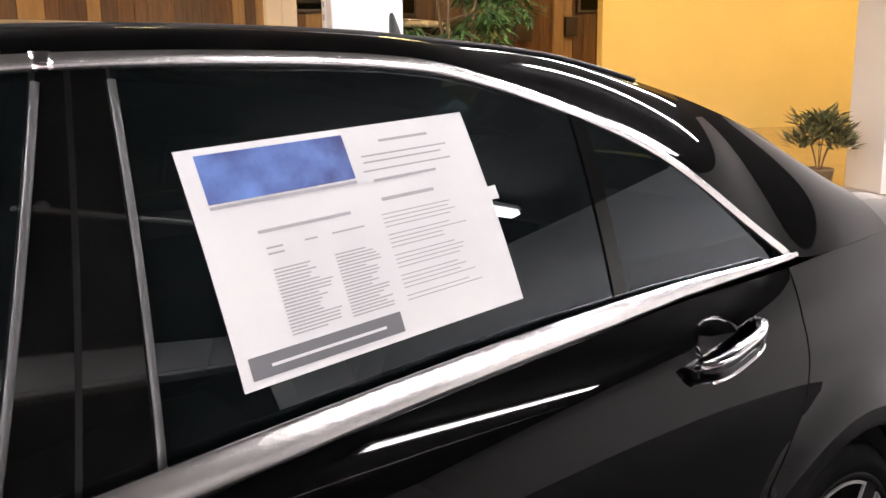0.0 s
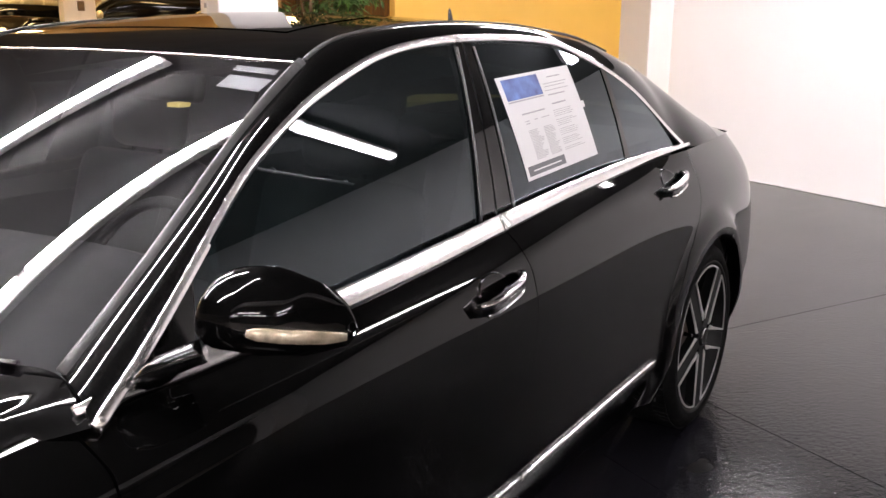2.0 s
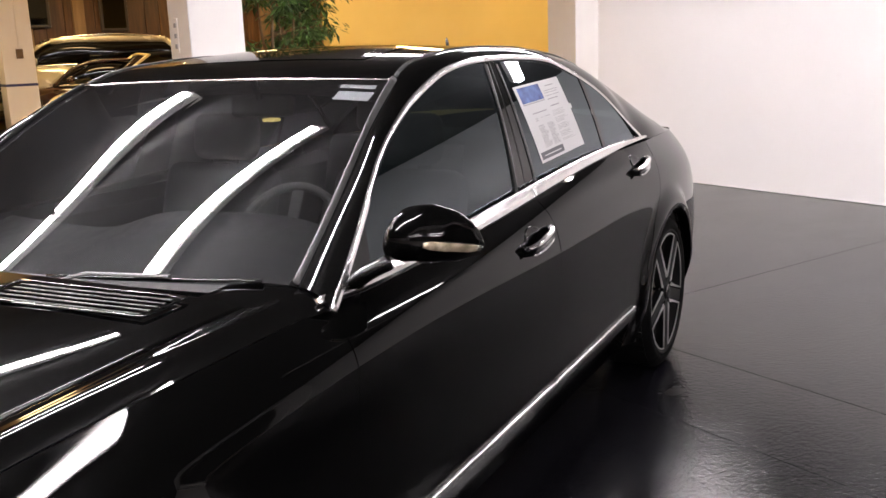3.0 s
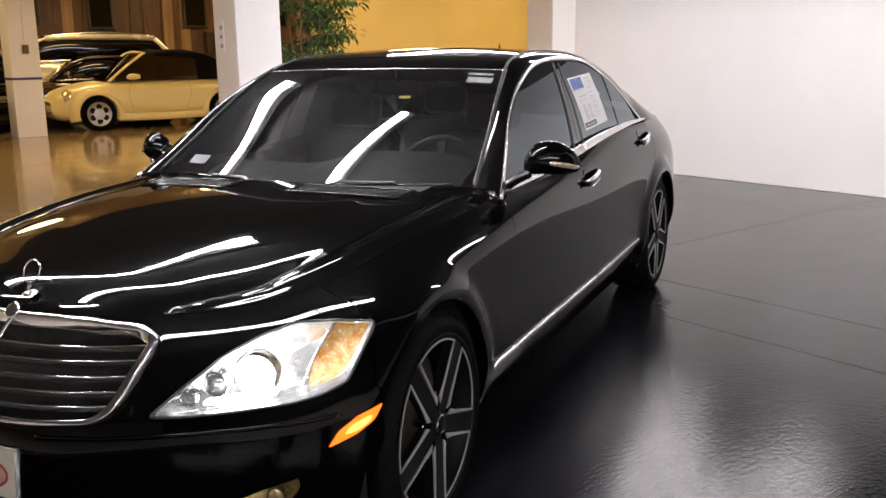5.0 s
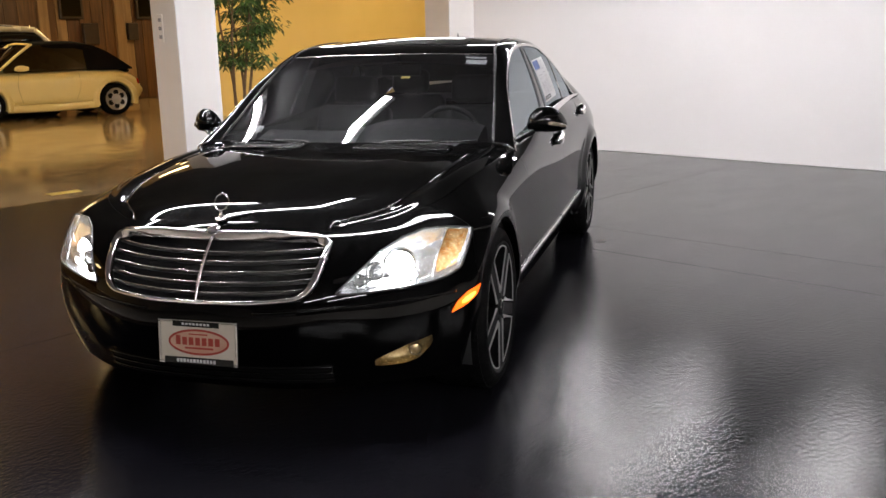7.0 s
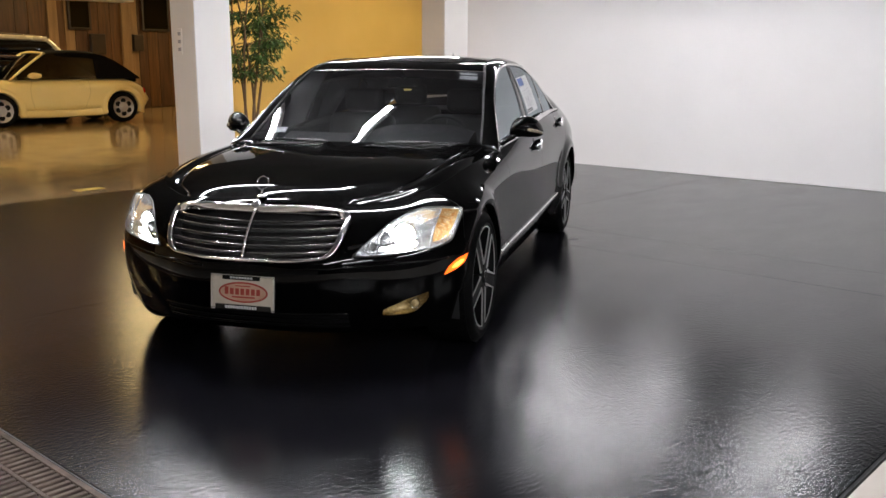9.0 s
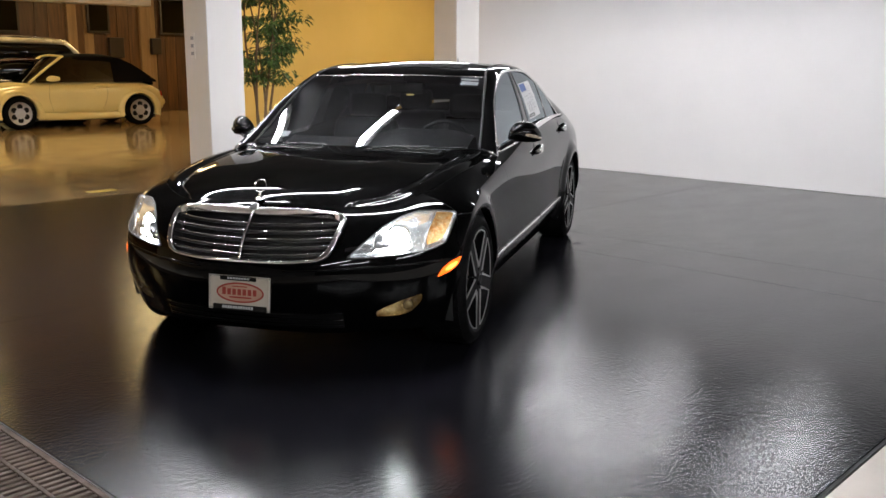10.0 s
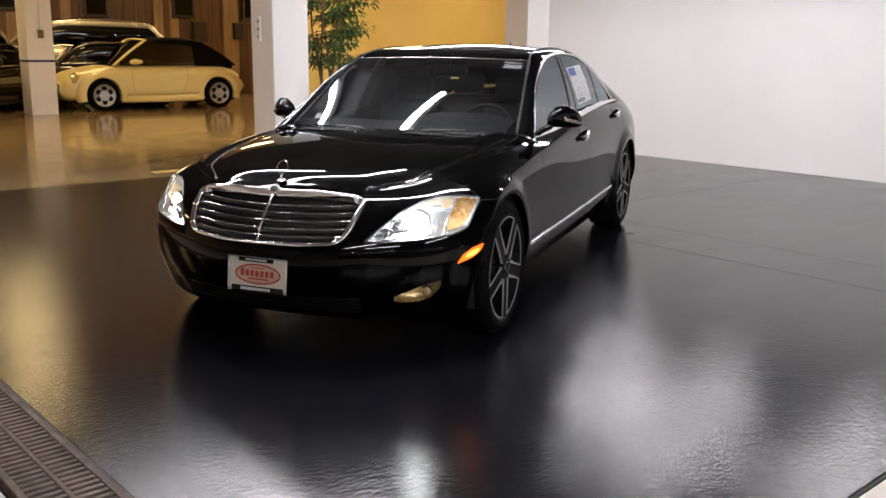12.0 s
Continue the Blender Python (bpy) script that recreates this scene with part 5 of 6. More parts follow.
def build_mirror(side):
    """Door mirror: rounded shell, indicator lens, arm and glass."""
    (fl, fr), _ = DOORS
    own = fl if side is left else fr
    turn = (lambda fs: fs) if side is left else (lambda fs: [tuple(reversed(tuple(q))) for q in fs])
    mir = new("door_mirror")
    mir.parent = own
    mir["label"] = "black folding door mirror with clear indicator strip"
    n, m = 40, 30
    t = np.linspace(0, 1, n)
    ang = np.linspace(0, 2 * np.pi, m, endpoint=False)
    c = curve([(-0.655, 0.880, 1.008), (-0.668, 0.918, 1.030), (-0.652, 0.983, 1.034), (-0.615, 1.034, 1.022), (-0.575, 1.064, 1.004)], n)
    up = np.interp(t, [0, .08, .25, .5, .75, .93, 1], [0.028, 0.048, 0.066, 0.071, 0.058, 0.032, 0.006])
    dn = np.interp(t, [0, .08, .25, .5, .75, .93, 1], [0.024, 0.041, 0.054, 0.056, 0.046, 0.026, 0.006])
    dp = np.interp(t, [0, .08, .25, .5, .75, .93, 1], [0.028, 0.055, 0.078, 0.083, 0.069, 0.037, 0.008])
    ca, sa = np.cos(ang), np.sin(ang)
    back = np.where(ca > 0, 0.45, 1.0)
    p = np.empty((n, m, 3))
    p[..., 0] = c[:, 0][:, None] + dp[:, None] * ca[None] * back[None]
    p[..., 1] = c[:, 1][:, None] + 0.25 * dp[:, None] * ca[None] * 0.4
    p[..., 2] = c[:, 2][:, None] + np.where(sa > 0, up[:, None] * sa[None], dn[:, None] * sa[None])
    k = np.arange(n * m).reshape(n, m)
    f = np.stack([k[:-1], k[1:], np.roll(k, -1, 1)[1:], np.roll(k, -1, 1)[:-1]], -1).reshape(-1, 4).tolist()
    f += [tuple(k[0][::-1]), tuple(k[-1])]
    f = [tuple(reversed(q)) for q in f]
    part("mirror_shell", (side(p.reshape(-1, 3)), turn(f)), PAINT, mir, "", True)
    # indicator strip low on the front of the shell
    s = slice(22, 39)
    pts = np.stack([c[s, 0] - dp[s] * 0.955, c[s, 1] - 0.10 * dp[s], c[s, 2] - 0.004], -1)
    w = np.interp(t[s], [0.55, 0.62, 0.9, 1], [0.004, 0.010, 0.010, 0.006])
    v, g = sweep(pts, (0.25, 0, 1), w, 0.009, 12, square=True)
    part("indicator", (side(v), turn(g)), INDICATOR, mir, "clear amber-tinted indicator lens", True)
    v, g = sweep(pts + [-0.004, 0, 0.0], (0.25, 0, 1), w * 0.25, 0.006, 8)
    part("indicator_rib", (side(v), turn(g)), CHROME, mir, "", True)
    v, g = sweep(curve([(-0.755, 0.842, 0.945), (-0.75, 0.868, 0.965), (-0.72, 0.905, 0.985)], 10), (1, 0, 0), 0.045, 0.018, 12)
    part("mirror_arm", (side(v), turn(g)), GLOSS_BLACK, mir, "", True)
    gl = p[6:-4].copy()
    g0 = np.stack([np.stack([c[6:-4, 0] + dp[6:-4] * 0.452, c[6:-4, 1] + 0.04 * dp[6:-4], c[6:-4, 2] + q], -1) for q in (-dn[6:-4] * 0.72, up[6:-4] * 0.0, up[6:-4] * 0.72)], 1)
    v, g = grid_data(g0)
    part("mirror_glass", (side(v), turn(g)), CHROME, mir, "", True)


INDICATOR = mottled("indicator_lens", (0.16, 0.13, 0.09), (0.42, 0.35, 0.26), 40, 0.10, 0.2, 0.001, 80, coat=0.6, metal=0.5)


def right_mirror_place(p):
    """The right mirror is folded back a little."""
    return np.asarray(p, float) + np.array([0.045, -0.028, -0.010])


build_mirror(left)
build_mirror(right_mirror_place)


def build_under():
    part("underbody", joined(box((-1.95, -0.72, 0.20), (2.3, 0.72, 0.215)), box((-2.2, -0.42, 0.205), (-1.95, 0.42, 0.22)), box((-2.10, -0.45, 0.22), (-1.0, 0.45, 0.60)), box((-1.02, -0.80, 0.21), (-0.98, 0.80, 0.86)), box((2.05, -0.6, 0.21), (2.5, 0.6, 0.85))), BLACK_TRIM, sedan)
    # cowl between bonnet and windscreen, with wipers
    n = 26
    y = np.linspace(-0.66, 0.66, n)
    a = np.stack([-1.03 + 0.10 * (y / 0.74) ** 2, y, 0.925 - 0.03 * (y / 0.74) ** 2], -1)
    b = np.stack([-0.93 + 0.10 * (y / 0.74) ** 2, y, 0.928 - 0.01 * (y / 0.74) ** 2], -1)
    part("cowl", grid_data(np.stack([a, b], 1)), GLOSS_BLACK, sedan, "black plastic cowl below the windscreen")
    for y0, y1 in ((-0.10, -0.66), (0.10, 0.56)):
        t = np.linspace(0, 1, 14)
        yy = y0 + (y1 - y0) * t
        line = np.stack([-0.955 + 0.115 * (yy / 0.735) ** 2 + 0.004 + 0.01 * t, yy, 0.944 + 0.010 * t], -1)
        wp = part("wiper", sweep(line, (0, 0, 1), 0.004, 0.006, 8), GLOSS_BLACK, sedan, "black wiper resting on the windscreen", True)
        part("wiper_arm", sweep(np.stack([line[0] + [-0.06, 0, -0.02], line[3] + [-.01, 0, 0.012], line[8] + [0, 0, 0.008]]), (0, 0, 1), 0.005, 0.009, 8), BLACK_TRIM, wp)
        part("wiper_pivot", dome(line[0] + [-0.06, 0, -0.022], (0, 0, 1), 0.016, 0.018), CHROME, wp, "", True)
    # air vents set in the bonnet's rear
    for sgn in (-1, 1):
        v = new("hood_vent")
        v.parent = sedan
        v["label"] = "slatted air intake in the bonnet"
        fx, fy = np.array([-1.172, -1.172, -1.05, -1.05]), np.array([0.14, 0.58, 0.58, 0.14])
        e = np.linspace(0, 1, 10, endpoint=False)
        rx = np.concatenate([fx[i] + (fx[(i + 1) % 4] - fx[i]) * e for i in range(4)])
        ry = np.concatenate([fy[i] + (fy[(i + 1) % 4] - fy[i]) * e for i in range(4)]) * sgn
        rz = 0.9535 + 0.006 * (rx + 1.155) / 0.1 - 0.012 * (ry / 0.56) ** 2
        part("vent_frame", sweep(np.stack([rx + 0.05 * (ry / 0.56) ** 2, ry, rz], -1), (0, 0, 1), 0.003, 0.005, 6, closed=True), GLOSS_BLACK, v, "", True)
        for k in range(5):
            x = -1.155 + 0.022 * k
            y = np.linspace(0.16, 0.56, 16) * sgn
            z = 0.9515 + 0.006 * (x + 1.155) / 0.1 - 0.012 * (np.abs(y) / 0.56) ** 2
            part("vent_slat", sweep(np.stack([x + 0.05 * (y / 0.56) ** 2, y, z], -1), (0, 0, 1), 0.002, 0.006, 6), RIM_BLACK, v)


build_under()


def soft_box(lo, hi, bevel, segs=4):
    return box(lo, hi, bevel, segs)


def build_seat(x, y, mat, wide=0.50, rear=False):
    s = new("seat")
    s.parent = sedan
    s["label"] = "grey leather seat with headrest"
    s.matrix_basis = pose(x, y, 0)
    part("cushion", soft_box((-0.25, -wide / 2, 0.32), (0.28, wide / 2, 0.50), 0.06), mat, s, "", True)
    bm = soft_box((-0.06, -wide / 2 + 0.01, 0.0), (0.08, wide / 2 - 0.01, 0.64), 0.055)
    bmesh.ops.transform(bm, matrix=pose(0.26, 0, 0.44, 0, 18, 0), verts=bm.verts)
    part("backrest", bm, mat, s, "", True)
    bm = soft_box((-0.045, -0.14, 0.0), (0.05, 0.14, 0.17), 0.045)
    bmesh.ops.transform(bm, matrix=pose(0.47, 0, 1.06, 0, 10, 0), verts=bm.verts)
    part("headrest", bm, mat, s, "", True)
    for q in (-0.06, 0.06):
        part("headrest_post", cyl((0.45, q, 0.98), (0.48, q, 1.10), 0.006, seg=8), CHROME, s)


def build_cabin():
    for y in (-0.38, 0.38):
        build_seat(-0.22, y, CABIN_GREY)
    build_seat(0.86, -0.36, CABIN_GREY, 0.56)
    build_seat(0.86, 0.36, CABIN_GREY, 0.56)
    n = 30
    y = np.linspace(-0.62, 0.62, n)
    prof = [(-0.90, 0.90), (-0.74, 0.965), (-0.56, 1.0), (-0.50, 0.98), (-0.46, 0.90), (-0.50, 0.62)]
    rows = np.array([[(px + (0.16, 0.12, 0.08, 0.06, 0.05, 0.05)[i] * (yy / 0.66) ** 2, yy, pz - 0.03 + 0.065 * math.exp(-((yy + 0.30) / 0.32) ** 4) * (0.3, 0.6, 1, 1, 0.5, 0)[i]) for i, (px, pz) in enumerate(prof)] for yy in y])
    part("dashboard", grid_data(rows), DASH, sedan, "grey dashboard with instrument hood", True)
    sw = new("steering_wheel")
    sw.parent = sedan
    sw["label"] = "dark leather steering wheel"
    sw.matrix_basis = pose(-0.40, -0.38, 0.90, 0, -65, 0)
    a = np.linspace(0, 2 * np.pi, 40, endpoint=False)
    part("rim", sweep(np.stack([0.19 * np.cos(a), 0.19 * np.sin(a), 0 * a], -1), (0, 0, 1), 0.011, 0.013, 10, closed=True), CABIN, sw, "", True)
    part("hub", soft_box((-0.07, -0.09, -0.03), (0.08, 0.09, 0.02), 0.025), CABIN, sw, "", True)
    for q in (0, 180, 270):
        part("spoke", (lambda b: (bmesh.ops.transform(b, matrix=pose(0, 0, 0, 0, 0, q + 90), verts=b.verts), b)[1])(box((0.05, -0.02, -0.012), (0.185, 0.02, 0.004), 0.005)), SATIN if q != 270 else CABIN, sw)
    im = part("interior_mirror", soft_box((-0.02, -0.12, -0.035), (0.02, 0.12, 0.035), 0.015), CABIN, sedan, "dark interior mirror", True)
    im.matrix_basis = pose(0.02, 0, 1.27, 0, 12, 0)
    part("mirror_stem", cyl((-0.02, 0, 0.02), (-0.06, 0, 0.09), 0.01, seg=10), CABIN, im)
    part("map_light", box((-0.02, -0.025, -0.005), (0.02, 0.02, 0.006), 0.003), LAMP_AMBER, sedan, "small yellow interior lamp").matrix_basis = pose(0.03, -0.02, 1.225)
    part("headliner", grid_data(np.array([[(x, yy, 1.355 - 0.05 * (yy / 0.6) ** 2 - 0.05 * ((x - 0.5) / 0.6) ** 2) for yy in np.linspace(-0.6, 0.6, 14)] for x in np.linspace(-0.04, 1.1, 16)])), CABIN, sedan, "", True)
    for sg in (-1, 1):
        part("door_card", grid_data(np.array([[(x, sg * w, z) for w, z in ((0.80, 0.95), (0.76, 0.90), (0.76, 0.40))] for x in np.linspace(-0.8, 1.5, 12)])), CABIN, sedan)
    part("parcel_shelf", box((1.35, -0.62, 1.0), (2.0, 0.62, 1.02), 0.01), CABIN, sedan)


LAMP_AMBER = glow("map_lamp", (1.0, 0.75, 0.25), 1.2)
build_cabin()


def sticker(name, o, ex, ey, mat, label):
    """A thin rectangle from corner o along ex and ey."""
    o, ex, ey = (np.array(q, float) for q in (o, ex, ey))
    nm = np.cross(ex, ey)
    nm = nm / np.linalg.norm(nm) * 0.0008
    v = np.array([o, o + ex, o + ex + ey, o + ey])
    v = np.concatenate([v, v + nm])
    f = [(3, 2, 1, 0), (4, 5, 6, 7), (0, 1, 5, 4), (1, 2, 6, 5), (2, 3, 7, 6), (3, 0, 4, 7)]
    return part(name, (v, f), mat, None, label)


def build_sheet():
    """The printed sheet taped over the rear side window."""
    tl, tr, br, bl = (np.array(q) for q in ((0.447, -0.689, 1.297), (0.872, -0.690, 1.315), (0.895, -0.788, 1.066), (0.463, -0.795, 1.046)))
    sheet = thing("window_sheet", "large white printed information sheet taped on the rear side window", "paper sheet")
    nrm = np.cross(tr - tl, bl - tl)
    nrm /= np.linalg.norm(nrm)
    nrm *= np.sign(-nrm[1])

    def at(a, b, h=0.0):
        p = tl * (1 - a) * (1 - b) + tr * a * (1 - b) + br * a * b + bl * (1 - a) * b
        p[1] = -(glass_w(p[2]) - 0.003)
        return p + nrm * h

    def quad(name, a0, b0, a1, b1, h, mat, label="", n=2, m=6):
        top = np.array([[at(a0 + (a1 - a0) * i / n, b0 + (b1 - b0) * j / m, h) for j in range(m + 1)] for i in range(n + 1)])
        low = top - nrm * 0.0007
        v, f = grid_data(top)
        v2, f2 = grid_data(low)
        return v, f, v2, f2, name, mat, label

    def put(q):
        v, f, v2, f2, name, mat, label = q
        part(name, both((v, f), (v2, [tuple(reversed(tuple(t))) for t in f2])), mat, sheet, label)

    put(quad("paper", 0, 0, 1, 1, 0.001, PAPER, n=12, m=12))
    put(quad("header_picture", 0.05, 0.03, 0.515, 0.235, 0.0022, BLUE, "blue sky picture"))
    put(quad("header_rule", 0.05, 0.245, 0.515, 0.258, 0.0022, INK_PALE))
    put(quad("footer_bar", 0.03, 0.87, 0.52, 0.965, 0.0022, INK, "dark footer bar"))
    put(quad("footer_line", 0.09, 0.915, 0.46, 0.928, 0.003, PAPER))
    rnd = random.Random(4)
    for mat, rows in ((INK_PALE, [(0.16, 0.375, 0.30, 0.014), (0.64, 0.075, 0.19, 0.012), (0.575, 0.255, 0.24, 0.012), (0.58, 0.345, 0.20, 0.016)]),
                      (INK_PALE, [(0.17, 0.45, 0.05, 0.008), (0.17, 0.475, 0.05, 0.008), (0.29, 0.45, 0.04, 0.008), (0.38, 0.45, 0.11, 0.007), (0.56, 0.14, 0.33, 0.007), (0.56, 0.17, 0.30, 0.007), (0.55, 0.21, 0.34, 0.007)])):
        for a, b, w, h in rows:
            put(quad("text_line", a, b, a + w, b + h, 0.0022, mat))
    bits = []
    for col, w0 in ((0.17, 0.175), (0.365, 0.155)):
        for i in range(20):
            b = 0.545 + i * 0.0148
            w = w0 * rnd.uniform(0.55, 1.0)
            bits.append(quad("t", col, b, col + w, b + 0.0062, 0.0022, INK_PALE)[:2])
    for i in range(22):
        b = 0.42 + i * 0.0195
        w = 0.33 * rnd.uniform(0.6, 1.0)
        if i % 5 != 4:
            bits.append(quad("t", 0.56, b, 0.56 + w, b + 0.005, 0.0022, INK_PALE)[:2])
    tagged(part("small_print", both(*bits), INK_PALE, sheet, "columns of small grey print"), kind="stuff")
    put(quad("tape", 0.985, 0.40, 1.03, 0.47, 0.003, PAPER, "strip of white tape"))


build_sheet()
st = sticker("window_sticker", (-0.2135, -0.574, 1.321), (0.002, 0.116, 0.006), (-0.041, -0.002, -0.0205), PAPER, "white service sticker inside the top corner of the windscreen")
tagged(st, category="sticker")
st = sticker("window_sticker", (-0.179, -0.562, 1.338), (0.003, 0.118, 0.0055), (-0.0175, -0.004, -0.0085), PAPER, "thin white label strip inside the top of the windscreen")
tagged(st, category="sticker")
st = sticker("window_sticker", (-0.80, 0.52, 0.985), (0.02, 0.10, -0.002), (0.05, 0.0, 0.03), PAPER, "small pale permit sticker low on the windscreen")
tagged(st, category="sticker")


# ---- things in the bay and the showroom ----
def rm(v, u, z=0.0, turn=0.0):
    return ROOM @ pose(v, u, z, 0, 0, turn)


def build_drain():
    """Floor drain: steel frame, middle rail and cross bars in two rows."""
    d = thing("floor_drain", "cast iron slotted floor drain along the bay's edge", "drain grate", at=rm(-3.47, 0))
    u0, u1, w = LINE_U + 0.02, EDGE_U - 0.02, 0.275
    part("channel", box((0, u0, -0.16), (w, u1, -0.05)), BLACK_TRIM, d)
    for a, b in ((0.0, 0.026), (w / 2 - 0.009, w / 2 + 0.009), (w - 0.026, w)):
        part("rail", box((a, u0, -0.045), (b, u1, 0.0015), 0.003, 1), IRON, d)
    pitch, far = 0.040, []
    for r, (a, b) in enumerate(((0.026, w / 2 - 0.009), (w / 2 + 0.009, w - 0.026))):
        me = None
        n = int((u1 - u0) / pitch)
        for i in range(n):
            u = u0 + (i + 0.5) * pitch
            if -2.75 < u < 0.55:
                if me is None:
                    ob = part("bar", box((a, -0.0105, -0.04), (b, 0.0105, -0.001), 0.002, 1), IRON, d)
                    me = ob.data
                else:
                    ob = new("bar", me)
                    ob.parent = d
                ob.location = (0, u, 0)
            else:
                far.append(((a, u - 0.0105, -0.04), (b, u + 0.0105, -0.001)))
    vs, fs = [], []
    for lo, hi in far:
        o = len(vs)
        vs += [(x, y, z) for z in (lo[2], hi[2]) for x, y in ((lo[0], lo[1]), (hi[0], lo[1]), (hi[0], hi[1]), (lo[0], hi[1]))]
        fs += [(o + 4, o + 5, o + 6, o + 7), (o, o + 1, o + 5, o + 4), (o + 1, o + 2, o + 6, o + 5), (o + 2, o + 3, o + 7, o + 6), (o + 3, o, o + 4, o + 7)]
    tagged(part("far_bars", (np.array(vs), fs), IRON, d), kind="stuff")


build_drain()


def build_stain():
    """A dried oil spot and a few drops, a film on the epoxy."""
    rnd = random.Random(11)
    pieces = []
    for cx, cy, r in ((0, 0, 0.052), (0.045, 0.03, 0.022), (-0.06, 0.028, 0.010), (-0.03, -0.075, 0.007), (0.10, -0.02, 0.008), (0.085, 0.075, 0.006)):
        n = 22
        out = [(cx + r * (1 + 0.22 * math.sin(3 * k + cx * 90) * rnd.random() + rnd.uniform(-0.08, 0.08)) * math.cos(2 * math.pi * k / n), cy + 0.7 * r * (1 + rnd.uniform(-0.12, 0.12)) * math.sin(2 * math.pi * k / n), 0.0006) for k in range(n)]
        pieces.append((np.array([(cx, cy, 0.0010)] + out), [(0, 1 + k, 1 + (k + 1) % n) for k in range(n)]))
    ob = part("oil_stain", both(*pieces), OIL, None, "", True)
    ob.matrix_basis = rm(1.59, -0.37)
    tagged(ob, "dark dried oil spot with drops on the grey floor", "stain", kind="structure")


OIL = mottled("oil_film", (0.0015, 0.0014, 0.0014), (0.003, 0.0026, 0.0025), 40, 0.26, 0.36)
OIL.node_tree.nodes["Principled BSDF"].inputs["Specular IOR Level"].default_value = 0.18
build_stain()


def leaf_mesh(n, spread, rnd, long=0.10, wide=0.03, droop=0.6):
    """Many pointed leaves, each a folded blade of four triangles, round clump centres."""
    vs, fs = [], []
    for cx, cy, cz, r, k in spread:
        for _ in range(k):
            th, ph = rnd.uniform(0, 2 * math.pi), rnd.uniform(-1, 1)
            q = r * rnd.random() ** 0.45
            c = Vector((cx + q * math.cos(th) * math.sqrt(1 - ph * ph), cy + q * math.sin(th) * math.sqrt(1 - ph * ph), cz + q * 0.62 * ph))
            yaw = th + rnd.uniform(-0.9, 0.9)
            d = Vector((math.cos(yaw), math.sin(yaw), -droop * rnd.uniform(0.1, 1.6))).normalized()
            s = d.cross(Vector((0, 0, 1))).normalized()
            up = s.cross(d)
            l, w = long * rnd.uniform(0.6, 1.25), wide * rnd.uniform(0.7, 1.2)
            o = len(vs)
            tw = rnd.uniform(-0.5, 0.5)
            s = (s * math.cos(tw) + up * math.sin(tw))
            vs += [c, c + d * l * 0.45 + s * w / 2 + up * w * 0.15, c + d * l * 0.5, c + d * l * 0.45 - s * w / 2 + up * w * 0.15, c + d * l]
            fs += [(o, o + 1, o + 2), (o, o + 2, o + 3), (o + 1, o + 4, o + 2), (o + 2, o + 4, o + 3)]
    return np.array(vs), fs


def leaf_mat(name, dark, light):
    m = shade(name, dark, 0.42)
    t, n, l, b = nodes(m)
    geo = n.new("ShaderNodeNewGeometry")
    l.new(ramp(m, geo.outputs["Random Per Island"], [(0.0, dark), (0.7, light), (1.0, tuple(1.5 * c for c in light))]), b.inputs["Base Color"])
    return m


LEAF = leaf_mat("ficus_leaf", (0.018, 0.040, 0.010), (0.055, 0.105, 0.022))
LEAF_GREY = leaf_mat("shrub_leaf", (0.045, 0.055, 0.022), (0.13, 0.13, 0.06))
BARK = mottled("bark", (0.10, 0.06, 0.03), (0.20, 0.13, 0.07), 30, 0.8, 0.9, 0.002, 60, stretch=(1, 1, 0.2))
BASKET = mottled("planter", (0.10, 0.065, 0.035), (0.16, 0.10, 0.05), 14, 0.6, 0.8)


def build_tree():
    rnd = random.Random(11)
    t = thing("potted_tree", "tall indoor fig tree with slim stems beside the white column", "potted tree", at=rm(2.66, 5.35))
    part("pot", (lambda d: d)(lathe_z([(0.0, 0.0), (0.17, 0.0), (0.22, 0.36), (0.235, 0.38), (0.235, 0.42), (0.205, 0.42), (0.20, 0.37), (0.0, 0.37)], 32)), BASKET, t, "round brown planter", True)
    clumps = []
    for k in range(5):
        a = k * 1.26 + 0.3
        path = [(0.05 * math.cos(a), 0.05 * math.sin(a), 0.36)]
        for i in range(1, 7):
            z = 0.36 + i * 0.36
            r = 0.05 + 0.035 * i + rnd.uniform(-0.02, 0.02)
            path.append((r * math.cos(a + 0.25 * i), r * math.sin(a + 0.25 * i), z))
        p = curve(path, 24)
        part("trunk", sweep(p, (1, 0, 0), np.linspace(0.020, 0.008, 24), np.linspace(0.020, 0.008, 24), 8), BARK, t, "", True)
        for j in range(9, 24, 2):
            c = p[j]
            b = rnd.uniform(0, 2 * math.pi)
            ln = rnd.uniform(0.14, 0.40)
            e = c + np.array([ln * math.cos(b), ln * math.sin(b), rnd.uniform(-0.02, 0.14)])
            part("branch", sweep(curve([c, (c + e) / 2 + [0, 0, 0.04], e], 8), (0.3, 0.2, 1), np.linspace(0.006, 0.002, 8), np.linspace(0.006, 0.002, 8), 6), BARK, t, "", True)
            clumps.append((*e, rnd.uniform(0.11, 0.19), 58))
            clumps.append((*((c + e) / 2), rnd.uniform(0.08, 0.14), 26))
    tagged(part("crown", leaf_mesh(0, clumps, rnd, 0.105, 0.034, 0.9), LEAF, t, "uneven green foliage with gaps"), kind="stuff")


def lathe_z(profile, seg):
    v, f = lathe(profile, seg)
    v = v[:, [0, 2, 1]]
    return v, [tuple(reversed(q)) for q in f]


build_tree()


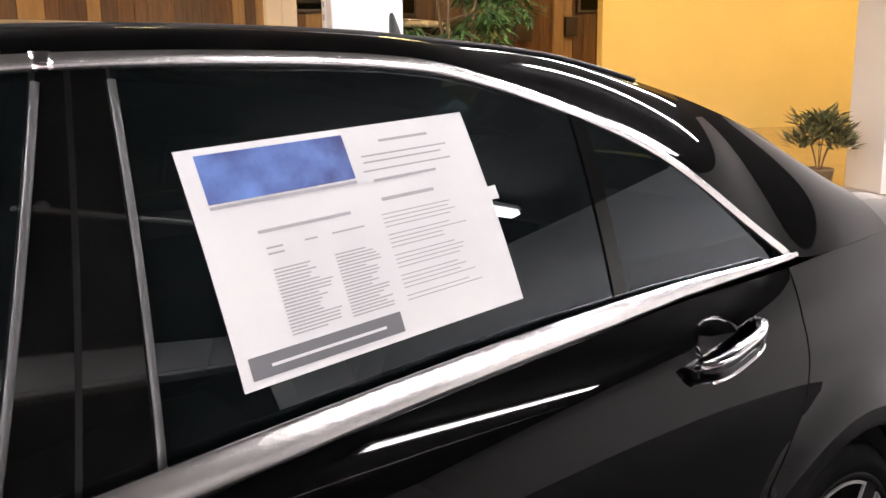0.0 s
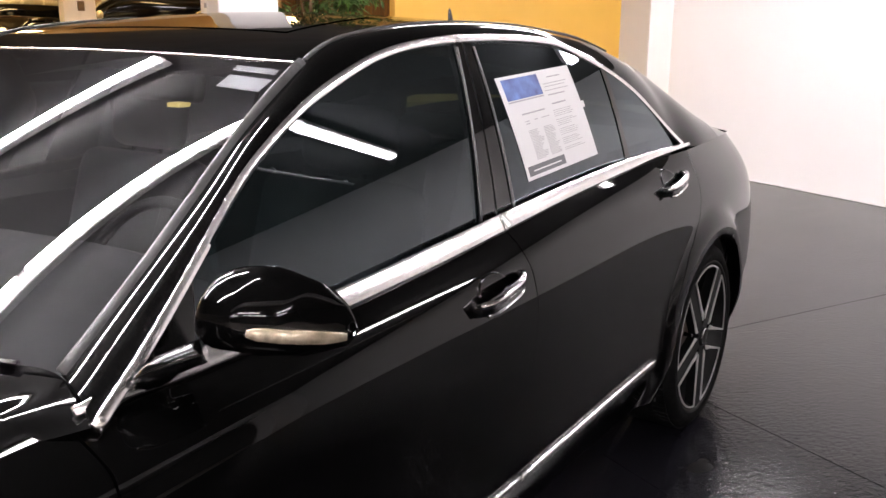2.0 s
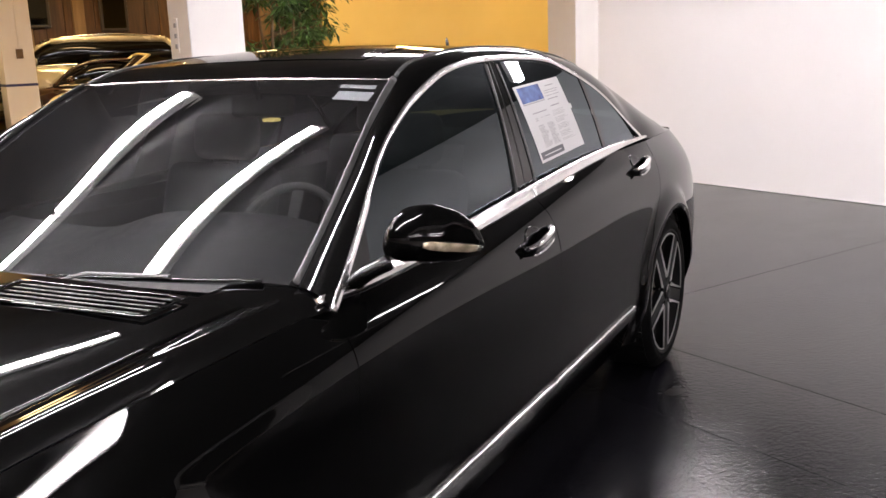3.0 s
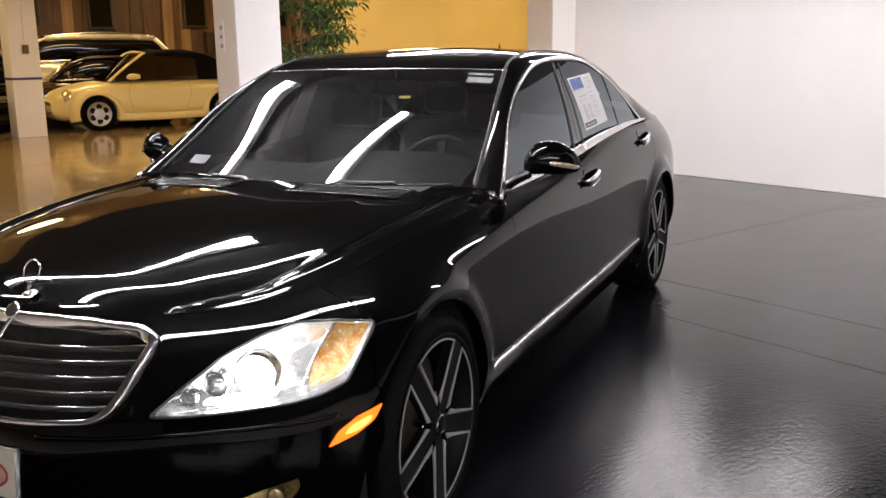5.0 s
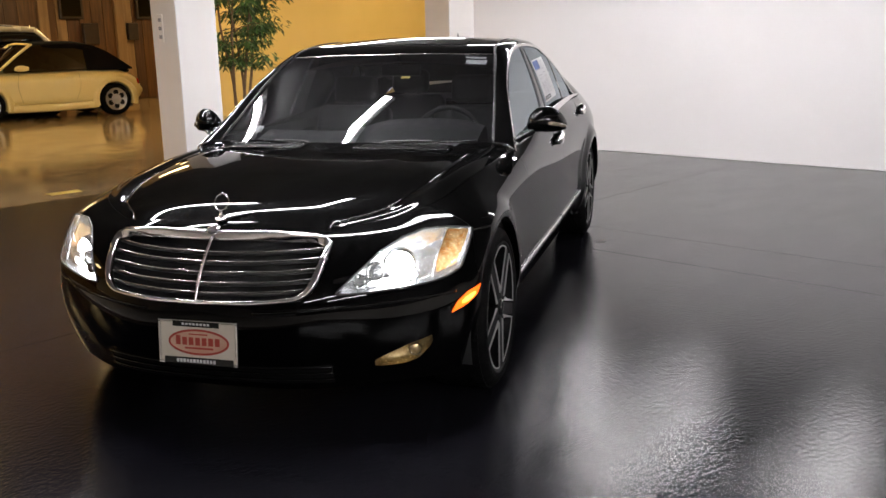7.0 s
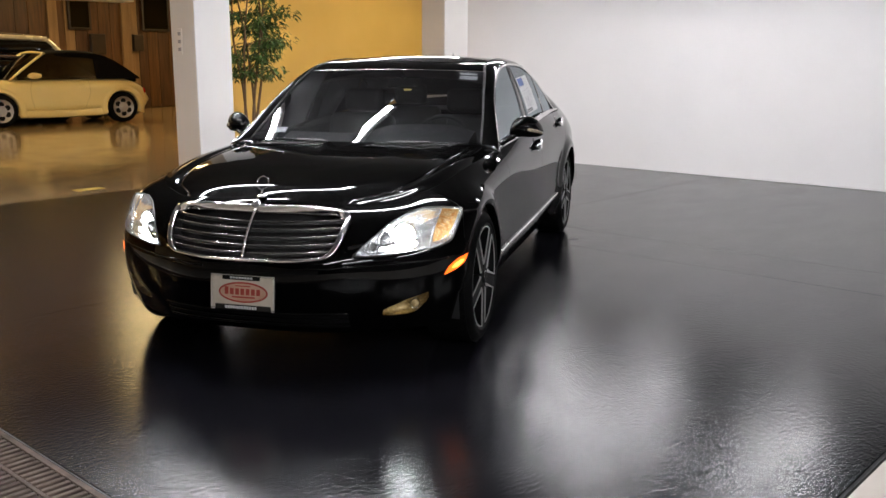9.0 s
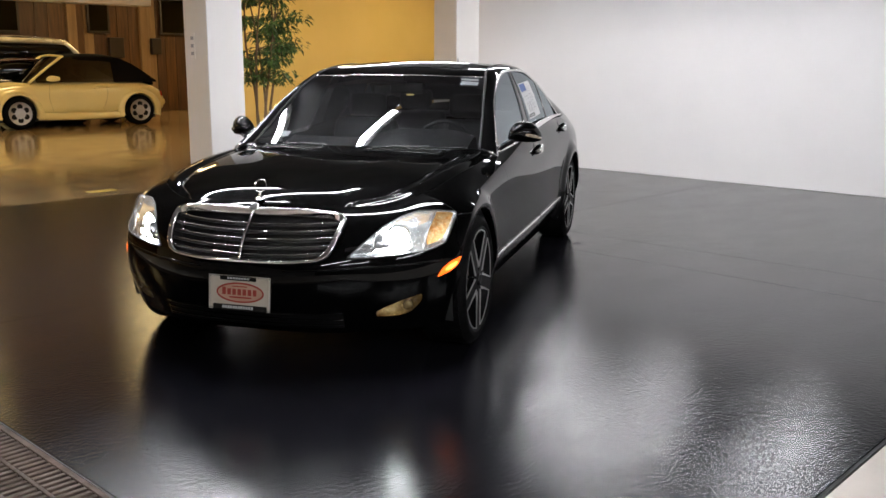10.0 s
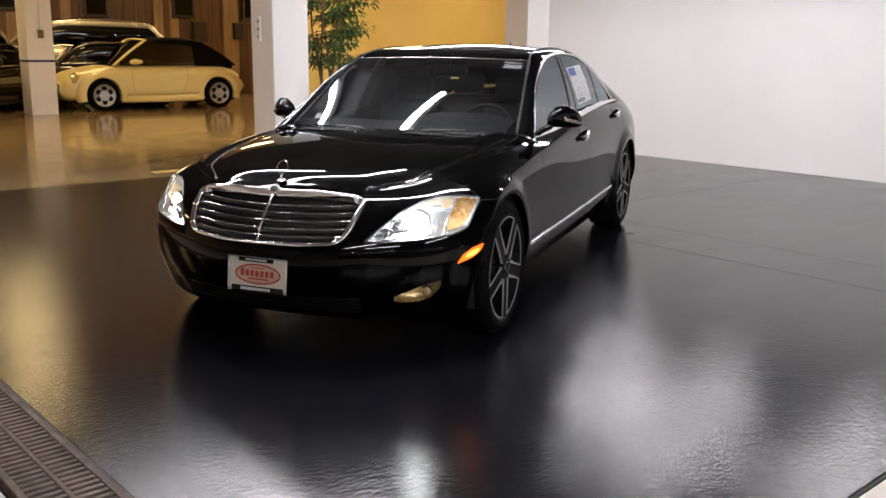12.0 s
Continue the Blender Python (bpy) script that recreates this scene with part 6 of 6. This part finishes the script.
def build_shrub():
    rnd = random.Random(5)
    t = thing("potted_shrub", "low grey-green leafy pot plant beside the white column", "pot plant", at=rm(6.24, 5.92) @ Matrix.Scale(0.86, 4))
    part("pot", lathe_z([(0.0, 0.0), (0.12, 0.0), (0.155, 0.26), (0.165, 0.28), (0.15, 0.29), (0.14, 0.26), (0.0, 0.26)], 28), BASKET, t, "small brown pot", True)
    for k in range(6):
        a = k * 1.05
        part("stem", sweep(curve([(0.02 * math.cos(a), 0.02 * math.sin(a), 0.25), (0.07 * math.cos(a), 0.07 * math.sin(a), 0.45), (0.15 * math.cos(a), 0.15 * math.sin(a), 0.62)], 8), (1, 0, 0.2), 0.006, 0.006, 6), BARK, t, "", True)
    clumps = [(0.20 * math.cos(k * 0.9), 0.20 * math.sin(k * 0.9), 0.56 + 0.11 * (k % 3), 0.15, 60) for k in range(8)] + [(0, 0, 0.80, 0.17, 80)]
    tagged(part("leaves", leaf_mesh(0, clumps, rnd, 0.15, 0.05, -0.7), LEAF_GREY, t, "broad grey-green leaves"), kind="stuff")


build_shrub()


def build_switches():
    s = thing("switch_plate", "white wall plate with three dark switches on the column", "light switch", at=rm(1.627, 5.30, 1.62))
    part("plate", box((-0.006, -0.045, -0.15), (0.003, 0.045, 0.15), 0.003), COLUMN_PAINT, s)
    for z in (-0.09, 0.0, 0.09):
        part("rocker", box((-0.012, -0.028, z - 0.02), (-0.005, 0.028, z + 0.02), 0.002), INK_PALE, s)
    s = thing("junction_box", "small brown electrical box on the cream column", "junction box", at=rm(2.13, 14.597, 1.60))
    part("lid", box((-0.055, -0.03, -0.08), (0.055, 0.003, 0.08), 0.006), BASKET, s)
    part("conduit", cyl((0, -0.012, 0.1), (0, -0.012, 1.8), 0.012, seg=10), COLUMN_PAINT, s)
    b = thing("column_band", "thin blue tape band round the cream column", "tape band", at=rm(1.85, 14.6, 1.05))
    part("tape", box((-0.003, -0.003, 0.0), (0.523, 0.523, 0.045)), BAND_BLUE, b)
    y = part("floor_mark", box((0.16, 5.16, 0.001), (0.48, 5.30, 0.004)), YELLOW_MARK)
    y.matrix_basis = ROOM
    tagged(y, "worn yellow painted mark on the tan floor", "floor marking")


BAND_BLUE = shade("blue_tape", (0.02, 0.025, 0.12), 0.5)
YELLOW_MARK = mottled("worn_yellow", (0.70, 0.50, 0.06), (0.50, 0.40, 0.14), 25, 0.5)
build_switches()


def build_wood_wall():
    w = tagged(new("panelling"), "brown vertical wood panelling on the showroom's far wall", "panelling", kind="structure")
    w.matrix_basis = rm(0, 19.95)
    rnd = random.Random(8)
    v = -6.0
    while v < 13.5:
        wd = rnd.choice((0.28, 0.34, 0.42, 0.55))
        part("panel", box((v + 0.006, 0.0, 0.02), (v + wd - 0.006, 0.04 + 0.03 * rnd.random(), 3.55), 0.006, 1), rnd.choice((WOOD, WOOD, WOOD_PALE, WOOD_DARK)), w)
        v += wd
    for a in (6.9, 9.0, 10.8, 4.4, 1.5):
        part("pilaster", box((a, -0.10, 0.0), (a + 0.26, 0.02, 3.58), 0.01, 1), WOOD_PALE, w, "paler flat pilaster")
    for v0, v1, z0, z1 in ((7.45, 8.1, 2.15, 3.2), (9.62, 10.5, 2.15, 3.2), (5.0, 5.65, 2.1, 3.2), (2.4, 3.9, 2.2, 3.1)):
        p = thing("wall_panel", "dark framed panel hung on the wood wall", "picture", "framed panels", at=rm(0, 19.93))
        part("frame", box((v0, -0.09, z0), (v1, -0.02, z1), 0.02, 2), DARK_WOOD, p)
        part("picture_sheet", box((v0 + 0.07, -0.10, z0 + 0.07), (v1 - 0.07, -0.085, z1 - 0.07)), GLOSS_BLACK, p)
    for v0, v1, z0, z1 in ((8.02, 8.45, 1.5, 2.05), (9.3, 9.6, 1.6, 2.05), (4.1, 4.35, 1.5, 2.0)):
        p = thing("wall_speaker", "small dark box fixed on the wood wall", "wall box", "dark wall boxes", at=rm(0, 19.93))
        part("case", box((v0, -0.16, z0), (v1, -0.02, z1), 0.02, 2), DARK_WOOD, p)


WOOD_PALE = mottled("wood_panel_pale", (0.22, 0.13, 0.058), (0.33, 0.205, 0.098), 2.0, 0.4, 0.55, 0.0008, 30, stretch=(6, 6, 0.5))
WOOD_DARK = mottled("wood_panel_dark", (0.045, 0.02, 0.009), (0.11, 0.05, 0.022), 2.0, 0.4, 0.55, 0.0008, 30, stretch=(6, 6, 0.5))
build_wood_wall()
soffit = part("ceiling_beam", box((-8, 14.6, 2.62), (6.4, 15.1, 3.7), 0.01, 1), COLUMN_PAINT)
soffit.matrix_basis = ROOM
tagged(soffit, "cream painted ceiling beam over the showroom column", "beam", kind="structure")


# ---- the other parked cars ----
def hull(sections, n=20, m=44, power=2.6):
    """A closed body of smooth sections (x, half width, z low, z high) along x."""
    s = np.array(sections, float)
    x = np.linspace(s[0, 0], s[-1, 0], m)
    t = np.r_[0, np.cumsum(np.abs(np.diff(s[:, 0])) + 0.02)]
    q = nspline(t, s, np.interp(x, s[:, 0], t))
    a = np.linspace(0, 2 * np.pi, 2 * n, endpoint=False)
    c, sn = np.cos(a), np.sin(a)
    cy, cz = np.sign(c) * np.abs(c) ** (2 / power), np.sign(sn) * np.abs(sn) ** (2 / power)
    mid, half = (q[:, 2] + q[:, 3]) / 2, (q[:, 3] - q[:, 2]) / 2
    ring = np.stack([np.repeat(q[:, 0][:, None], 2 * n, 1), q[:, 1][:, None] * cy[None], mid[:, None] + half[:, None] * cz[None]], -1)
    k = np.arange(m * 2 * n).reshape(m, 2 * n)
    f = np.stack([k[:-1], np.roll(k, -1, 1)[:-1], np.roll(k, -1, 1)[1:], k[1:]], -1).reshape(-1, 4).tolist()
    f += [tuple(k[0]), tuple(k[-1][::-1])]
    return ring.reshape(-1, 3), [tuple(reversed(q)) for q in f]


def small_wheel(parent, x, y, r, rim, mat, holes=6):
    w = new("wheel")
    w.parent = parent
    w["label"] = "silver alloy wheel with round holes"
    w.matrix_basis = pose(x, y, r, 0, 0, 0 if y < 0 else 180)
    part("tyre", lathe([(rim, 0.0), (rim + 0.02, -0.012), (r - 0.03, -0.012), (r, 0.02), (r, 0.18), (r - 0.02, 0.2), (rim, 0.2)], 48), RUBBER, w, "", True)
    part("rim", lathe([(rim + 0.003, -0.006), (rim - 0.012, -0.006), (rim - 0.02, 0.012), (rim * 0.45, -0.004), (0.03, -0.012), (0.0, -0.012)], 48), mat, w, "", True)
    part("rim_back", lathe([(rim, 0.05), (0, 0.05)], 32), BLACK_TRIM, w)
    for k in range(holes):
        a = 2 * math.pi * (k + 0.5) / holes
        c = (rim * 0.60 * math.cos(a), rim * 0.60 * math.sin(a))
        part("rim_hole", cyl((c[0], -0.0035, c[1]), (c[0], 0.03, c[1]), rim * 0.245, seg=14), RIM_BLACK, w)
    part("hub_cap", cyl((0, -0.016, 0), (0, 0.0, 0), rim * 0.15, seg=20), mat, w)
    return w


def ribbon(parent, name, pts, a, b, mat, n=24, label="", up=(0, 0, 1)):
    return part(name, sweep(curve(pts, n), up, a, b, 8), mat, parent, label, True)


CREAM = mottled("cream_yellow_paint", (0.74, 0.60, 0.25), (0.78, 0.64, 0.28), 1.5, 0.28, 0.36, coat=0.25)
FABRIC = mottled("soft_top_fabric", (0.003, 0.0025, 0.0025), (0.006, 0.005, 0.005), 30, 0.9, 0.95, 0.001, 200)
DARK_GLASS = pane_glass("dark_car_glass", (0.025, 0.025, 0.025), 0.0, 1.6)
SILVER = mottled("champagne_paint", (0.46, 0.40, 0.29), (0.52, 0.46, 0.34), 2, 0.2, 0.3, coat=0.5, metal=0.3)
MAROON = mottled("dark_maroon_paint", (0.030, 0.012, 0.010), (0.04, 0.016, 0.012), 2, 0.08, 0.12, coat=0.5)
ALLOY = mottled("alloy", (0.48, 0.47, 0.45), (0.40, 0.39, 0.37), 8, 0.3, 0.4, metal=0.8)
CREAM_LAMP = mottled("amber_clear_lamp", (0.62, 0.46, 0.20), (0.80, 0.66, 0.38), 30, 0.12, 0.2, metal=0.5)
SEAM_TAN = shade("seam_shadow", (0.22, 0.16, 0.07), 0.6)
FABRIC.node_tree.nodes["Principled BSDF"].inputs["Specular IOR Level"].default_value = 0.08
CLEAR_LAMP = shade("clear_lamp", (0.80, 0.78, 0.72), 0.08, 0.6)
TAIL_RED = shade("tail_red", (0.45, 0.02, 0.015), 0.15)


def arch_cut(data, wheels, r, side_only=0.45):
    """Leaves wheel openings in a hull: faces of the flanks inside the wheel circles are dropped."""
    v, f = data
    v = np.asarray(v, float).copy()
    keep = []
    for q in f:
        c = v[list(q)].mean(0)
        hit = any(math.hypot(c[0] - x, c[2] - z) < r for x, z in wheels) and abs(c[1]) > side_only
        if not hit:
            keep.append(q)
    for x, z in wheels:
        d = np.hypot(v[:, 0] - x, v[:, 2] - z)
        sel = (d < r * 1.08) & (np.abs(v[:, 1]) > side_only) & (d > 1e-6)
        k = r / d[sel]
        v[sel, 0] = x + (v[sel, 0] - x) * k
        v[sel, 2] = z + (v[sel, 2] - z) * k
    return v, keep


def build_beetle():
    b = thing("convertible_car", "cream yellow rounded convertible car with black soft top", "car", at=pose(11.49, 11.85, 0, 0, 0, -31.0) @ Matrix.Scale(1.04, 4))
    X, R = 1.2575, 0.325
    body = hull([(-2.03, 0.42, 0.32, 0.56), (-1.95, 0.58, 0.24, 0.67), (-1.7, 0.71, 0.20, 0.81), (-1.3, 0.80, 0.20, 0.90), (-0.8, 0.82, 0.20, 0.95), (0.0, 0.828, 0.20, 0.965), (0.8, 0.828, 0.20, 0.965), (1.3, 0.81, 0.21, 0.95), (1.65, 0.74, 0.24, 0.87), (1.92, 0.57, 0.29, 0.70), (2.04, 0.36, 0.36, 0.56)], 26, 90, 4.2)
    part("body", arch_cut(body, ((-X, R), (X, R)), 0.37), CREAM, b, "", True)
    for x in (-X, X):
        for sg in (-1, 1):
            a = np.linspace(-0.30, math.pi + 0.30, 30)
            rows = []
            for r, w, in ((0.355, 0.60), (0.355, 0.838), (0.37, 0.855), (0.40, 0.852), (0.44, 0.83), (0.48, 0.78), (0.50, 0.70)):
                rows.append(np.stack([x + r * np.cos(a) * (1.06 if r > .4 else 1), np.full_like(a, sg * w), R + r * np.sin(a) * (0.97 if r > .4 else 1)], -1))
            part("fender", grid_data(np.stack(rows, 1)), CREAM, b, "round bulging wheel arch", True)
            small_wheel(b, x, sg * 0.835, R, 0.225, ALLOY)
    for sg in (-1, 1):
        ribbon(b, "sill", [(-0.90, sg * 0.80, 0.25), (0, sg * 0.82, 0.235), (0.90, sg * 0.80, 0.25)], 0.075, 0.025, CREAM)
        ribbon(b, "door_seam", [(-0.62, sg * 0.8195, 0.92), (-0.66, sg * 0.8255, 0.7), (-0.60, sg * 0.8235, 0.36)], 0.002, 0.003, SEAM_TAN)
        ribbon(b, "door_seam", [(0.52, sg * 0.8195, 0.92), (0.56, sg * 0.8265, 0.7), (0.44, sg * 0.8255, 0.36)], 0.002, 0.003, SEAM_TAN)
        ribbon(b, "door_handle", [(0.26, sg * 0.828, 0.80), (0.34, sg * 0.840, 0.805), (0.42, sg * 0.828, 0.81)], 0.012, 0.008, CREAM, 10)
        ribbon(b, "windscreen_pillar", [(-1.00, sg * 0.68, 0.92), (-0.60, sg * 0.63, 1.22), (-0.27, sg * 0.58, 1.45)], 0.028, 0.032, CREAM, 16, "cream windscreen frame")
        part("headlight", dome((-1.79, sg * 0.63, 0.68), (-0.74, sg * 0.50, 0.42), 0.125, 0.045), CREAM_LAMP, b, "round clear headlight", True)
        part("tail_light", dome((1.86, sg * 0.60, 0.66), (0.8, sg * 0.55, 0.2), 0.07, 0.03), TAIL_RED, b, "", True)
        m = part("door_mirror", hull([(-0.70, 0.04, 0.97, 1.02), (-0.65, 0.08, 0.95, 1.055), (-0.52, 0.085, 0.95, 1.06), (-0.45, 0.05, 0.97, 1.04)], 8, 12), CREAM, b, "", True)
        m.location = (0, sg * 0.86, 0)
        sd = np.array([[(x, sg * (0.745 - 0.30 * (z - 0.95)), z) for z in np.linspace(0.93, zt, 5)] for x, zt in ((-0.88, 1.0), (-0.55, 1.24), (-0.25, 1.43), (0.1, 1.46), (0.5, 1.46), (0.75, 1.43))])
        part("side_window", facing(grid_data(sd), (0, sg, 0.3)), DARK_GLASS, b, "", True)
    ribbon(b, "windscreen_header", [(-0.26, -0.58, 1.45), (-0.31, 0, 1.475), (-0.26, 0.58, 1.45)], 0.024, 0.04, CREAM)
    ws = np.array([[(-1.02 + 0.74 * t - 0.09 * (1 - (y / 0.66) ** 2), y * (1 - 0.13 * t), 0.92 + 0.52 * t) for t in np.linspace(0, 1, 8)] for y in np.linspace(-0.66, 0.66, 14)])
    part("windscreen", facing(grid_data(ws), (-0.6, 0, 0.8)), DARK_GLASS, b, "", True)
    top = hull([(-0.30, 0.54, 1.36, 1.45), (-0.1, 0.60, 1.33, 1.49), (0.4, 0.63, 1.30, 1.52), (0.8, 0.64, 1.22, 1.49), (1.15, 0.64, 1.0, 1.36), (1.4, 0.63, 0.92, 1.20), (1.72, 0.55, 0.84, 0.93)], 14, 40, 3.0)
    part("soft_top", top, FABRIC, b, "closed black fabric roof", True)
    for sg in (-1, 1):
        part("soft_top_side", grid_data(np.array([[(x, sg * (0.75 - 0.30 * (z - 0.95)), z) for z in np.linspace(0.92, zt, 5)] for x, zt in ((0.74, 1.45), (0.95, 1.42), (1.2, 1.31), (1.45, 1.14), (1.70, 0.95))])), FABRIC, b, "", True)
        st = part("seat", joined(box((0.0, -0.22, 0.5), (0.14, 0.22, 1.05), 0.05), box((0.05, -0.12, 1.06), (0.13, 0.12, 1.24), 0.035)), CABIN_GREY, b, "", True)
        st.location = (0.05, sg * 0.34, 0)
    ribbon(b, "front_bumper", [(-1.72, -0.66, 0.42), (-1.98, -0.42, 0.43), (-2.06, 0, 0.44), (-1.98, 0.42, 0.43), (-1.72, 0.66, 0.42)], 0.07, 0.04, CREAM, 30)
    ribbon(b, "rear_bumper", [(1.75, -0.66, 0.46), (2.0, -0.42, 0.47), (2.08, 0, 0.48), (2.0, 0.42, 0.47), (1.75, 0.66, 0.46)], 0.07, 0.04, CREAM, 30)
    ribbon(b, "lower_grille", [(-1.86, -0.45, 0.33), (-2.0, 0, 0.33), (-1.86, 0.45, 0.33)], 0.035, 0.02, BLACK_TRIM)
    part("underbody", box((-1.7, -0.62, 0.14), (1.7, 0.62, 0.24)), BLACK_TRIM, b)


build_beetle()


def build_car(name, label, at, paint, L, W, H, hood_h, belt_h, roof_x0, roof_x1, ws_x, tail_x, tall, rails=False):
    """A plain parked car: hull, glasshouse with pillars, wheels, lamps, bumpers, mirrors."""
    c = thing(name, label, "car", at=at)
    h, w = L / 2, W / 2
    X, R = L * 0.295, 0.35 if tall else 0.325
    secs = [(-h, w * 0.55, 0.36, hood_h * 0.80), (-h + 0.12, w * 0.80, 0.27, hood_h * 0.93), (-h + 0.5, w * 0.93, 0.22, hood_h), (ws_x - 0.1, w * 0.97, 0.2, belt_h - 0.02), (0, w, 0.2, belt_h), (tail_x - 0.3, w * 0.98, 0.2, belt_h), (h - 0.35, w * 0.94, 0.24, belt_h * (1.0 if tall else 0.97)), (h - 0.08, w * 0.84, 0.30, belt_h * 0.95), (h, w * 0.65, 0.38, belt_h * 0.85)]
    part("body", arch_cut(hull(secs, 24, 90, 4.2), ((-X, R), (X, R)), R + 0.06, w * 0.6), paint, c, "", True)
    glass = hull([(ws_x, w * 0.70, belt_h - 0.08, belt_h + 0.02), (ws_x + 0.35, w * 0.80, belt_h - 0.1, belt_h + (H - belt_h) * 0.55), (roof_x0, w * 0.80, belt_h - 0.1, H - 0.02), ((roof_x0 + roof_x1) / 2, w * 0.80, belt_h - 0.1, H), (roof_x1, w * 0.79, belt_h - 0.1, H - 0.03), (tail_x - 0.12, w * 0.76, belt_h - 0.1, belt_h + (H - belt_h) * 0.5), (tail_x, w * 0.68, belt_h - 0.1, belt_h + 0.02)], 18, 60, 3.6)
    part("glasshouse", glass, GLOSS_BLACK, c, "dark windows", True)
    xs = np.linspace(roof_x0 - 0.12, roof_x1 + 0.08, 24)
    roof = np.array([[(x, y * w * 0.72, H + 0.006 - 0.10 * abs(y) ** 2.6 - 0.05 * ((x - (roof_x0 + roof_x1) / 2) / ((roof_x1 - roof_x0) / 2 + 0.1)) ** 4) for y in np.linspace(-1, 1, 15)] for x in xs])
    part("roof", grid_data(roof), paint, c, "", True)
    for sg in (-1, 1):
        ribbon(c, "pillar", [(ws_x + 0.02, sg * w * 0.86, belt_h - 0.02), (ws_x + 0.35, sg * w * 0.82, belt_h + (H - belt_h) * 0.55), (roof_x0, sg * w * 0.735, H - 0.07)], 0.03, 0.03, paint, 14, up=(0.4, 0.3, 1))
        ribbon(c, "pillar", [(tail_x, sg * w * 0.84, belt_h - 0.02), (roof_x1, sg * w * 0.735, H - 0.08)], 0.06, 0.03, paint, 14, up=(1, 0.1, 0.1))
        ribbon(c, "roof_rail", [(roof_x0, sg * w * 0.735, H - 0.07), ((roof_x0 + roof_x1) / 2, sg * w * 0.745, H - 0.045), (roof_x1, sg * w * 0.735, H - 0.08)], 0.065 if tall else 0.03, 0.035, paint, 20)
        if rails:
            ribbon(c, "rack_bar", [(roof_x0 + 0.1, sg * w * 0.66, H - 0.01), ((roof_x0 + roof_x1) / 2, sg * w * 0.67, H + 0.055), (roof_x1 - 0.05, sg * w * 0.66, H - 0.02)], 0.016, 0.016, SATIN, 24, "bright roof rack bar")
        ribbon(c, "belt_trim", [(ws_x + 0.1, sg * (w * 0.955), belt_h - 0.015), (0, sg * w * 0.975, belt_h + 0.0), (tail_x - 0.1, sg * w * 0.95, belt_h - 0.01)], 0.012, 0.012, SATIN, 24)
        for x in (-X, X):
            small_wheel(c, x, sg * (w - 0.03), R, R * 0.66, ALLOY, 5)
        part("headlight", dome((-h + 0.16, sg * w * 0.72, hood_h * 0.84), (-0.9, sg * 0.35, 0.25), 0.13, 0.05), CLEAR_LAMP, c, "", True)
        part("tail_light", box((h - 0.12, sg * w * 0.74 - 0.07, belt_h * 0.72), (h - 0.03, sg * w * 0.74 + 0.07, belt_h * 0.93), 0.02), TAIL_RED, c)
        m = part("door_mirror", hull([(-0.07, 0.04, -0.04, 0.04), (-0.03, 0.09, -0.07, 0.08), (0.05, 0.09, -0.07, 0.08), (0.07, 0.06, -0.05, 0.05)], 8, 10), paint, c, "", True)
        m.location = (ws_x + 0.32, sg * (w + 0.07), belt_h + 0.08)
    ribbon(c, "front_grille", [(-h + 0.10, -w * 0.42, hood_h * 0.72), (-h - 0.01, 0, hood_h * 0.72), (-h + 0.10, w * 0.42, hood_h * 0.72)], 0.08, 0.02, CHROME)
    ribbon(c, "bumper", [(-h + 0.35, -w * 0.94, 0.42), (-h + 0.02, -w * 0.55, 0.42), (-h - 0.03, 0, 0.42), (-h + 0.02, w * 0.55, 0.42), (-h + 0.35, w * 0.94, 0.42)], 0.09, 0.04, paint, 30)
    part("underbody", box((-h + 0.4, -w * 0.8, 0.17), (h - 0.4, w * 0.8, 0.26)), BLACK_TRIM, c)
    return c


build_car("suv", "champagne silver estate-sized utility car with roof rack bars", rm(3.95, 18.15) @ pose(0, 0, 0, 0, 0, -8), SILVER, 4.75, 1.9, 1.92, 1.22, 1.38, -0.55, 1.75, -1.25, 2.2, True, True)
build_car("parked_sedan", "dark maroon sedan parked behind the convertible", rm(3.95, 16.95) @ pose(0, 0, 0, 0, 0, -9), MAROON, 4.5, 1.78, 1.48, 0.92, 1.0, -0.1, 0.95, -0.85, 1.6, False)
build_car("parked_sedan", "shiny black sedan with chrome grille behind the cream column", rm(0.95, 15.9) @ pose(0, 0, 0, 0, 0, 50), GLOSS_BLACK, 4.6, 1.8, 1.42, 0.88, 0.96, -0.1, 0.95, -0.85, 1.6, False)
build_car("suv", "silver utility car nose out behind the black sedan", rm(0.9, 18.4) @ pose(0, 0, 0, 0, 0, 40), SILVER, 4.7, 1.9, 1.75, 1.1, 1.16, -0.45, 1.7, -1.15, 2.15, True, True)
